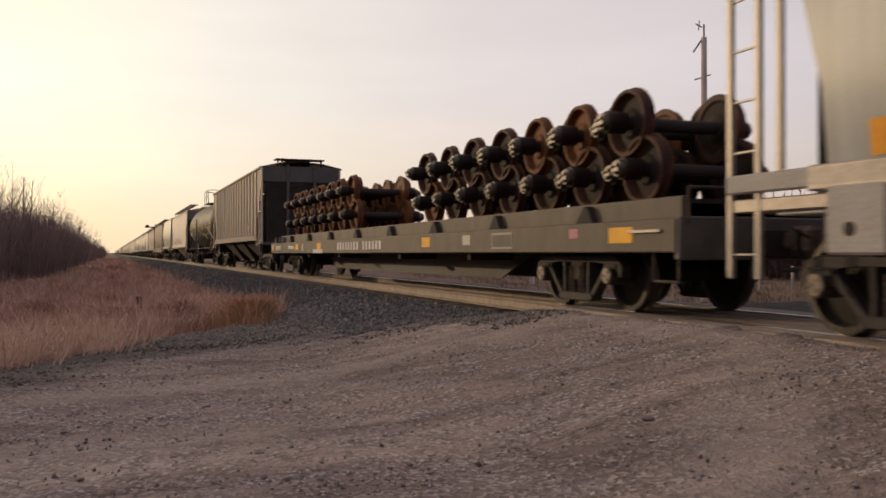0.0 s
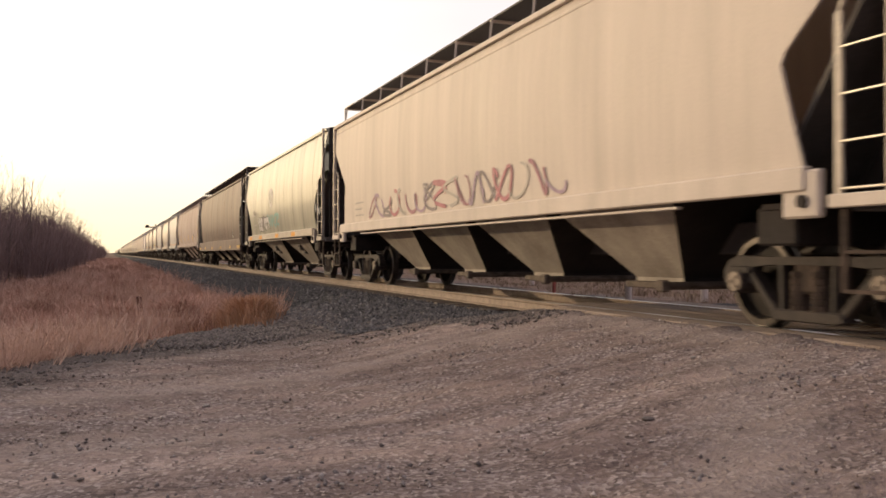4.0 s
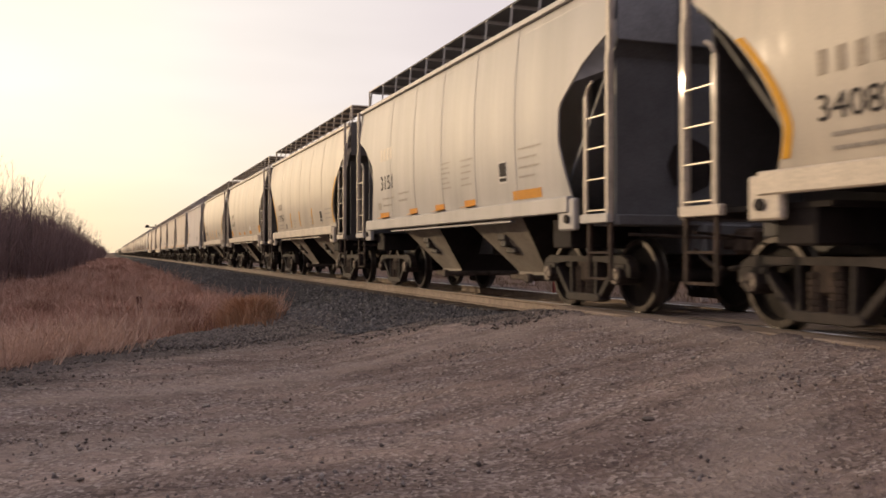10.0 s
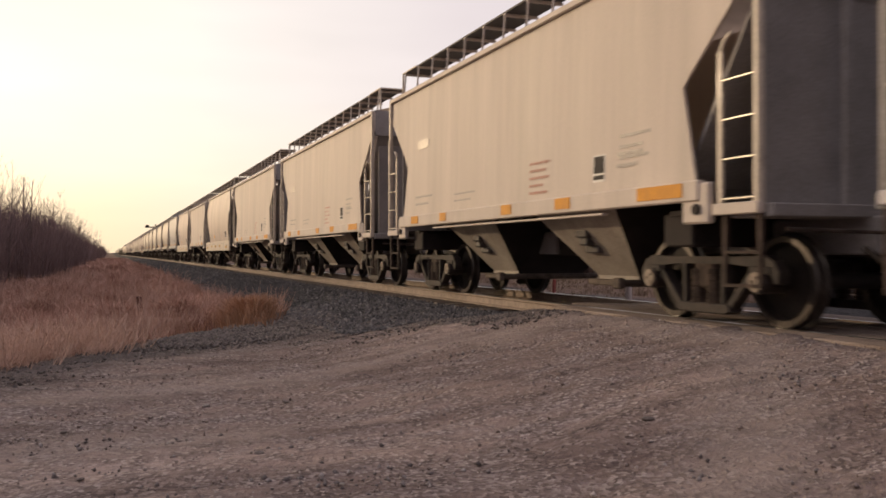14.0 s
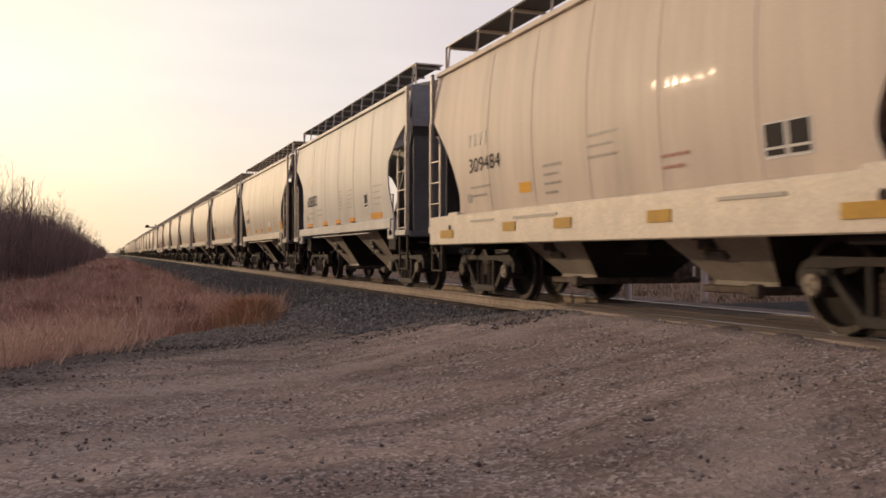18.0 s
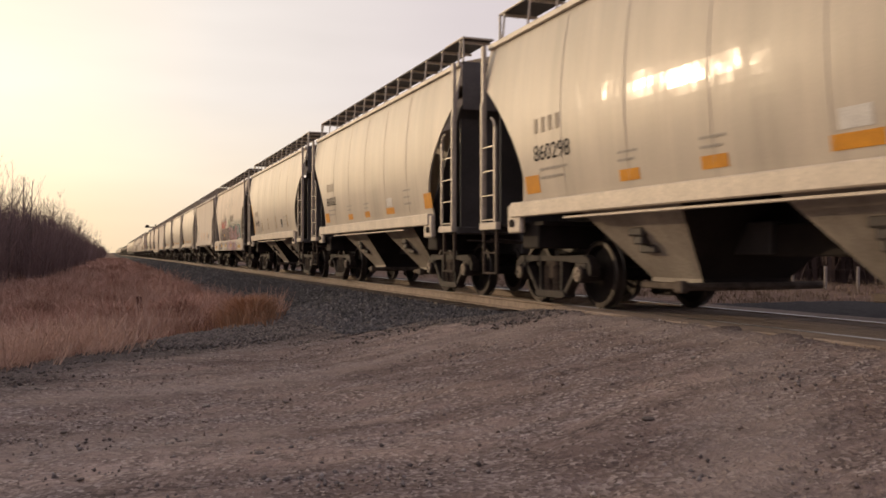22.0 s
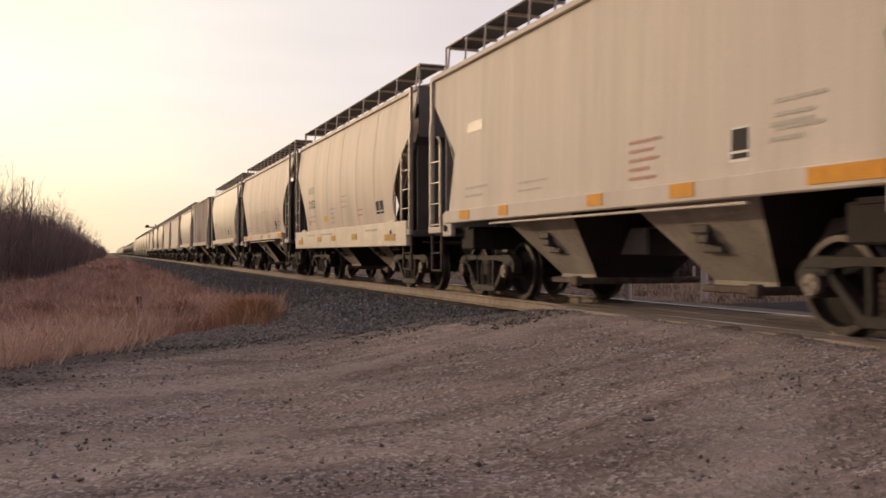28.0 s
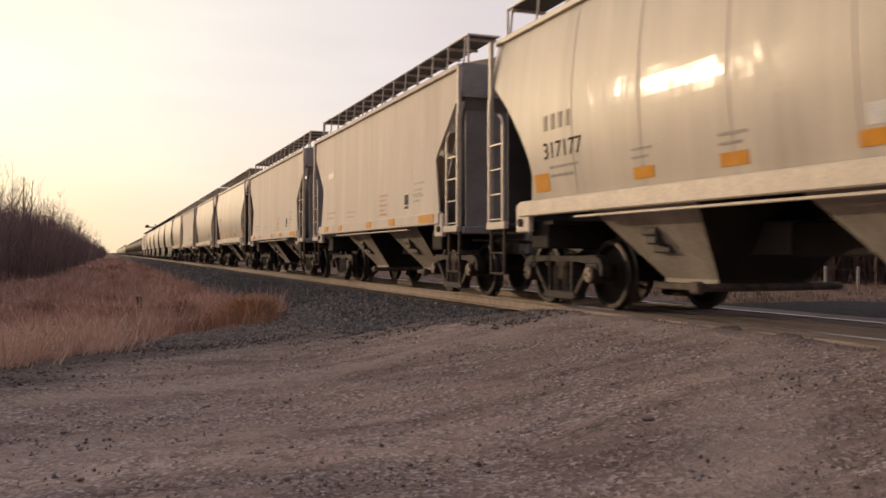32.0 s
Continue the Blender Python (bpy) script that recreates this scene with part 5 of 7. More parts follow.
def haze(car, sh, y0, y1, z0, z1, material, k):
    """A cloud of spray that follows the side and fades to its rim."""
    bm, rows, cols = bm_new(), 6, 14
    lay = bm.verts.layers.float.new("edge")
    grid = []
    for j in range(rows + 1):
        z = z0 + (z1 - z0) * j / rows
        row = []
        for i in range(cols + 1):
            v = bm.verts.new((-(side_x(sh, z) + 0.002 + 0.0003 * k), y0 + (y1 - y0) * i / cols, z))
            v[lay] = min(1.0, 2.2 * min(i, cols - i) / cols * 2, 1.6 * (rows - j) / rows)
            row.append(v)
        grid.append(row)
    for j in range(rows):
        for i in range(cols):
            bm.faces.new((grid[j][i], grid[j + 1][i], grid[j + 1][i + 1], grid[j][i + 1]))
    part("sprayed_cloud", bm, material, car, "faded sprayed colour")


def stroke_forms():
    """Rounded strokes in a unit square, from which sprayed blocks are put together."""
    arc = lambda cx, cz, rx, rz, a, b: [(cx + rx * math.cos(q), cz + rz * math.sin(q)) for q in np.linspace(radians(a), radians(b), 12)]
    return [[arc(0.5, 0.5, 0.40, 0.42, 60, 400)],
            [[(0.12, 0.0), (0.14, 0.5), (0.12, 1.0)], arc(0.2, 0.5, 0.62, 0.46, 85, -85)],
            [[(0.15, 0.0), (0.17, 0.5), (0.16, 0.95)], arc(0.5, 0.55, 0.36, 0.4, 175, -5) + [(0.88, 0.25), (0.9, 0.0)]],
            [arc(0.5, 0.36, 0.38, 0.32, 150, 370) + [(0.9, 0.7), (0.86, 1.0)]],
            [arc(0.52, 0.74, 0.34, 0.24, 20, 250) + arc(0.48, 0.26, 0.36, 0.24, 80, -160)]]


def letters(car, sh, y0, y1, z0, z1, n, fills, rim, fat, seed):
    """A row of outlined, crowded spray blocks of no known letters."""
    rng = random.Random(seed)
    forms = stroke_forms()
    w = (y1 - y0) / n
    last = None
    for k in range(n):
        form = rng.choice([f for f in forms if f is not last])
        last = form
        lean, low, top, fu, fv = rng.uniform(-0.4, 0.5), z0 + rng.uniform(0.0, 0.06), z1 - rng.uniform(0.0, 0.10), rng.random() < 0.5, rng.random() < 0.5
        tag = None
        for wid, lift, c in ((fat + 0.05, 0.0072 + 0.0006 * k, rim), (fat, 0.0074 + 0.0006 * k, fills[k % len(fills)])):
            bm = bm_new()
            for line in form:
                line = [(1 - u if fu else u, 1 - v if fv else v) for u, v in line]
                pts = [(y0 + w * (k - 0.15 + 1.35 * (u + lean * (v - 0.5) * 0.5)), low + (top - low) * (0.12 + 0.76 * v)) for u, v in line]
                fine = []
                for (ya, za), (yb, zb) in zip(pts, pts[1:]):
                    fine += [(ya + (yb - ya) * q / 3, za + (zb - za) * q / 3) for q in range(3)]
                fine.append(pts[-1])
                prev = None
                for i, (y, z) in enumerate(fine):
                    a, b = fine[max(0, i - 1)], fine[min(len(fine) - 1, i + 1)]
                    d = math.hypot(b[0] - a[0], b[1] - a[1]) or 1
                    half = wid / 2 * (0.75 + 0.35 * math.sin(math.pi * i / (len(fine) - 1)))
                    ny_, nz_ = -(b[1] - a[1]) / d * half, (b[0] - a[0]) / d * half
                    cur = [bm.verts.new((-(side_x(sh, z + u * nz_) + lift), y + u * ny_, z + u * nz_)) for u in (1, -1)]
                    if prev:
                        bm.faces.new((prev[0], prev[1], cur[1], cur[0]))
                    prev = cur
            o = part("sprayed_tag" if tag is None else "tag_fill", bm, c, tag or car, "spray-painted letter stroke" if tag is None else "")
            tag = tag or o


SPRAYS = [paint_col("pink_spray", (0.50, 0.24, 0.25)), paint_col("brown_spray", (0.13, 0.08, 0.07)), paint_col("teal_spray", (0.24, 0.40, 0.36)),
       paint_col("lilac_spray", (0.42, 0.32, 0.38)), paint_col("white_spray", (0.58, 0.55, 0.52)), paint_col("mint_spray", (0.32, 0.52, 0.36)), "ink"]

LABEL = {
    "orange": "cream covered hopper car with orange reflective panels",
    "stripe": "cream covered hopper car with yellow upright stripes",
    "dash": "cream covered hopper car with dark upright dashes",
    "white": "white covered hopper car with shaped end openings",
    "plain": "dull cream covered hopper car with grey sprayed scribbles",
    "lilac": "dull lilac-grey flat-sided covered hopper car with yellow edge stripes",
    "tan": "dull tan flat-sided covered hopper car",
    "tan_up": "dull grey-tan covered hopper car with orange strips",
    "skirt": "cream covered hopper car with a deep side sill",
    "graffiti": "tan covered hopper car covered in sprayed graffiti",
    "rib": "weathered tan ribbed two-bay hopper car",
}


BASE = {}


def base(key, build):
    """Build a kind of car once; every car of that kind is a copy that is then lettered."""
    if key not in BASE:
        BASE[key] = build()
    return copy_thing(BASE[key], pose(0, 0, 0))


def drop_bases():
    for b in BASE.values():
        for o in (*b.children_recursive, b):
            bpy.data.objects.remove(o)


def make_car(kind, number):
    if kind in ("orange", "stripe", "dash"):
        car = base("round", lambda: hopper("", ROUND, "cream", seams=SEAMS, brackets=13))
        dress_round(car, ROUND, number, kind)
        return car
    if kind == "white":
        car = base("white", lambda: hopper("", HEX, "white", endp="endlight", lower="endblue", plate_paint="endblue", hole=True, sillp="white", brackets=12, seams=SEAMS))
        dress_white(car, HEX, number)
        return car
    if kind == "plain":
        car = base("plain", lambda: hopper("", ROUND, "pale", sillp="pale", seams=SEAMS, brackets=13, ladder="hook"))
        dress_tan(car, ROUND, number, 0)
        return car
    if kind == "lilac":
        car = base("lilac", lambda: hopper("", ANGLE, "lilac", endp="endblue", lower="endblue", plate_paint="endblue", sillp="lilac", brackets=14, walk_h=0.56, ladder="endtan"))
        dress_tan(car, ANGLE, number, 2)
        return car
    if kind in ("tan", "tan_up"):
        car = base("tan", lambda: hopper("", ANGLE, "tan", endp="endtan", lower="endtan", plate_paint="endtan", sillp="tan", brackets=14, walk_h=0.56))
        dress_tan(car, ANGLE, number, 0 if kind == "tan" else 1)
        return car
    if kind in ("skirt", "graffiti"):
        car = base("skirt", lambda: hopper("", SKIRT, "pale", skirt=0.88, ladder="hook", sillp="sillp", seams=SEAMS, brackets=9))
        dress_skirt(car, SKIRT, number, 0 if kind == "graffiti" else 2)
        if kind == "graffiti":
            # clouds of sprayed colour, then two rows of outlined letters of no known words
            for i, (y0, y1, z0, z1, c) in enumerate(((3.9, -4.2, 1.36, 2.10, "pale_spray"), (2.9, 1.0, 2.0, 2.5, "pink_haze"), (1.3, 0.6, 2.1, 2.55, "rose_haze"), (0.1, -0.5, 2.05, 2.46, "mint_haze"),
                                                     (-0.6, -2.1, 2.25, 2.6, "fade_haze"), (0.4, -4.6, 1.36, 2.35, "teal_haze"), (3.8, 2.6, 1.36, 1.9, "smoke_haze"), (2.8, 0.4, 1.36, 1.98, "brown_haze"),
                                                     (0.1, -3.2, 1.36, 2.05, "rose_haze"), (3.6, 1.2, 0.91, 1.34, "smoke_haze"), (0.4, -4.1, 0.91, 1.35, "rose_haze"), (2.4, -0.6, 0.91, 1.34, "pale_spray"))):
                haze(car, SKIRT, y0, y1, z0, z1, c, i)
            letters(car, SKIRT, 2.75, -0.1, 1.36, 2.06, 8, ["brown_spray", "dusk_spray", "dusk_rose"], "smoke_spray", 0.15, 5)
            letters(car, SKIRT, 3.75, 2.9, 1.42, 1.80, 3, ["dusk_spray"], "smoke_spray", 0.07, 8)
            writing(car, SKIRT, "87272", 3.72, 2.06, 0.20, "fade", 0.75)
            letters(car, SKIRT, -0.2, -3.7, 1.38, 2.10, 9, ["rose_spray", "dusk_rose", "lilac_spray"], "dusk_spray", 0.13, 6)
            scribble(car, SKIRT, 0.2, -3.9, 0.98, 1.30, ["rose_spray", "lilac_spray", "white_spray"], 7, 9, 0.09)
            scribble(car, SKIRT, 1.0, -1.6, 2.98, 3.35, ["fade"], 3, 4, 0.035)
            scribble(car, SKIRT, 2.0, 0.5, 2.35, 2.65, ["fade"], 13, 4, 0.04)
        return car
    car = hopper(LABEL["rib"], Shape(cut="line", depth=1.15, zc=3.6, bulge=0.0, ztop=4.0, tuck=0.0), "ribtan", sillp="ribtan", ribs=11, bayp="bay", ribp="ribbone", gatep="steel", shaker=False, ladder="endtan", endp="enddark", walk_h=0.0)
    sh = Shape(cut="line", bulge=0.0, ztop=4.0, tuck=-0.08)
    for r in (10, 5, 3, 0):
        strip_on_rib(car, 1.51, -4.375 + 0.0 if r == 0 else 4.375 if r == 10 else -3.25 + 0.8125 * (r - 1), 1.66, 2.4 if 0 < r < 10 else 3.0, "orange")
    writing(car, sh, "307", 4.05, 2.25, 0.26, "fade", 0.6)
    scribble(car, Shape(cut="line", bulge=0.0, ztop=4.0, w=1.54, tuck=0), 1.5, -0.6, 1.6, 2.25, ["ink", "fade", "ink"], 5, 12, 0.03)
    plate(car, sh, 2.55, 1.98, 0.4, 0.36, "fade", "stencil_frame", lift=0.004)
    bars(car, sh, 3.3, 2.3, 3, 0.5, 0.08, 0.18)
    bars(car, sh, 2.6, 2.75, 2, 0.5, 0.08, 0.2)
    return car


# gaps between the cars, as distance ahead at the start, and the kind of each car behind the gap
SEQ = [(144.63, "white", "3107"), (157.2, "stripe", "340826"), (169.67, "white", "3151"), (182.25, "stripe", "130760"), (194.48, "orange", "315459"),
       (206.93, "stripe", "341002"), (219.3, "lilac", "326070"), (231.83, "tan", ""), (244.23, "tan", ""), (256.74, "tan", ""), (269.2, "skirt", ""),
       (281.36, "tan", ""), (293.92, "skirt", "309484"), (306.33, "white", "608302"), (318.96, "orange", "860206"), (331.31, "orange", "860327"), (343.87, "orange", "860101"),
       (356.26, "orange", "860298"), (368.51, "orange", "860062"), (380.96, "dash", "334639"), (393.68, "graffiti", ""), (405.78, "tan_up", "33603"),
       (418.21, "orange", ""), (430.8, "orange", ""), (443.2, "orange", "860431"), (455.5, "tan", ""), (467.77, "skirt", "2152"), (480.05, "plain", ""),
       (492.46, "dash", ""), (505.04, "rib", ""), (517.5, "orange", "317177"), (529.7, "tan", ""), (542.3, "tan", ""), (554.9, "orange", ""), (567.3, "stripe", ""),
       (579.8, "tan", ""), (592.2, "orange", "")]
CARS = []               # (car, distance of its middle ahead at the start, near?)


def put(car, s, near=True):
    car.matrix_basis = pose(TRACK, s, 0)
    CARS.append((car, s, near))


def build_train():
    for i, (g, kind, number) in enumerate(SEQ):
        nxt = SEQ[i + 1][0] if i + 1 < len(SEQ) else g + 12.42
        car = make_car(kind, number)
        car["label"] = LABEL[kind]
        if g == 492.46:
            letters(car, ROUND, 2.9, 1.15, 1.52, 2.15, 3, ["cream"], "fade", 0.16, 41)
            car["label"] = "cream covered hopper car with a grey sprayed scribble"
        if g == 480.05:
            scribble(car, ROUND, 2.6, -3.9, 1.5, 2.3, ["fade"], 42, 14, 0.03)
        put(car, (g + nxt) / 2)
    drop_bases()


build_train()
TRAIN_END = 604.7


# ---------------------------------------------------------------- the mixed cars at the head of the clip
def long_hopper(label, s0, s1, cut, depth, zc, bulge, ztop, paint, lower, sillp, nb, **kw):
    pitch = s1 - s0
    sh = Shape(pitch=pitch, cut=cut, depth=depth, zc=zc, bulge=bulge, ztop=ztop, tuck=0.0 if not bulge else 0.03, w=kw.pop("w", 1.53), zs=kw.pop("zs", 1.45))
    ty = pitch / 2 - 2.05
    reach = ty - 1.45
    step = 2 * reach / nb
    bays = [(-reach + step * (k + 0.5), step * 0.98, step * 0.34) for k in range(nb)]
    car = hopper(label, sh, paint, lower=lower, sillp=sillp, bays=bays, truck_y=ty, **kw)
    return car, sh, (s0 + s1) / 2


def head_cars():
    # silver hopper in front of the flat car
    sh = Shape(cut="line", depth=0.45, zc=3.9, bulge=0.10, top_gap=2.4, ztop=4.1)
    car = hopper("silver-grey covered hopper car with an orange reflective square", sh, "silver", endp="silver", lower="silver", sillp="hook", ladder="hook")
    for o in list(car.children):
        if o.name.split(".")[0] in ("ladder", "step", "corner_post", "end_sill", "jacking_pad", "handrail"):
            for q in list(o.children):
                bpy.data.objects.remove(q)
            bpy.data.objects.remove(o)
    for s in (-1, 1):
        bm = bm_new(); box(bm, s * 1.515 - 0.05, s * 1.515 + 0.05, -5.68, 5.68, 1.27, 1.44, 0.015)
        part("end_sill", bm, "endtan", car)
        for e in (-1, 1):
            bm = bm_new(); box(bm, s * 1.53 - 0.04, s * 1.53 + 0.04, e * 4.15 - 0.3, e * 4.15 + 0.3, 0.72, 1.28, 0.02)
            pad = part("jacking_pad", bm, "endtan", car)
            # black disc again paints the hole's dark
            bm = bm_new(); disc(bm, s * 1.53 - 0.045, s * 1.53 + 0.045, 0.06, seg=12, y=e * 4.2, z=0.92)
            part("pad_hole", bm, "black", pad)
    plate(car, sh, 3.88, 1.62, 0.45, 0.28, "orange", "reflector", "orange reflective square")
    for y, top in ((5.67, 4.4), (5.29, 3.1), (5.02, 3.0)):
        bm = bm_new(); box(bm, -1.53, -1.48, y - 0.035, y + 0.035, 0.5 if y > 5.2 else 1.3, top, 0.006)
        part("grab_post", bm, "hook", car)
    for k in range(8):
        bm = bm_new(); bar(bm, (-1.5, 5.67, 0.72 + 0.465 * k), (-1.5, 5.29, 0.72 + 0.465 * k), 0.013)
        part("rung", bm, "hook", car)
    bm = bm_new(); box(bm, -1.52, 1.52, 4.4, 5.62, 1.10, 1.22, 0.01); box(bm, -0.3, 0.3, 4.2, 5.8, 0.72, 1.1, 0.02)
    part("end_deck", bm, "hook", car)
    put(car, 7.3 - 6.21)
    # ribbed three-bay hopper
    car, sh, mid = long_hopper("dark weathered ribbed three-bay covered hopper car", 33.35, 51.35, "line", 1.1, 3.6, 0.0, 4.02, "ribbrown", "enddark", "ribbrown", 3,
                               ribs=17, walk_h=0.0, hatches=3, endp="endgrey", plate_paint="black", bayp="ribbay", ribp="ribpale", gatep="rustdark")
    for r in (9, 8, 4):
        strip_on_rib(car, 1.53, rib_y(sh, r, 17), 1.66, 2.08, "yellow")
    scribble(car, sh, -4.65, -5.15, 1.74, 1.86, ["pink_spray"], 4, 3, 0.09)
    bars(car, sh, 5.5, 1.9, 2, 0.6, 0.09, 0.2, "fade")
    bm = bm_new()
    for e in (-1, 1):
        for x in (-0.85, 0.0, 0.85):
            bar(bm, (x, e * 8.0, 4.05), (x, e * 8.0, 4.38), 0.03)
        box(bm, -0.95, 0.95, e * 7.9 - 0.3, e * 7.9 + 0.3, 4.36, 4.40)
        box(bm, -0.5, 0.5, e * 7.1 - 0.55, e * 7.1 + 0.55, 4.2, 4.46, 0.04)
    part("roof_platform", bm, "grate", car)
    put(car, mid)
    # tan four-bay hopper with small tags
    car, sh, mid = long_hopper("pale tan long covered hopper car with small sprayed tags", 68.85, 87.55, "angle", 1.2, 3.4, 0.05, 3.95, "tan", "enddark", "tan", 4, brackets=12)
    scribble(car, sh, 5.4, -3.6, 1.52, 2.0, ["rose_spray", "lilac_spray", "smoke_spray", "pink_spray", "fade"], 12, 17, 0.06)
    bars(car, sh, 6.6, 1.9, 3, 0.7)
    put(car, mid)
    # pale green car with tags
    car, sh, mid = long_hopper("pale greenish covered hopper car with white and teal sprayed tags", 87.55, 103.43, "round", 1.3, 3.0, 0.13, 4.1, "green", "enddark", "hook", 2, endp="black", plate_paint="black", ladder="hook",
                               seams=(-6, -4.5, -3, -1.5, 0, 1.5, 3, 4.5, 6), walk_h=0.0, hatches=3)
    writing(car, sh, "856878", 5.35, 2.2, 0.27, "fade", 1.1)
    letters(car, sh, 3.9, 1.75, 1.56, 2.12, 5, ["white_spray", "white_spray", "smoke_spray"], "ink", 0.19, 21)
    scribble(car, sh, 4.2, 3.4, 0.98, 1.12, ["ink"], 24, 2, 0.03)
    scribble(car, sh, 1.8, -0.4, 1.7, 2.1, ["teal_spray"], 22, 5, 0.12)
    scribble(car, sh, 1.3, 0.7, 2.3, 3.0, ["white_spray"], 23, 2, 0.14)
    bars(car, sh, 5.3, 1.85, 2, 0.8)
    for y in (5.4, 3.0, -0.5, -3.4):
        plate(car, sh, y, 1.34, 0.6, 0.13, "orange", "reflector", "orange reflective strip on the sill", lift=0.008)
    put(car, mid)
    # brown-grey car with a deep sill
    car, sh, mid = long_hopper("brown-grey dusty long covered hopper car with a deep side sill", 103.43, 123.79, "angle", 0.95, 3.2, 0.10, 4.05, "browngrey", "enddark", "browngrey", 4,
                               skirt=0.88, zs=1.34, endp="black", plate_paint="black", ladder="endgrey", brackets=14, seams=(-6, -3, 0, 3, 6))
    board(car, sh, -6.1, 1.66)
    scribble(car, sh, 4.2, -4.6, 1.55, 2.0, ["brown_spray", "ribbay"], 31, 14, 0.032)
    for y in (8.9, 5.8, 2.0, -2.0, -6.0, -8.9):
        plate(car, sh, y, 1.04, 0.8 if abs(y) > 7 else 0.4, 0.13, "dull_yellow", "reflector", "yellow reflective strip on the sill", lift=0.012)
    put(car, mid)
    # dusty four-bay car with yellow stripes
    car, sh, mid = long_hopper("dusty tan long covered hopper car with yellow stripes", 123.79, 144.63, "round", 1.25, 3.1, 0.12, 3.98, "dusty", "endgrey", "dusty", 4,
                               brackets=14, seams=(-7.5, -5, -2.5, 0, 2.5, 5, 7.5), bayp="dusty")
    for e in (-1, 1):
        end_stripe(car, sh, e)
    for y in (6.2, 2.6, -1.0, -4.6):
        plate(car, sh, y, 1.86, 0.11, 0.5, "yellow", "reflector", "yellow upright reflective strip")
    writing(car, sh, "650325", 8.0, 2.3, 0.30, "fade", 1.35)
    bars(car, sh, 7.9, 2.0, 2, 1.0)
    board(car, sh, -5.8, 1.95)
    bars(car, sh, 3.8, 1.75, 2, 0.9, 0.06, 0.14)
    put(car, mid)


head_cars()


def tank_car():
    car = new("tank_car")
    tagged(car, "black tank car with white lettering and yellow reflectors", "freight car", "cars of the freight train")
    H, R, Z = 7.75, 1.49, 2.60
    prof = [(-H, 0.0), (-H + 0.03, 0.45), (-H + 0.14, 0.9), (-H + 0.36, 1.25), (-H + 0.7, 1.44), (-H + 0.95, R)]
    prof = prof + [(-x, r) for x, r in prof[::-1]]
    vs, fs, _ = lathe(prof, 48)
    obj("tank_shell", mesh_of("tank_shell", [(z, x, y + Z) for x, y, z in vs], fs, "tank", smooth=True), car)
    sh = Shape(pitch=17.55, w=R)
    sh.x = lambda z: math.sqrt(max(0.01, R * R - (z - Z) ** 2))
    sh.zs = -9
    for e in (-1, 1):
        bm = bm_new()
        box(bm, -0.3, 0.3, min(e * 5.0, e * 8.4), max(e * 5.0, e * 8.4), 0.72, 1.1, 0.02)
        box(bm, -0.95, 0.95, e * 6.55 - 0.35, e * 6.55 + 0.35, 0.82, 1.45, 0.03)
        box(bm, -1.4, 1.4, min(e * 7.6, e * 8.35), max(e * 7.6, e * 8.35), 0.98, 1.06, 0.01)
        part("draft_sill", bm, "black", car)
        bm = bm_new(); box(bm, -0.11, 0.11, min(e * 8.3, e * 8.65), max(e * 8.3, e * 8.65), 0.78, 0.96, 0.03)
        box(bm, -0.2, 0.16, min(e * 8.62, e * 8.86), max(e * 8.62, e * 8.86), 0.72, 1.02, 0.05)
        part("coupler", bm, "steel", car)
        for s in (-1, 1):
            part("ladder", ladder_bm(s * 1.36, e * 8.3, e * 7.9, 1.0, 2.0, 0.36), "black", car)
            bm = bm_new()
            bar(bm, (s * 1.36, e * 8.3, 0.45), (s * 1.36, e * 8.3, 1.0), 0.02); bar(bm, (s * 1.36, e * 7.9, 0.45), (s * 1.36, e * 7.9, 1.0), 0.02)
            bar(bm, (s * 1.36, e * 8.3, 0.47), (s * 1.36, e * 7.9, 0.47), 0.018)
            part("step", bm, "steel", car)
        truck(car, e * 6.55)
        bm = bm_new(); box(bm, -0.22, 0.22, e * 7.74 - 0.03, e * 7.74 + 0.03, 1.9, 2.34)
        bmesh.ops.rotate(bm, cent=(0, e * 7.74, 2.12), matrix=Matrix.Rotation(radians(45), 3, "Y"), verts=bm.verts)
        p = part("placard", bm, paint_col("red_placard", (0.55, 0.06, 0.05)), car, "red diamond placard")
    for s in (-1, 1):
        bm = bm_new(); bar(bm, (s * 1.36, -8.0, 1.08), (s * 1.36, 8.0, 1.08), 0.018)
        part("side_rail", bm, "endgrey", car)
        for y in (-5.6, -3.2, -1.0, 1.0, 3.2, 5.6):
            bm = bm_new(); bar(bm, (s * 1.36, y, 1.08), (s * 1.18, y + 0.3, 1.72), 0.02)
            part("rail_stay", bm, "tank", car)
    part("ladder", ladder_bm(-1.56, 0.85, 1.3, 0.45, 3.0, 0.36), "black", car)
    # manway with its platform and rails
    bm = bm_new(); bmesh.ops.create_cone(bm, cap_ends=True, segments=16, radius1=0.45, radius2=0.4, depth=0.45, matrix=Matrix.Translation((0, 0, Z + R + 0.2)))
    box(bm, -0.2, 0.2, -0.7, -0.3, Z + R, Z + R + 0.6, 0.05); box(bm, -0.15, 0.15, 0.35, 0.65, Z + R, Z + R + 0.5, 0.05)
    part("manway", bm, "black", car)
    bm = bm_new()
    for s in (-1, 1):
        box(bm, min(s * 0.5, s * 1.0), max(s * 0.5, s * 1.0), -1.2, 1.2, Z + R - 0.12, Z + R - 0.07)
    part("platform", bm, "grate", car)
    for s in (-1, 1):
        bm = bm_new()
        for y in (-1.2, 0, 1.2):
            bar(bm, (s * 1.0, y, Z + R - 0.3), (s * 1.0, y, Z + R + 0.75), 0.022)
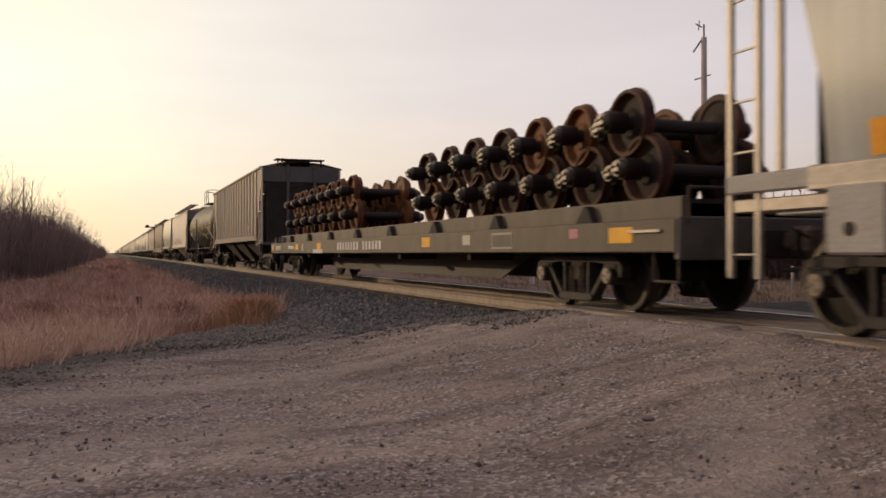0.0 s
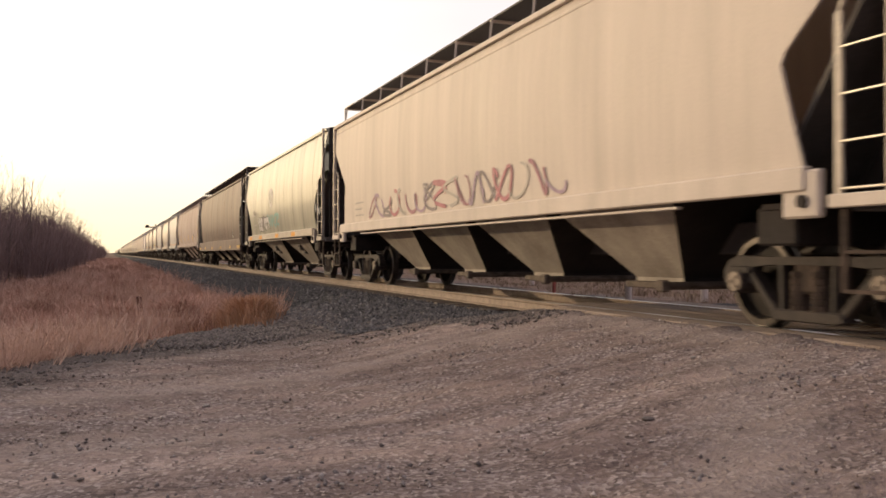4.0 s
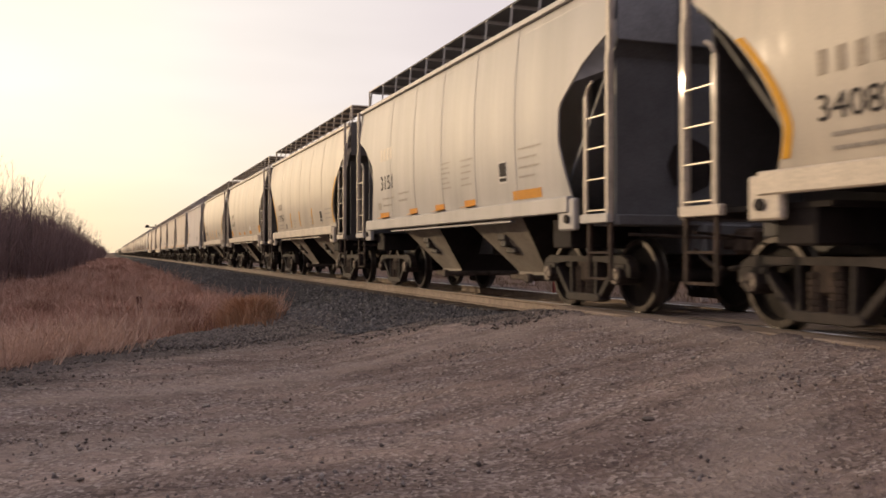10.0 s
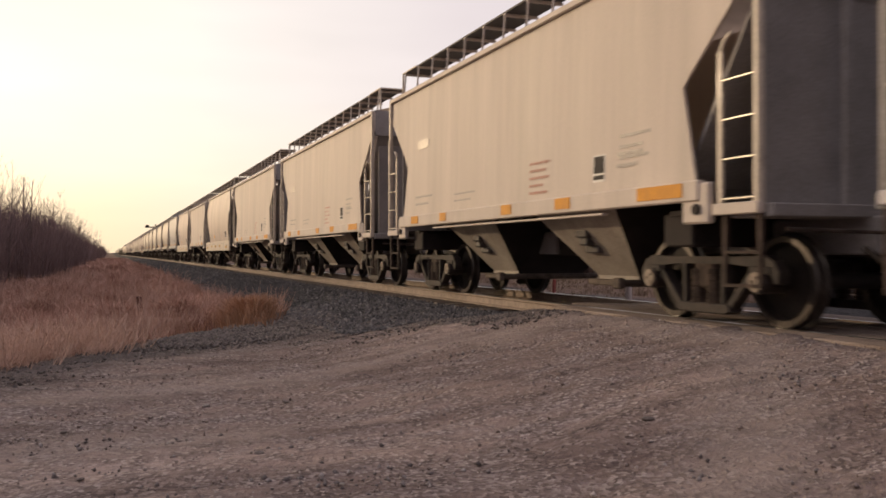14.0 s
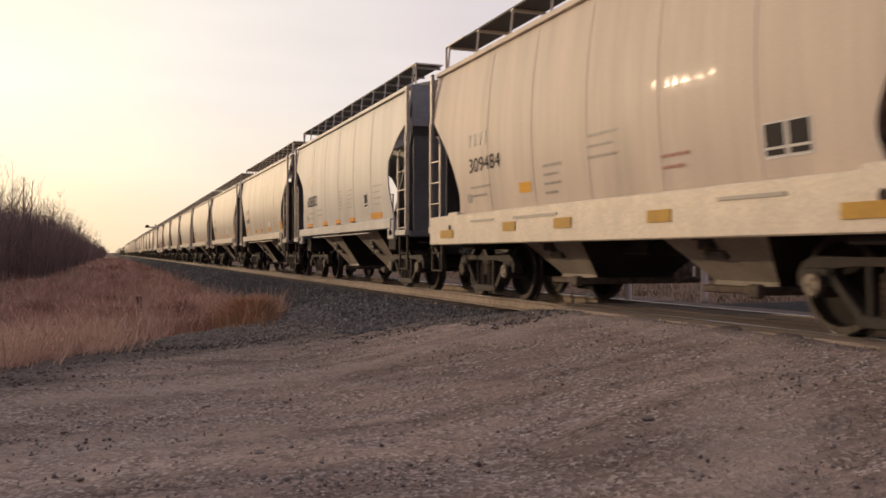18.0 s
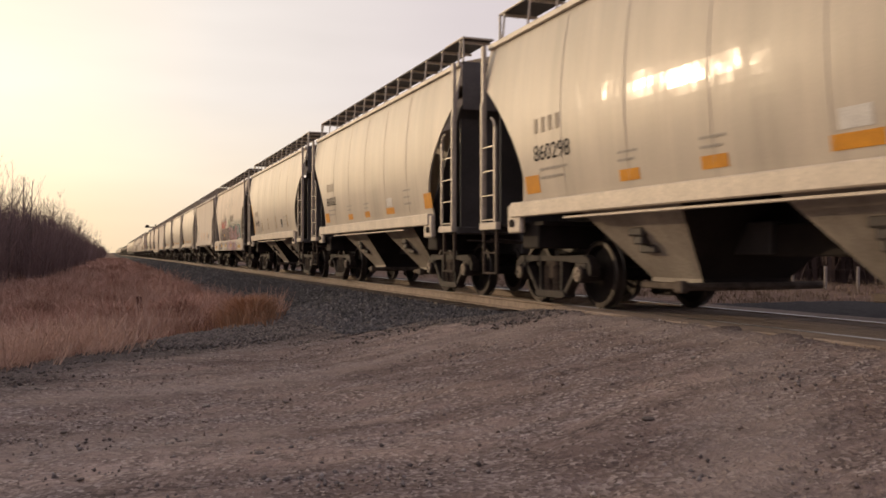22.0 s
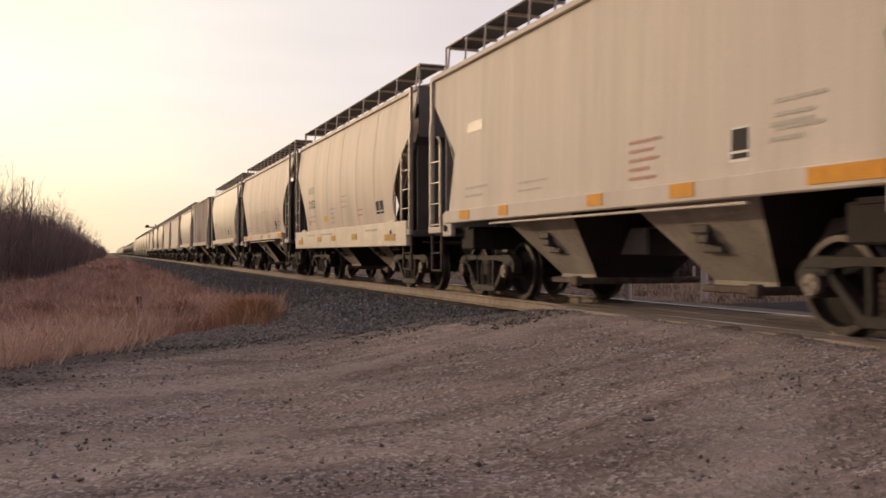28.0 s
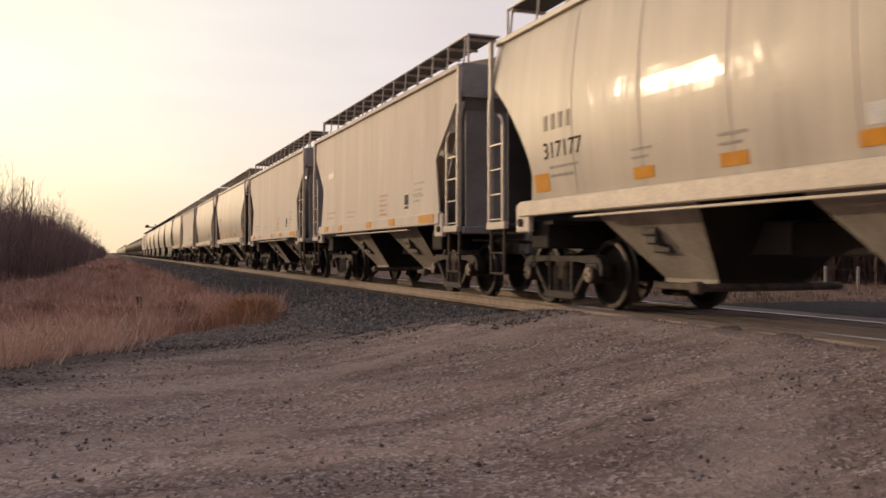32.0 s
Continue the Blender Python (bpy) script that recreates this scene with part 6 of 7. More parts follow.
        for z in (0.35, 0.75):
            bar(bm, (s * 1.0, -1.2, Z + R + z), (s * 1.0, 1.2, Z + R + z), 0.02)
        for y in (-1.2, 1.2):
            bar(bm, (s * 1.0, y, Z + R + 0.75), (s * 0.4, y, Z + R + 0.75), 0.02)
        part("guard_rail", bm, "black", car)
    for y in (7.0, 5.35, 2.95, 0.45, -1.9, -4.3, -6.7):
        plate(car, sh, y, 2.36, 0.11, 0.44, "yellow", "reflector", "yellow upright reflective strip")
    bm = bm_new(); box(bm, -1.375, -1.355, -0.135, 0.135, -0.135, 0.135)
    bmesh.ops.rotate(bm, cent=(0, 0, 0), matrix=Matrix.Rotation(radians(45), 3, "X"), verts=bm.verts)
    bmesh.ops.translate(bm, vec=(0, -6.4, 1.32), verts=bm.verts)
    pl = part("placard", bm, "red_placard", car, "red diamond placard with a white band")
    bm = bm_new(); box(bm, -1.381, -1.377, -6.49, -6.31, 1.27, 1.31); part("white_band", bm, "white_ink", pl)
    bm = bm_new(); bar(bm, (-1.35, -6.4, 1.06), (-1.35, -6.4, 1.3), 0.02); part("placard_post", bm, "tank", car)
    writing(car, sh, "191114", 6.2, 1.98, 0.24, "white_ink", 0.85)
    [plate(car, sh, 6.95 - 0.17 * q, 2.09, 0.10, 0.22, "white_ink", "owner_mark") for q in range(4)]
    bars(car, sh, 6.9, 1.86, 2, 1.5, 0.06, 0.12, "white_ink")
    bars(car, sh, 4.6, 2.1, 2, 1.3, 0.05, 0.10, "white_ink")
    bars(car, sh, 4.5, 1.82, 2, 0.8, 0.04, 0.09, "white_ink")
    bars(car, sh, 0.5, 2.05, 2, 0.9, 0.05, 0.10, "white_ink")
    bars(car, sh, -1.0, 2.0, 2, 0.9, 0.05, 0.10, "white_ink")
    plate(car, sh, -2.55, 1.80, 0.72, 0.34, paint_col("yellow_green_placard", (0.42, 0.45, 0.08)), "notice", "yellow-green notice board")
    plate(car, sh, -4.12, 1.80, 0.45, 0.34, "white_ink", "stencil_frame", lift=0.004)
    plate(car, sh, -4.12, 1.80, 0.35, 0.25, "tank", "stencil_panel", lift=0.009)
    for k in range(11):
        plate(car, sh, -5.62, 2.30 - 0.062 * k, 1.05 - 0.05 * (k % 3), 0.03, "white_ink", "print_line")
    bars(car, sh, -5.4, 1.45, 1, 0.6, 0.04, 0.1, "white_ink")
    bm = bm_new(); bmesh.ops.create_cone(bm, cap_ends=True, segments=12, radius1=0.2, radius2=0.14, depth=0.5, matrix=Matrix.Translation((0, 0, 0.9)))
    bar(bm, (-1.2, 1.6, 0.9), (1.2, 1.6, 0.9), 0.05); box(bm, -0.5, -0.1, 1.2, 2.6, 0.75, 1.05, 0.05); bar(bm, (-0.3, -4.5, 0.85), (-0.3, 4.5, 0.85), 0.04)
    part("outlet_valve", bm, "black", car)
    put(car, 60.1)


tank_car()


def flat_car():
    car = new("flat_car")
    tagged(car, "olive-grey railway flat car carrying stacked rusty wheelsets", "freight car", "cars of the freight train")
    H = 12.35
    sh = Shape(pitch=26.4, w=1.42, bulge=0.0, tuck=0.0)
    sh.zs = -9
    for s in (-1, 1):
        bm = bm_new(); box(bm, min(s * 1.34, s * 1.42), max(s * 1.34, s * 1.42), -H, H, 0.74, 1.10, 0.015)
        part("side_sill", bm, "flat", car)
        bm = bm_new(); box(bm, min(s * 1.22, s * 1.30), max(s * 1.22, s * 1.30), -H + 0.05, H - 1.4, 1.10, 1.34, 0.012)
        part("deck_riser", bm, "flat", car)
        # black wedges: triangular shadows on the riser, put in as shapes
        for k in range(9):
            y = -H + 1.9 + k * 2.75
            bm = bm_new(); prism(bm, [(y - 0.17, 1.10), (y + 0.24, 1.10), (y + 0.04, 1.31), (y - 0.03, 1.31)], min(s * 1.30, s * 1.40), max(s * 1.30, s * 1.40))
            part("gusset", bm, "black", car)
        bm = bm_new()
        o = [(-7.2, 0.74), (-6.0, 0.30), (6.0, 0.30), (7.2, 0.74)]
        prism(bm, o, s * 0.5 - 0.02, s * 0.5 + 0.02)
        part("center_girder", bm, "enddark", car)
        for y in (-6.4, -2.6, 2.6, 6.4):
            bm = bm_new(); box(bm, min(s * 0.3, s * 1.3), max(s * 0.3, s * 1.3), y - 0.08, y + 0.08, 0.62, 0.95, 0.01)
            part("cross_bearer", bm, "black", car)
    bm = bm_new(); box(bm, -1.34, 1.34, -H, H, 1.02, 1.08); box(bm, -1.22, 1.22, -H + 0.05, H - 1.4, 1.26, 1.31); box(bm, -0.4, 0.4, -H - 0.1, H + 0.1, 0.68, 1.0, 0.02)
    part("deck", bm, "black", car)
    for e in (-1, 1):
        bm = bm_new(); box(bm, -1.40, 1.40, e * H - 0.05, e * H + 0.05, 0.66, 1.12, 0.015)
        part("end_beam", bm, "enddark", car)
        bm = bm_new(); box(bm, -0.11, 0.11, min(e * H, e * 12.9), max(e * H, e * 12.6), 0.78, 0.96, 0.03); box(bm, -0.2, 0.16, min(e * 12.58, e * 12.85), max(e * 12.58, e * 12.85), 0.72, 1.02, 0.05)
        part("coupler", bm, "steel", car)
        bm = bm_new()
        for x in (-1.3, -0.75):
            bar(bm, (x, e * (H + 0.06), 1.05), (x, e * (H + 0.06), 1.42 if e < 0 else 1.3), 0.018)
        bar(bm, (-1.3, e * (H + 0.06), 1.42 if e < 0 else 1.3), (-0.75, e * (H + 0.06), 1.42 if e < 0 else 1.3), 0.018)
        part("grab_iron", bm, "steel", car)
        for s in (-1, 1):
            bm = bm_new()
            for y in (H - 0.05, H - 0.5):
                bar(bm, (s * 1.34, e * y, 0.42), (s * 1.34, e * y, 0.8), 0.016)
            bar(bm, (s * 1.34, e * (H - 0.05), 0.43), (s * 1.34, e * (H - 0.5), 0.43), 0.016)
            part("step", bm, "steel", car)
            bm = bm_new(); box(bm, s * 1.44 - 0.015, s * 1.44 + 0.015, e * (H - 0.55) - 0.3, e * (H - 0.55) + 0.3, 0.96, 0.99)
            part("grab_bar", bm, "hook", car)
        truck(car, e * 9.6)
    for y, w in ((-11.3, 0.5), (-4.6, 0.45), (4.45, 0.5), (7.6, 0.4), (12.0, 0.35)):
        plate(car, sh, y, 0.94, w, 0.18, "yellow", "reflector", "yellow reflective strip")
    for k in range(15):
        if k != 8:
            plate(car, sh, 2.2 - 0.27 * k, 0.92, 0.15, 0.19, "white_spray", "owner_mark")
    plate(car, sh, 6.7, 0.92, 0.25, 0.2, "fade", "owner_mark")
    plate(car, sh, 4.6, 0.80, 1.2, 0.11, "white_spray", "white_patch")
    bars(car, sh, 9.0, 0.93, 1, 1.0, 0.17, 0.1, "white_ink")
    plate(car, sh, 10.9, 0.92, 1.0, 0.15, "fade", "print_line")
    plate(car, sh, -8.0, 0.92, 0.75, 0.24, "faint", "stencil_frame")
    plate(car, sh, -8.0, 0.92, 0.69, 0.18, "flat", "stencil_panel", lift=0.009)
    plate(car, sh, -6.6, 0.95, 0.35, 0.16, "fade", "print_line")
    plate(car, sh, -10.2, 0.98, 0.22, 0.12, "pink_spray", "notice")
    plate(car, sh, 10.5, 1.22, 0.8, 0.16, "fade", "print_line", lift=-0.11)
    put(car, 20.1)
    # the load: wheelsets in two stacks, a second tier nested on the first
    R = 0.42
    prof = [(0.68, 0.09), (0.70, 0.16), (0.665, 0.20), (0.655, R * 0.80), (0.745, R * 0.87), (0.755, R * 0.91), (0.755, R * 0.985), (0.745, R), (0.66, R + 0.004), (0.65, R + 0.028), (0.62, R + 0.028), (0.615, R * 0.88), (0.635, R * 0.8),
            (0.625, 0.2), (0.59, 0.14), (0.59, 0.09)]
    vs, fs, wx = lathe(prof, 32, mi=[1, 1, 1, 0, 0, 0, 0, 0, 0, 0, 0, 1, 1, 1, 1])
    wm = {c: (mesh_of("wheel", vs, fs, c, pl, mi=wx), mesh_of("wheel", [(-x, y, z) for x, y, z in vs], [q[::-1] for q in fs], c, pl, mi=wx)) for c, pl in (("rust", "rust"), ("rustdark", "oil"))}
    vs, fs, _ = lathe([(-0.8, 0.0), (-0.8, 0.085), (0.8, 0.085), (0.8, 0.0)], 14)
    axle = mesh_of("axle", vs, fs, "black")
    vs, fs, _ = lathe([(0.76, 0.10), (0.78, 0.135), (1.03, 0.14), (1.04, 0.11), (1.10, 0.105), (1.11, 0.08), (1.135, 0.075), (1.135, 0.0)], 18, mi=[0, 0, 0, 1, 1, 1, 1])
    ix = [0, 0, 0, 1, 1, 1, 1] * 18
    bear = (mesh_of("bearing", vs, fs, "tank", "cap", mi=ix), mesh_of("bearing", [(-x, y, z) for x, y, z in vs], [q[::-1] for q in fs], "tank", "cap", mi=ix))
    bm = bm_new()
    for q in range(3):
        a = 2.1 * q + 0.4
        disc(bm, -1.16, -1.13, 0.022, seg=7, y=0.052 * math.cos(a), z=0.052 * math.sin(a))
    disc(bm, -1.112, -1.105, 0.10, seg=14)
    bolts = part("cap_bolts", bm, "bright_cap", None)
    bolt_me = bolts.data
    bpy.data.objects.remove(bolts)
    rng = random.Random(11)
    for first, n, colour in ((9.2, 14, "rustdark"), (22.7, 14, "rust")):
        for tier in (0, 1):
            for i in range(n - tier):
                s_ = first + 0.63 * i + 0.315 * tier
                c = colour if rng.random() < 0.85 else ("rust" if colour == "rustdark" else "rustdark")
                w = new("stacked_wheelset")
                tagged(w, "rusty spare railway wheelset with black bearings, stacked on a flat car", "wheelset", "wheelsets loaded on the flat car")
                for j in (0, 1):
                    obj("wheel", wm[c][j], w); obj("bearing", bear[j], w)
                obj("axle", axle, w)
                obj("cap_bolts", bolt_me, w)
                off = 0.14 * (-1) ** (i + 1)
                LOAD.append((w, s_, 1.30 + R + 0.028 + (0.60 if first < 15 else 0.65) * tier, off + rng.uniform(-0.02, 0.02), rng.uniform(-1.5, 1.5)))


LOAD = []
flat_car()


# ---------------------------------------------------------------- far cars, which stay more than eighty metres away
def far_car(kind):
    car = new("hopper_car" if kind != "tank" else "tank_car")
    lab = {"cream": "cream covered hopper car far down the train", "tan": "dull tan covered hopper car far down the train", "tank": "black tank car far down the train"}[kind]
    tagged(car, lab, "freight car", "cars of the freight train")
    if kind == "tank":
        vs, fs, _ = lathe([(-5.7, 0), (-5.5, 1.0), (-5.0, 1.45), (5.0, 1.45), (5.5, 1.0), (5.7, 0)], 20)
        obj("tank_shell", mesh_of("tank_shell", [(z, x, y + 2.55) for x, y, z in vs], fs, "tank"), car)
        bm = bm_new(); box(bm, -0.4, 0.4, -0.6, 0.6, 3.9, 4.4, 0.05); part("manway", bm, "black", car)
    else:
        sh = ROUND if kind == "cream" else ANGLE
        for s in (-1, 1):
            vs, fs = side_sheet(sh, s)
            obj("side_sheet", mesh_of("side_sheet", vs, fs, kind), car)
            bm = bm_new(); box(bm, min(s * 0.72, s * 1.26), max(s * 0.72, s * 1.26), -sh.half, sh.half, 4.38, 4.43); part("running_board", bm, "grate", car)
        bm = bm_new(); prism(bm, [(-5.5, 3.2), (-5.5, 4.0), (5.5, 4.0), (5.5, 3.2), (3.6, 1.2), (2.0, 0.4), (0.9, 0.4), (0, 1.2), (-0.9, 0.4), (-2.0, 0.4), (-3.6, 1.2)], -1.3, 1.3); part("inner_body", bm, "endgrey", car)
    bm = bm_new(); box(bm, -0.6, 0.6, -6.1, 6.1, 0.7, 1.2); part("underframe", bm, "black", car)
    for e in (-1, 1):
        bm = bm_new(); box(bm, -1.1, 1.1, e * 4.15 - 1.1, e * 4.15 + 1.1, 0.35, 0.7, 0.05)
        for w in (-1, 1):
            disc(bm, -0.8, 0.8, 0.45, seg=14, y=e * 4.15 + w * 0.889, z=0.457)
        part("truck", bm, "black", car)
    return car


def far_train():
    s, rng, kinds = TRAIN_END, random.Random(2), {}
    while s < 1500:
        kind = "tank" if 690 < s < 900 else rng.choice(("cream", "cream", "tan"))
        if kind not in kinds:
            kinds[kind] = car = far_car(kind)
        else:
            car = copy_thing(kinds[kind], pose(0, 0, 0))
        put(car, s + 6.21, False)
        s += 12.42


far_train()


# ---------------------------------------------------------------- woods, grass and stones
def island_mat(name, cols, rough=0.9):
    m = bpy.data.materials.new(name)
    m.use_nodes = True
    nt = m.node_tree
    b = nt.nodes["Principled BSDF"]
    g, r = nt.nodes.new("ShaderNodeNewGeometry"), nt.nodes.new("ShaderNodeValToRGB")
    e = r.color_ramp.elements
    e[0].color, e[1].color = (*cols[0], 1), (*cols[-1], 1)
    for i, c in enumerate(cols[1:-1]):
        x = e.new((i + 1) / (len(cols) - 1)); x.color = (*c, 1)
    nt.links.new(g.outputs["Random Per Island"], r.inputs["Fac"])
    nt.links.new(r.outputs["Color"], b.inputs["Base Color"])
    b.inputs["Roughness"].default_value = rough
    b.inputs["Specular IOR Level"].default_value = 0.15
    return m


def stuff(name, V, F, material, label, category):
    me = bpy.data.meshes.new(name)
    V, F = np.asarray(V, np.float32), np.asarray(F, np.int32)
    me.vertices.add(len(V)); me.vertices.foreach_set("co", V.ravel())
    k = F.shape[1]
    me.loops.add(F.size); me.loops.foreach_set("vertex_index", F.ravel())
    me.polygons.add(len(F)); me.polygons.foreach_set("loop_start", np.arange(0, F.size, k, dtype=np.int32))
    me.update(calc_edges=True)
    me.materials.append(material)
    return tagged(obj(name, me), label, category, kind="stuff")


def ribbons(P, Q, w0, w1, rng):
    """Slim three-sided twigs from P to Q: two crossed faces each would waste triangles, so one tapered prism side pair."""
    n = len(P)
    d = Q - P
    side = np.cross(d, rng.normal(size=(n, 3)))
    side /= np.linalg.norm(side, axis=1, keepdims=True) + 1e-9
    w0, w1 = np.broadcast_to(w0, n)[:, None], np.broadcast_to(w1, n)[:, None]
    V = np.stack([P - side * w0, P + side * w0, Q + side * w1, Q - side * w1], 1).reshape(-1, 3)
    return V, np.arange(4 * n).reshape(-1, 4)


def shrubs(base, height, stems, twigs, rng, wide=0.012, spread=0.34):
    """Bare bushes: bent stems that fork into many fine twigs. base: n x 3."""
    Vs, Fs, off = [], [], 0

    def add(P, Q, a, b):
        nonlocal off
        V, F = ribbons(P, Q, a, b, rng)
        Vs.append(V); Fs.append(F + off); off += len(V)

    n = len(base)
    b0 = np.repeat(base, stems, 0); h = np.repeat(height, stems)
    m = len(b0)
    ang = rng.uniform(0, 2 * np.pi, m)
    lean = rng.uniform(0.02, spread, m)
    dirs = np.stack([np.cos(ang) * lean, np.sin(ang) * lean, np.ones(m)], 1)
    foot = b0 + np.stack([np.cos(ang), np.sin(ang), np.zeros(m)], 1) * rng.uniform(0, 0.5, (m, 1))
    hs = h * rng.uniform(0.62, 1.0, m)
    mid = foot + dirs * (hs * 0.5)[:, None]
    top = mid + (dirs + rng.normal(0, 0.10, (m, 3))) * (hs * 0.5)[:, None]
    add(foot, mid, wide * 2.2, wide * 1.5); add(mid, top, wide * 1.5, wide * 0.4)
    k = twigs
    f = rng.uniform(0.12, 0.98, (m, k))
    p = np.where(f[..., None] < 0.5, foot[:, None] + (mid - foot)[:, None] * (2 * f[..., None]), mid[:, None] + (top - mid)[:, None] * (2 * f[..., None] - 1)).reshape(-1, 3)
    ln = (hs[:, None] * rng.uniform(0.12, 0.28, (m, k)) * (1.15 - 0.85 * f)).reshape(-1, 1)
    a = rng.uniform(0, 2 * np.pi, m * k)
    q = p + ln * np.stack([np.cos(a) * 0.62, np.sin(a) * 0.62, rng.uniform(0.5, 1.1, m * k)], 1)
    add(p, q, wide * 0.8, wide * 0.3)
    f2 = rng.uniform(0.3, 0.9, len(p))[:, None]
    p2 = p + (q - p) * f2
    a = rng.uniform(0, 2 * np.pi, len(p))
    q2 = p2 + 0.6 * ln * np.stack([np.cos(a) * 0.6, np.sin(a) * 0.6, rng.uniform(0.4, 1.0, len(p))], 1)
    add(p2, q2, wide * 0.6, wide * 0.25)
    return np.concatenate(Vs), np.concatenate(Fs)


# bark lightened and purpled: the haze towards the sun is in its colour
BARK = island_mat("bare_twig_bark", [(0.13, 0.090, 0.088), (0.19, 0.132, 0.128), (0.255, 0.18, 0.172), (0.16, 0.113, 0.11)])


def woods():
    rng = np.random.default_rng(21)

    def scatter(n, x0, x1, y0, y1, edge):
        x, y = rng.uniform(x0, x1, n), rng.uniform(y0, y1, n)
        keep = x < edge + 0.9 * np.sin(y * 0.13) + 0.5 * np.sin(y * 0.41)
        x, y = x[keep], y[keep]
        return np.stack([x, y, ground_z(x, y) - 0.05], 1)

    def height(b, h):
        rise = smooth(-3.0, -10.0, b[:, 0])
        return h * (0.84 + 0.24 * rise) * (0.88 + 0.12 * np.sin(b[:, 1] * 0.21 + b[:, 0] * 0.3)) * rng.uniform(0.84, 1.04, len(b))

    for (n, x0, x1, y0, y1, e, h, st, tw, wd) in ((1100, -14, -2.9, 31, 110, -3.5, 6.3, 9, 15, 0.008), (420, -26, -13, 36, 110, -12, 6.6, 5, 8, 0.014),
                                                 (800, -22, -2.6, 110, 260, -3.2, 7.0, 6, 9, 0.02), (420, -30, -2, 260, 900, -3.0, 7.4, 5, 6, 0.06),
                                                 (420, -24, -5.0, 2, 34, -5.6, 6.0, 5, 6, 0.022), (160, -40, -12, -60, 2, -12, 6.0, 4, 5, 0.03)):
        b = scatter(n, x0, x1, y0, y1, e)
        V, F = shrubs(b, height(b, h), st, tw, rng, wd)
        stuff("bare_woods", V, F, BARK, "dense leafless brush and small trees beside the railway", "woods")
    # the far side of the line
    dim = island_mat("dark_far_bark", [(0.040, 0.027, 0.025), (0.065, 0.045, 0.041), (0.088, 0.062, 0.057), (0.05, 0.035, 0.032)])
    x, y = 34 + 50 * rng.uniform(0, 1, 1100) ** 1.6, rng.uniform(12, 120, 1100)
    b = np.stack([x, y, ground_z(x, y)], 1)
    V, F = shrubs(b, rng.uniform(3.4, 6.0, 1100), 6, 7, rng, 0.045)
    stuff("bare_woods", V, F, dim, "leafless brown woods beyond the railway", "woods")
    x, y = 25 + 14 * rng.uniform(0, 1, 420), rng.uniform(36, 120, 420)
    b = np.stack([x, y, ground_z(x, y)], 1)
    V, F = shrubs(b, rng.uniform(1.4, 2.8, 420), 8, 8, rng, 0.03)
    stuff("bare_woods", V, F, dim, "low dark brush in front of the far woods", "woods")
    # low brush at the end of the line and along the horizon
    x, y = rng.uniform(-60, 400, 700), rng.uniform(260, 900, 700)
    k = np.abs(x - TRACK) > 14
    x, y = x[k], y[k]
    b = np.stack([x, y, ground_z(x, y)], 1)
    V, F = shrubs(b, rng.uniform(4, 8, len(b)), 4, 6, rng, 0.08)
    stuff("bare_woods", V, F, BARK, "far leafless woods along the horizon", "woods")


woods()


def saplings():
    """Slim pale trunks that stand out in front of the brush."""
    rng = random.Random(8)
    pale = mat("pale_sapling_bark", (0.13, 0.10, 0.085), (0.08, 0.06, 0.05), 0.9, 0, 3, 30, 0.3)
    for (x, y, h) in ((-4.2, 52, 5.6), (-3.9, 60, 5.0), (-4.6, 47, 4.8), (-4.0, 73, 5.8), (-4.0, 92, 5.4), (-4.7, 56, 6.0), (-3.8, 120, 5.9)):
        z = float(ground_z(x, y))
        t = new("sapling")
        t.matrix_basis = pose(x, y, z - 0.05, rng.uniform(-3, 3), rng.uniform(-3, 3), 0)
        tagged(t, "slim leafless sapling at the edge of the brush", "tree", "saplings along the brush")
        bm = bm_new()
        bmesh.ops.create_cone(bm, cap_ends=True, segments=7, radius1=0.06, radius2=0.012, depth=h, matrix=Matrix.Translation((0, 0, h / 2)))
        for k in range(16):
            zz = h * rng.uniform(0.3, 0.95); a = rng.uniform(0, 6.28); l = (h - zz) * 0.35 + 0.25
            bar(bm, (0, 0, zz), (math.cos(a) * l * 0.6, math.sin(a) * l * 0.6, zz + l), 0.010, 4)
        part("trunk", bm, pale, t)
        r2 = np.random.default_rng(rng.randrange(999))
        P = np.stack([r2.normal(0, 0.35, 90), r2.normal(0, 0.35, 90), r2.uniform(h * 0.4, h * 0.97, 90)], 1)
        Q = P + np.stack([r2.normal(0, 0.2, 90), r2.normal(0, 0.2, 90), r2.uniform(0.2, 0.6, 90)], 1)
        V, F = ribbons(P, Q, 0.007, 0.003, r2)
        me = mesh_of("crown", V, F, BARK)
        obj("crown", me, t)


saplings()


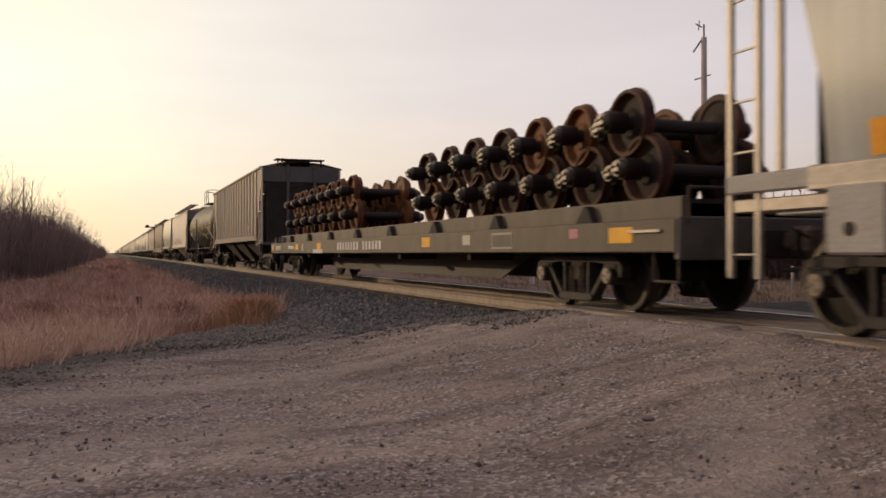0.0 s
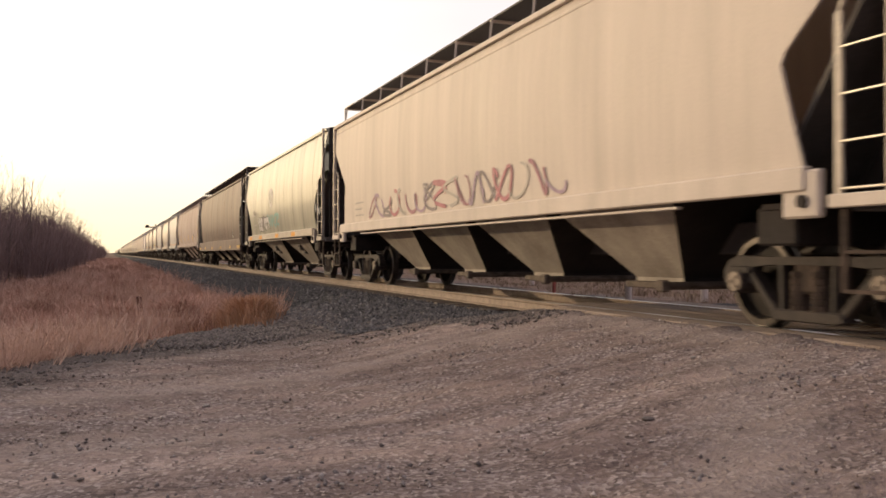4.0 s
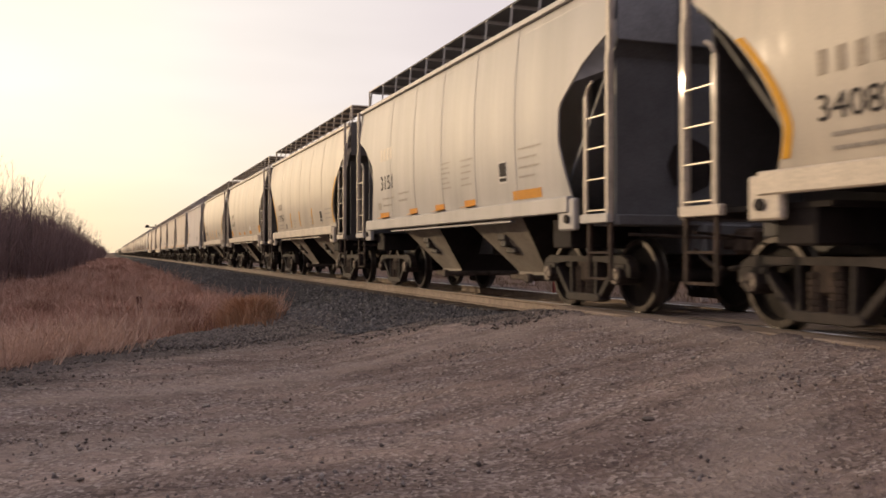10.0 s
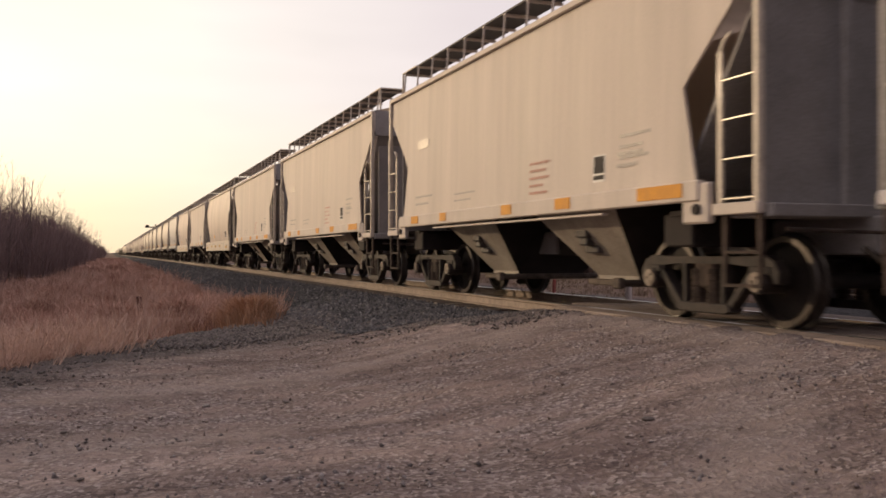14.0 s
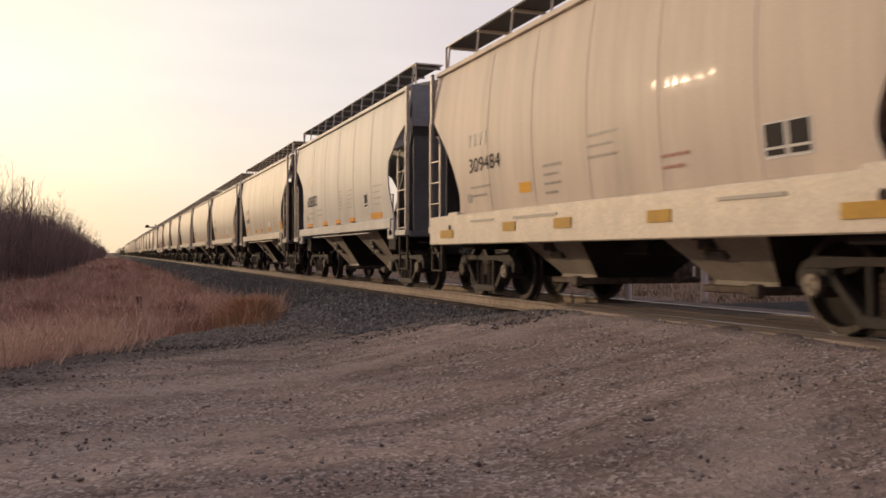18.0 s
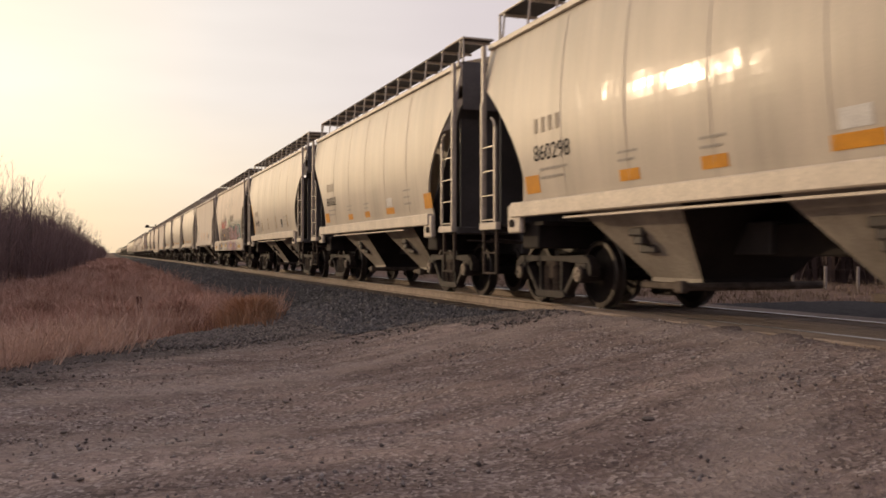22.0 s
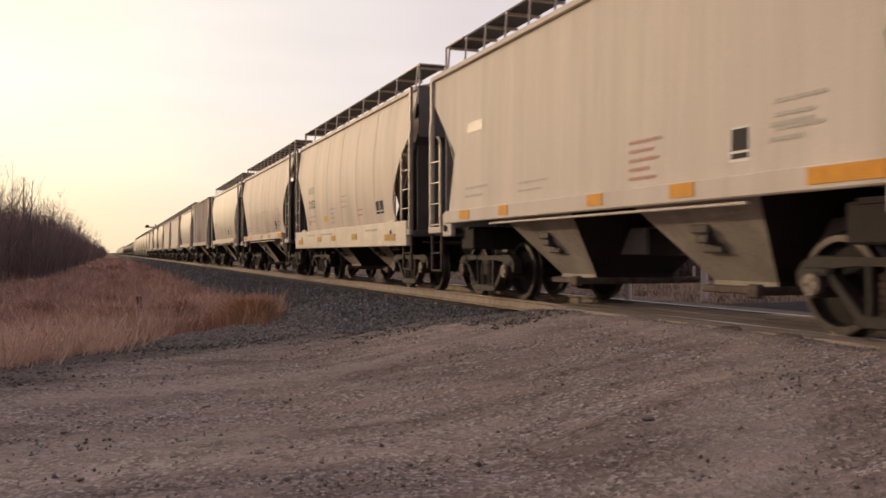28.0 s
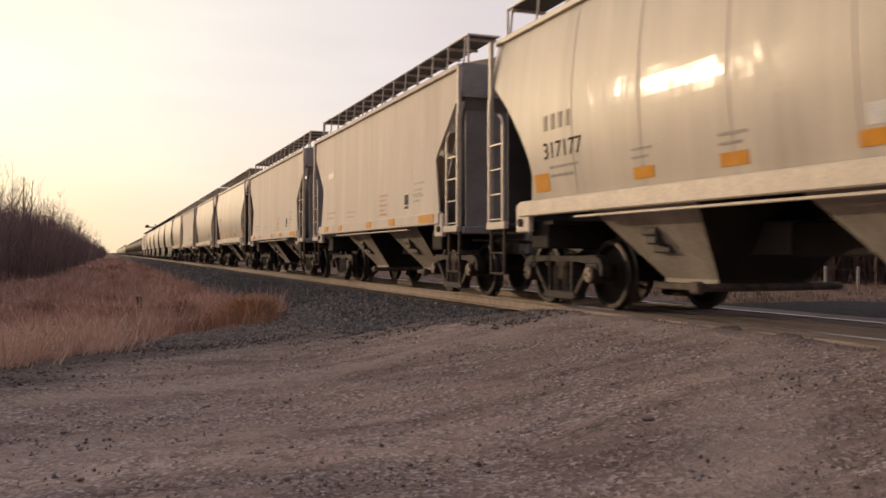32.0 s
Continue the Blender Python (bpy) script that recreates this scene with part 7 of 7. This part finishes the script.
def grass_mat(name, cols, tint):
    """Blade by blade colour, with paler and darker drifts over the field."""
    m = island_mat(name, cols)
    nt = m.node_tree
    b = nt.nodes["Principled BSDF"]
    src = b.inputs["Base Color"].links[0].from_socket
    co, n, r = nt.nodes.new("ShaderNodeTexCoord"), nt.nodes.new("ShaderNodeTexNoise"), nt.nodes.new("ShaderNodeValToRGB")
    n.inputs["Scale"].default_value, n.inputs["Detail"].default_value = 0.8, 3
    r.color_ramp.elements[0].position, r.color_ramp.elements[0].color = 0.36, (*tint[0], 1)
    r.color_ramp.elements[1].position, r.color_ramp.elements[1].color = 0.64, (*tint[1], 1)
    x = nt.nodes.new("ShaderNodeMix"); x.data_type, x.blend_type = "RGBA", "MULTIPLY"; x.inputs["Factor"].default_value = 1.0
    L = nt.links.new
    L(co.outputs["Object"], n.inputs["Vector"]); L(n.outputs["Fac"], r.inputs["Fac"])
    L(src, x.inputs["A"]); L(r.outputs["Color"], x.inputs["B"]); L(x.outputs["Result"], b.inputs["Base Color"])
    return m


def tufts(cx, cy, ch, per, spread, wide, rng, material, label, lean=0.55):
    """Tufts of bent tapering blades that lean out from their middle."""
    n = len(cx) * per
    a = rng.uniform(0, 2 * np.pi, n)
    rr = spread * np.sqrt(rng.uniform(0, 1, n))
    x, y = np.repeat(cx, per) + rr * np.cos(a), np.repeat(cy, per) + rr * np.sin(a)
    h = np.repeat(ch, per) * rng.uniform(0.45, 1.15, n)
    z = ground_z(x, y) - 0.03
    b = a + rng.normal(0, 0.7, n)
    l = rng.uniform(0.1, lean, n) + 0.12
    P = np.stack([x, y, z], 1)
    w = wide * rng.uniform(0.6, 1.4, n)
    q = rng.uniform(0, 2 * np.pi, n)
    s = np.stack([np.cos(q), np.sin(q), np.zeros(n)], 1) * w[:, None]
    mid = P + np.stack([np.cos(b) * l * 0.35, np.sin(b) * l * 0.35, np.full(n, 0.62)], 1) * h[:, None]
    tip = P + np.stack([np.cos(b) * l * 1.2, np.sin(b) * l * 1.2, 1 - 0.25 * l], 1) * h[:, None]
    V = np.stack([P - s, P + s, mid + s * 0.8, mid - s * 0.8, tip + s * 0.2, tip - s * 0.2], 1).reshape(-1, 3)
    i = np.arange(n)[:, None] * 6
    F = np.concatenate([i + np.array([[0, 1, 2, 3]]), i + np.array([[3, 2, 4, 5]])])
    stuff("dry_grass", V, F, material, label, "grass")


def grass():
    rng = np.random.default_rng(4)
    red = grass_mat("dry_reddish_grass", [(0.36, 0.215, 0.17), (0.50, 0.325, 0.26), (0.64, 0.445, 0.365), (0.42, 0.262, 0.205), (0.72, 0.535, 0.44)], ((0.50, 0.40, 0.37), (1.22, 1.18, 1.17)))
    gold = grass_mat("dry_orange_grass", [(0.34, 0.175, 0.10), (0.50, 0.29, 0.175), (0.41, 0.235, 0.14), (0.46, 0.30, 0.22)], ((0.8, 0.8, 0.8), (1.1, 1.1, 1.1)))
    pale = grass_mat("dry_straw_grass", [(0.22, 0.165, 0.12), (0.32, 0.25, 0.185), (0.17, 0.125, 0.09)], ((0.6, 0.55, 0.52), (1.05, 1.05, 1.05)))

    def field(n, x0, x1, y0, y1):
        x, y = rng.uniform(x0, x1, n), rng.uniform(y0, y1, n)
        k = (lot_side(x, y) + 0.4 * bumps(x * 2, y * 2) > 0.2) & (TRACK - x > 3.5 + 0.25 * bumps(x * 2.0, y * 1.3))
        clump = 0.8 * np.sin(x * 2.1 + 2 * np.sin(y * 0.7)) * np.sin(y * 1.3 + x * 0.6) + 0.5 * np.sin(x * 0.7 + 1) * np.sin(y * 0.37) + rng.normal(0, 0.22, n)
        k &= clump > -0.30
        # bare, dark patches along the lot's edge
        k &= (lot_side(x, y) > 2.4) | (np.sin(x * 2.3 + 1.7 * np.sin(y * 1.1)) * np.sin(y * 2.0 + x) + 0.35 * lot_side(x, y) + rng.normal(0, 0.25, n) > 0.05)
        k &= ~((lot_side(x, y) < 1.5 + 0.3 * bumps(x * 2, y)) & (x > -0.6) & (x < 2.2) & (rng.uniform(0, 1, n) < 0.8))
        return x[k], y[k], clump[k]

    x, y, c = field(4200, -9, 3.6, 8, 22)
    tufts(x, y, (0.26 + 0.34 * np.clip(c, -0.3, 1)) * smooth(-0.3, 1.6, lot_side(x, y) + 0.6), 26, 0.19, 0.0040, rng, red, "feathery dry reddish grass in the ditch")
    x, y, c = field(3800, -9, 3.6, 21, 40)
    tufts(x, y, 0.28 + 0.34 * np.clip(c, -0.3, 1), 20, 0.26, 0.0070, rng, red, "feathery dry reddish grass along the line")
    x, y, c = field(3600, -9, 3.6, 40, 90)
    tufts(x, y, 0.33 + 0.30 * np.clip(c, -0.3, 1), 14, 0.35, 0.018, rng, red, "dry reddish grass further along the line")
    x, y, c = field(3000, -6, 3.6, 90, 280)
    tufts(x, y, 0.40 + 0.15 * np.clip(c, -0.6, 1), 10, 0.7, 0.045, rng, red, "dry reddish grass far along the line")
    # low twiggy brush in the grass, highest along the edge of the lot and towards the ballast's foot
    brush = island_mat("dry_brush_twigs", [(0.36, 0.23, 0.18), (0.50, 0.34, 0.27), (0.62, 0.44, 0.36), (0.42, 0.27, 0.20)])
    n = 900
    x, y = rng.uniform(-6, 3.4, n), 10.5 + 55 * rng.uniform(0, 1, n) ** 1.5
    cl = np.sin(x * 1.3 + 1.0) * np.sin(y * 0.45 + 0.8 * x) + rng.normal(0, 0.35, n)
    k = (lot_side(x, y) > 0.5) & (TRACK - x > 3.7) & (cl > 0.05)
    b = np.stack([x[k], y[k], ground_z(x[k], y[k]) - 0.03], 1)
    V, F = shrubs(b, (0.45 + 0.50 * np.clip(cl[k], 0, 1)) * rng.uniform(0.7, 1.1, k.sum()), 14, 10, rng, 0.0035, 0.8)
    stuff("low_brush", V, F, brush, "low twiggy dry brush among the reddish grass", "brush")
    n = 120
    x, y = rng.uniform(-2.8, 0.2, n), rng.uniform(10.4, 14.5, n)
    k = (lot_side(x, y) > 0.05) & (lot_side(x, y) < 1.9)
    b = np.stack([x[k], y[k], ground_z(x[k], y[k]) - 0.03], 1)
    V, F = shrubs(b, rng.uniform(0.32, 0.6, k.sum()), 26, 16, rng, 0.0030, 0.95)
    fair = island_mat("pale_feathery_twigs", [(0.50, 0.33, 0.25), (0.64, 0.45, 0.35), (0.74, 0.55, 0.44), (0.56, 0.38, 0.29)])
    stuff("low_brush", V, F, fair, "pale feathery dry brush at the edge of the lot", "brush")
    n = 230
    a, r = rng.uniform(0, 2 * np.pi, n), np.abs(rng.normal(0, 0.55, n))
    tufts(2.3 + 0.6 * r * np.cos(a) + 0.1 * r * np.sin(a), 16.3 + 1.2 * r * np.sin(a), 0.55 - 0.17 * np.minimum(r, 2), 18, 0.16, 0.006, rng, gold, "orange dry grass tuft at the ballast's foot")
    n = 2600
    x, y = rng.uniform(13.5, 42, n), rng.uniform(14.5, 60, n)
    k = x > 13 + 0.1 * y + bumps(x, y)
    tufts(x[k], y[k], rng.uniform(0.1, 0.35, k.sum()), 12, 0.3, 0.012, rng, pale, "pale dry grass beyond the railway")


grass()


def stones_mesh(P, r, rng):
    """Angular stones: jittered octahedra."""
    n = len(P)
    base = np.array([[1, 0, 0], [-1, 0, 0], [0, 1, 0], [0, -1, 0], [0, 0, 0.75], [0, 0, -0.75]])
    o = base[None] * rng.uniform(0.55, 1.25, (n, 6, 1)) + rng.normal(0, 0.16, (n, 6, 3))
    a = rng.uniform(0, 2 * np.pi, n)
    ca, sa = np.cos(a)[:, None], np.sin(a)[:, None]
    o = np.stack([o[..., 0] * ca - o[..., 1] * sa, o[..., 0] * sa + o[..., 1] * ca, o[..., 2]], -1)
    V = (P[:, None] + o * r[:, None, None]).reshape(-1, 3)
    f = np.array([[0, 2, 4], [2, 1, 4], [1, 3, 4], [3, 0, 4], [2, 0, 5], [1, 2, 5], [3, 1, 5], [0, 3, 5]])
    return V, (np.arange(n)[:, None, None] * 6 + f[None]).reshape(-1, 3)


def stones():
    rng = np.random.default_rng(9)
    grey = island_mat("broken_ballast_stone", [(0.035, 0.033, 0.036), (0.075, 0.072, 0.075), (0.12, 0.115, 0.118), (0.05, 0.047, 0.05), (0.20, 0.19, 0.19)])
    brown = island_mat("lot_gravel_stone", [(0.17, 0.135, 0.125), (0.22, 0.172, 0.155), (0.28, 0.226, 0.202), (0.36, 0.30, 0.27), (0.20, 0.16, 0.145), (0.52, 0.46, 0.42)])
    # ballast shoulder and the spill of ballast along the lot's edge
    n = 26000
    x, y = rng.uniform(2.9, 5.75, n), 11.4 + 36 * rng.uniform(0, 1, n) ** 1.7
    k = (y > 12.0 + 0.4 * bumps(x * 2, y)) & (TRACK - x < 3.9)
    P = np.stack([x[k], y[k], ground_z(x[k], y[k]) + 0.004], 1)
    V, F = stones_mesh(P, rng.uniform(0.018, 0.048, len(P)), rng)
    stuff("ballast_stones", V, F, grey, "dark grey crushed stone ballast beside the track", "ballast")
    n = 9000
    x, y = rng.uniform(3.1, 5.6, n), 44 + 150 * rng.uniform(0, 1, n) ** 1.8
    P = np.stack([x, y, ground_z(x, y) + 0.01], 1)
    V, F = stones_mesh(P, rng.uniform(0.035, 0.07, n) * (0.8 + y / 110), rng)
    stuff("ballast_stones", V, F, grey, "dark grey crushed stone ballast further along the track", "ballast")
    grey = island_mat("spilled_gravel_stone", [(0.06, 0.053, 0.052), (0.10, 0.09, 0.087), (0.16, 0.14, 0.132), (0.22, 0.19, 0.175), (0.13, 0.112, 0.104)])
    n = 9000
    x, y = rng.uniform(-3, 4.5, n), rng.uniform(7.5, 18, n)
    d = lot_side(x, y)
    k = (d > -1.6) & (d < 0.5) & (rng.uniform(0, 1, n) < 1 - np.abs(d + 0.35) / 1.4)
    P = np.stack([x[k], y[k], ground_z(x[k], y[k]) + 0.006], 1)
    V, F = stones_mesh(P, rng.uniform(0.008, 0.03, len(P)), rng)
    stuff("edge_stones", V, F, grey, "grey stones along the edge of the lot", "gravel")
    n = 11000
    x, y = rng.uniform(0.6, 3.6, n), rng.uniform(11.6, 18.5, n)
    d = lot_side(x, y) + 0.3 * bumps(x * 2, y * 2)
    k = (d > -2.3) & (d < 0.25) & (rng.uniform(0, 1, n) < smooth(11.4, 13.0, y))
    P = np.stack([x[k], y[k], ground_z(x[k], y[k]) + 0.006], 1)
    V, F = stones_mesh(P, rng.uniform(0.010, 0.038, len(P)), rng)
    stuff("edge_stones", V, F, grey, "grey stones between the grass and the ballast", "gravel")
    n = 3600
    x, y = rng.uniform(2.2, 6.0, n), rng.uniform(10.2, 12.8, n)
    k = rng.uniform(0, 1, n) < smooth(10.2, 12.4, y)
    P = np.stack([x[k], y[k], ground_z(x[k], y[k]) + 0.004], 1)
    V, F = stones_mesh(P, rng.uniform(0.007, 0.026, len(P)), rng)
    stuff("edge_stones", V, F, grey, "grey stones spilled from the ballast onto the lot", "gravel")
    n = 1800
    x, y = rng.uniform(4.1, 5.35, n), 9.4 + 3.2 * rng.uniform(0, 1, n) ** 0.7
    P = np.stack([x, y, ground_z(x, y) + 0.003], 1)
    V, F = stones_mesh(P, rng.uniform(0.008, 0.028, n), rng)
    stuff("edge_stones", V, F, grey, "dark stones beside the end of the crossing", "gravel")
    n = 42000
    x, y = rng.uniform(-4, 6.6, n), 1.9 + 11 * rng.uniform(0, 1, n) ** 1.25
    cl = bumps(x * 1.9 + 3, y * 1.7) + rng.normal(0, 0.45, n)
    k = (lot_side(x, y) < 0.1) & (cl > -0.1) & (x < 5.7)
    P = np.stack([x[k], y[k], ground_z(x[k], y[k]) + 0.002], 1)
    V, F = stones_mesh(P, 0.003 + 0.017 * rng.uniform(0, 1, len(P)) ** 4.2, rng)
    stuff("lot_gravel", V, F, brown, "loose brown gravel scattered over the lot", "gravel")
    # knots of coarser stones
    cx, cy = np.array([-0.55, 0.25, 1.25, 3.95, 2.95, 0.05, 0.3, 4.2, 1.05, 1.5, -0.35, 2.4, 3.3]), np.array([6.3, 6.0, 5.65, 4.95, 3.75, 4.75, 4.5, 4.8, 4.75, 4.6, 5.4, 6.6, 8.2])
    i = rng.integers(0, len(cx), 620)
    x, y = cx[i] + rng.normal(0, 0.30, 620), cy[i] + rng.normal(0, 0.16, 620)
    P = np.stack([x, y, ground_z(x, y) + 0.004], 1)
    V, F = stones_mesh(P, 0.005 + 0.019 * rng.uniform(0, 1, 620) ** 2.2, rng)
    knot = island_mat("grey_lot_stone", [(0.10, 0.085, 0.083), (0.16, 0.138, 0.134), (0.25, 0.222, 0.215), (0.13, 0.108, 0.104), (0.40, 0.37, 0.355)])
    stuff("lot_gravel", V, F, knot, "knots of grey broken stone on the lot", "gravel")
    # larger single stones
    dark = mat("dark_field_stone", (0.17, 0.14, 0.128), (0.09, 0.074, 0.068), 0.9, 0, 12, 60, 0.5)
    lightm = mat("pale_field_stone", (0.30, 0.27, 0.245), (0.22, 0.195, 0.175), 0.9, 0, 12, 60, 0.5)
    for i, (x, y, r, c) in enumerate(((1.36, 7.35, 0.045, dark), (0.72, 7.45, 0.06, lightm), (3.98, 11.0, 0.05, dark), (3.15, 4.75, 0.07, dark), (-0.86, 5.95, 0.085, dark), (-0.15, 5.2, 0.05, dark),
                                      (0.42, 5.2, 0.045, dark), (0.86, 5.5, 0.05, dark), (2.05, 8.3, 0.04, dark), (2.8, 6.9, 0.04, lightm), (1.15, 4.6, 0.035, lightm), (3.4, 7.4, 0.035, dark),
                                      (-0.3, 6.6, 0.05, dark), (0.3, 4.5, 0.045, lightm), (2.4, 3.9, 0.03, dark), (4.4, 6.0, 0.05, lightm), (4.3, 5.4, 0.04, lightm))):
        bm = bm_new()
        r *= 0.45
        bmesh.ops.create_icosphere(bm, subdivisions=2, radius=r)
        for v in bm.verts:
            v.co = Vector((v.co.x * 1.2, v.co.y, v.co.z * 0.5)) * (1 + 0.6 * noise.noise(v.co * 14 + Vector((i * 3.1, 0, 0))))
        o = part("stone", bm, c, None)
        o.matrix_basis = pose(x, y, float(ground_z(x, y)) + r * 0.22, 0, 0, i * 47)
        tagged(o, "small dark stone lying on the gravel lot" if c is dark else "small pale stone lying on the gravel lot", "stone", "stones on the lot")


stones()


# ---------------------------------------------------------------- poles, posts, signal
def poles():
    wood = mat("weathered_pole_wood", (0.50, 0.42, 0.38), (0.34, 0.28, 0.25), 0.85, 0, 2.0, 40, 0.3, (4, 4, 0.3))
    metal = M["steel"]

    def pole(name, label, x, y, h, r, lean, arms):
        z = float(ground_z(x, y)) - 0.1
        t = new(name)
        t.matrix_basis = pose(x, y, z, lean, 0, -25)
        tagged(t, label, "pole")
        bm = bm_new(); bmesh.ops.create_cone(bm, cap_ends=True, segments=14, radius1=r, radius2=r * 0.72, depth=h, matrix=Matrix.Translation((0, 0, h / 2)))
        part("shaft", bm, wood, t)
        for zz, w in arms:
            bm = bm_new(); box(bm, -w / 2, w / 2, -0.05, 0.05, zz - 0.05, zz + 0.05, 0.01)
            part("crossarm", bm, wood, t)
            for sx in (-1, 1):
                bm = bm_new(); bmesh.ops.create_cone(bm, cap_ends=True, segments=8, radius1=0.05, radius2=0.03, depth=0.14, matrix=Matrix.Translation((sx * (w / 2 - 0.06), 0, zz + 0.12)))
                part("insulator", bm, "hook", t)
        return t

    t = pole("utility_pole", "pale weathered wooden utility pole with a thin antenna", 17.0, 22.6, 8.2, 0.115, 0, [])
    bm = bm_new(); bar(bm, (0, 0, 8.1), (0, 0, 8.6), 0.025); bar(bm, (-0.25, 0, 8.62), (-0.05, 0, 8.5), 0.02); bar(bm, (-0.16, 0, 8.42), (-0.14, 0, 8.72), 0.015)
    part("antenna", bm, metal, t)
    bm = bm_new(); bar(bm, (-0.32, 0, 7.75), (-0.05, 0, 8.15), 0.025); part("stay", bm, metal, t)
    bm = bm_new(); bar(bm, (-0.28, 0, 6.9), (0.2, 0, 7.05), 0.02); part("stay", bm, metal, t)
    pole("utility_pole", "wooden utility pole with a crossarm beyond the railway", 18.7, 37.9, 7.3, 0.13, 0.5, [(6.9, 0.75)])
    t = pole("sign_post", "grey wooden post beside the far road", 10.7, 16.9, 2.1, 0.085, 0, [])
    # fence of pale posts across the far field
    fence = new("wire_fence")
    tagged(fence, "low fence of pale posts with wires across the far field", "fence")
    a, b = Vector((24.5, 29.0)), Vector((37.0, 24.5))
    pm = mat("pale_fence_post", (0.30, 0.26, 0.235), (0.20, 0.17, 0.15), 0.85, 0, 4, 40, 0.2)
    for k in range(14):
        p = a + (b - a) * (k - 3) / 10
        z = float(ground_z(p.x, p.y))
        bm = bm_new(); box(bm, p.x - 0.05, p.x + 0.05, p.y - 0.05, p.y + 0.05, z - 0.1, z + 0.95, 0.01)
        part("post", bm, pm, fence)
    for h in (0.4, 0.8):
        bm = bm_new(); p, q = a + (b - a) * -0.3, a + (b - a)
        bar(bm, (p.x, p.y, float(ground_z(p.x, p.y)) + h), (q.x, q.y, float(ground_z(q.x, q.y)) + h), 0.012, 4)
        part("wire", bm, metal, fence)
    # red marker stake and a pale board on legs
    bm = bm_new(); box(bm, -0.04, 0.04, -0.04, 0.04, -0.1, 0.72, 0.008)
    o = part("marker_stake", bm, mat("red_stake_paint", (0.30, 0.06, 0.04), (0.2, 0.04, 0.03), 0.6), None)
    o.matrix_basis = pose(11.3, 21.6, float(ground_z(11.3, 21.6)), 0, 3, 0)
    tagged(o, "red wooden marker stake in the grass beyond the track", "stake")
    t = new("low_table")
    x, y = 24.3, 30.2
    t.matrix_basis = pose(x, y, float(ground_z(x, y)), 0, 0, -30)
    tagged(t, "pale low board on two legs in the far field", "table")
    bm = bm_new(); box(bm, -0.38, 0.38, -0.2, 0.2, 0.62, 0.70, 0.01); part("top", bm, pm, t)
    for sx in (-0.33, 0.33):
        bm = bm_new(); box(bm, sx - 0.04, sx + 0.04, -0.1, 0.1, -0.05, 0.62, 0.005); part("leg", bm, pm, t)
    # signal mast far down the line
    s = new("signal_mast")
    s.matrix_basis = pose(10.6, 236.0, float(ground_z(10.6, 236.0)))
    tagged(s, "dark cantilever railway signal over the distant track", "signal")
    bm = bm_new(); bar(bm, (0, 0, -0.2), (0, 0, 9.0), 0.12, 8); part("mast", bm, "black", s)
    bm = bm_new(); box(bm, -2.6, 0.2, -0.35, 0.35, 8.05, 8.35, 0.03); part("arm", bm, "black", s)
    bm = bm_new(); box(bm, -2.4, -1.6, -0.2, 0.2, 8.3, 8.75, 0.05); part("signal_head", bm, "black", s)
    # rusty post in the ditch grass
    bm = bm_new(); bmesh.ops.create_cone(bm, cap_ends=True, segments=9, radius1=0.075, radius2=0.06, depth=0.62, matrix=Matrix.Translation((0, 0, 0.29)))
    o = part("stub_post", bm, mat("dark_stub_wood", (0.15, 0.058, 0.04), (0.07, 0.032, 0.024), 0.9, 0, 5, 40, 0.4), None)
    o.matrix_basis = pose(0.63, 20.98, float(ground_z(0.63, 20.98)), 4, -5, 0)
    tagged(o, "short dark wooden stub post in the dry grass", "post")


poles()


# ---------------------------------------------------------------- motions
def motions():
    turn = SPEED / WR
    for car, s, near in CARS:
        walk(car, [(t, pose(TRACK, s - SPEED * t, 0)) for t in (0.0, 16.0, 32.0)])
        if not near:
            continue
        # the wheels roll while the car is close
        t0, t1 = max(0.0, (s - 34) / SPEED), min(32.0, (s + 9) / SPEED)
        if t1 <= t0:
            continue
        a, b = math.ceil(t0 * FPS), math.floor(t1 * FPS)
        for o in car.children_recursive:
            if o.name.startswith("wheelset"):
                y = o.matrix_basis.translation.y
                rows = [(0.0, pose(0, y, WR))] if a > 0 else []
                rows += [(k / FPS, pose(0, y, WR, math.degrees(turn) * (k - a) / FPS)) for k in range(a, b + 1)]
                if b < 32 * FPS:
                    rows.append((32.0, rows[-1][1]))
                walk(o, rows)
    for w, s, z, off, yaw in LOAD:
        walk(w, [(t, pose(TRACK + off, s - SPEED * t, z, 0, 0, yaw)) for t in (0.0, 16.0, 32.0)])


motions()
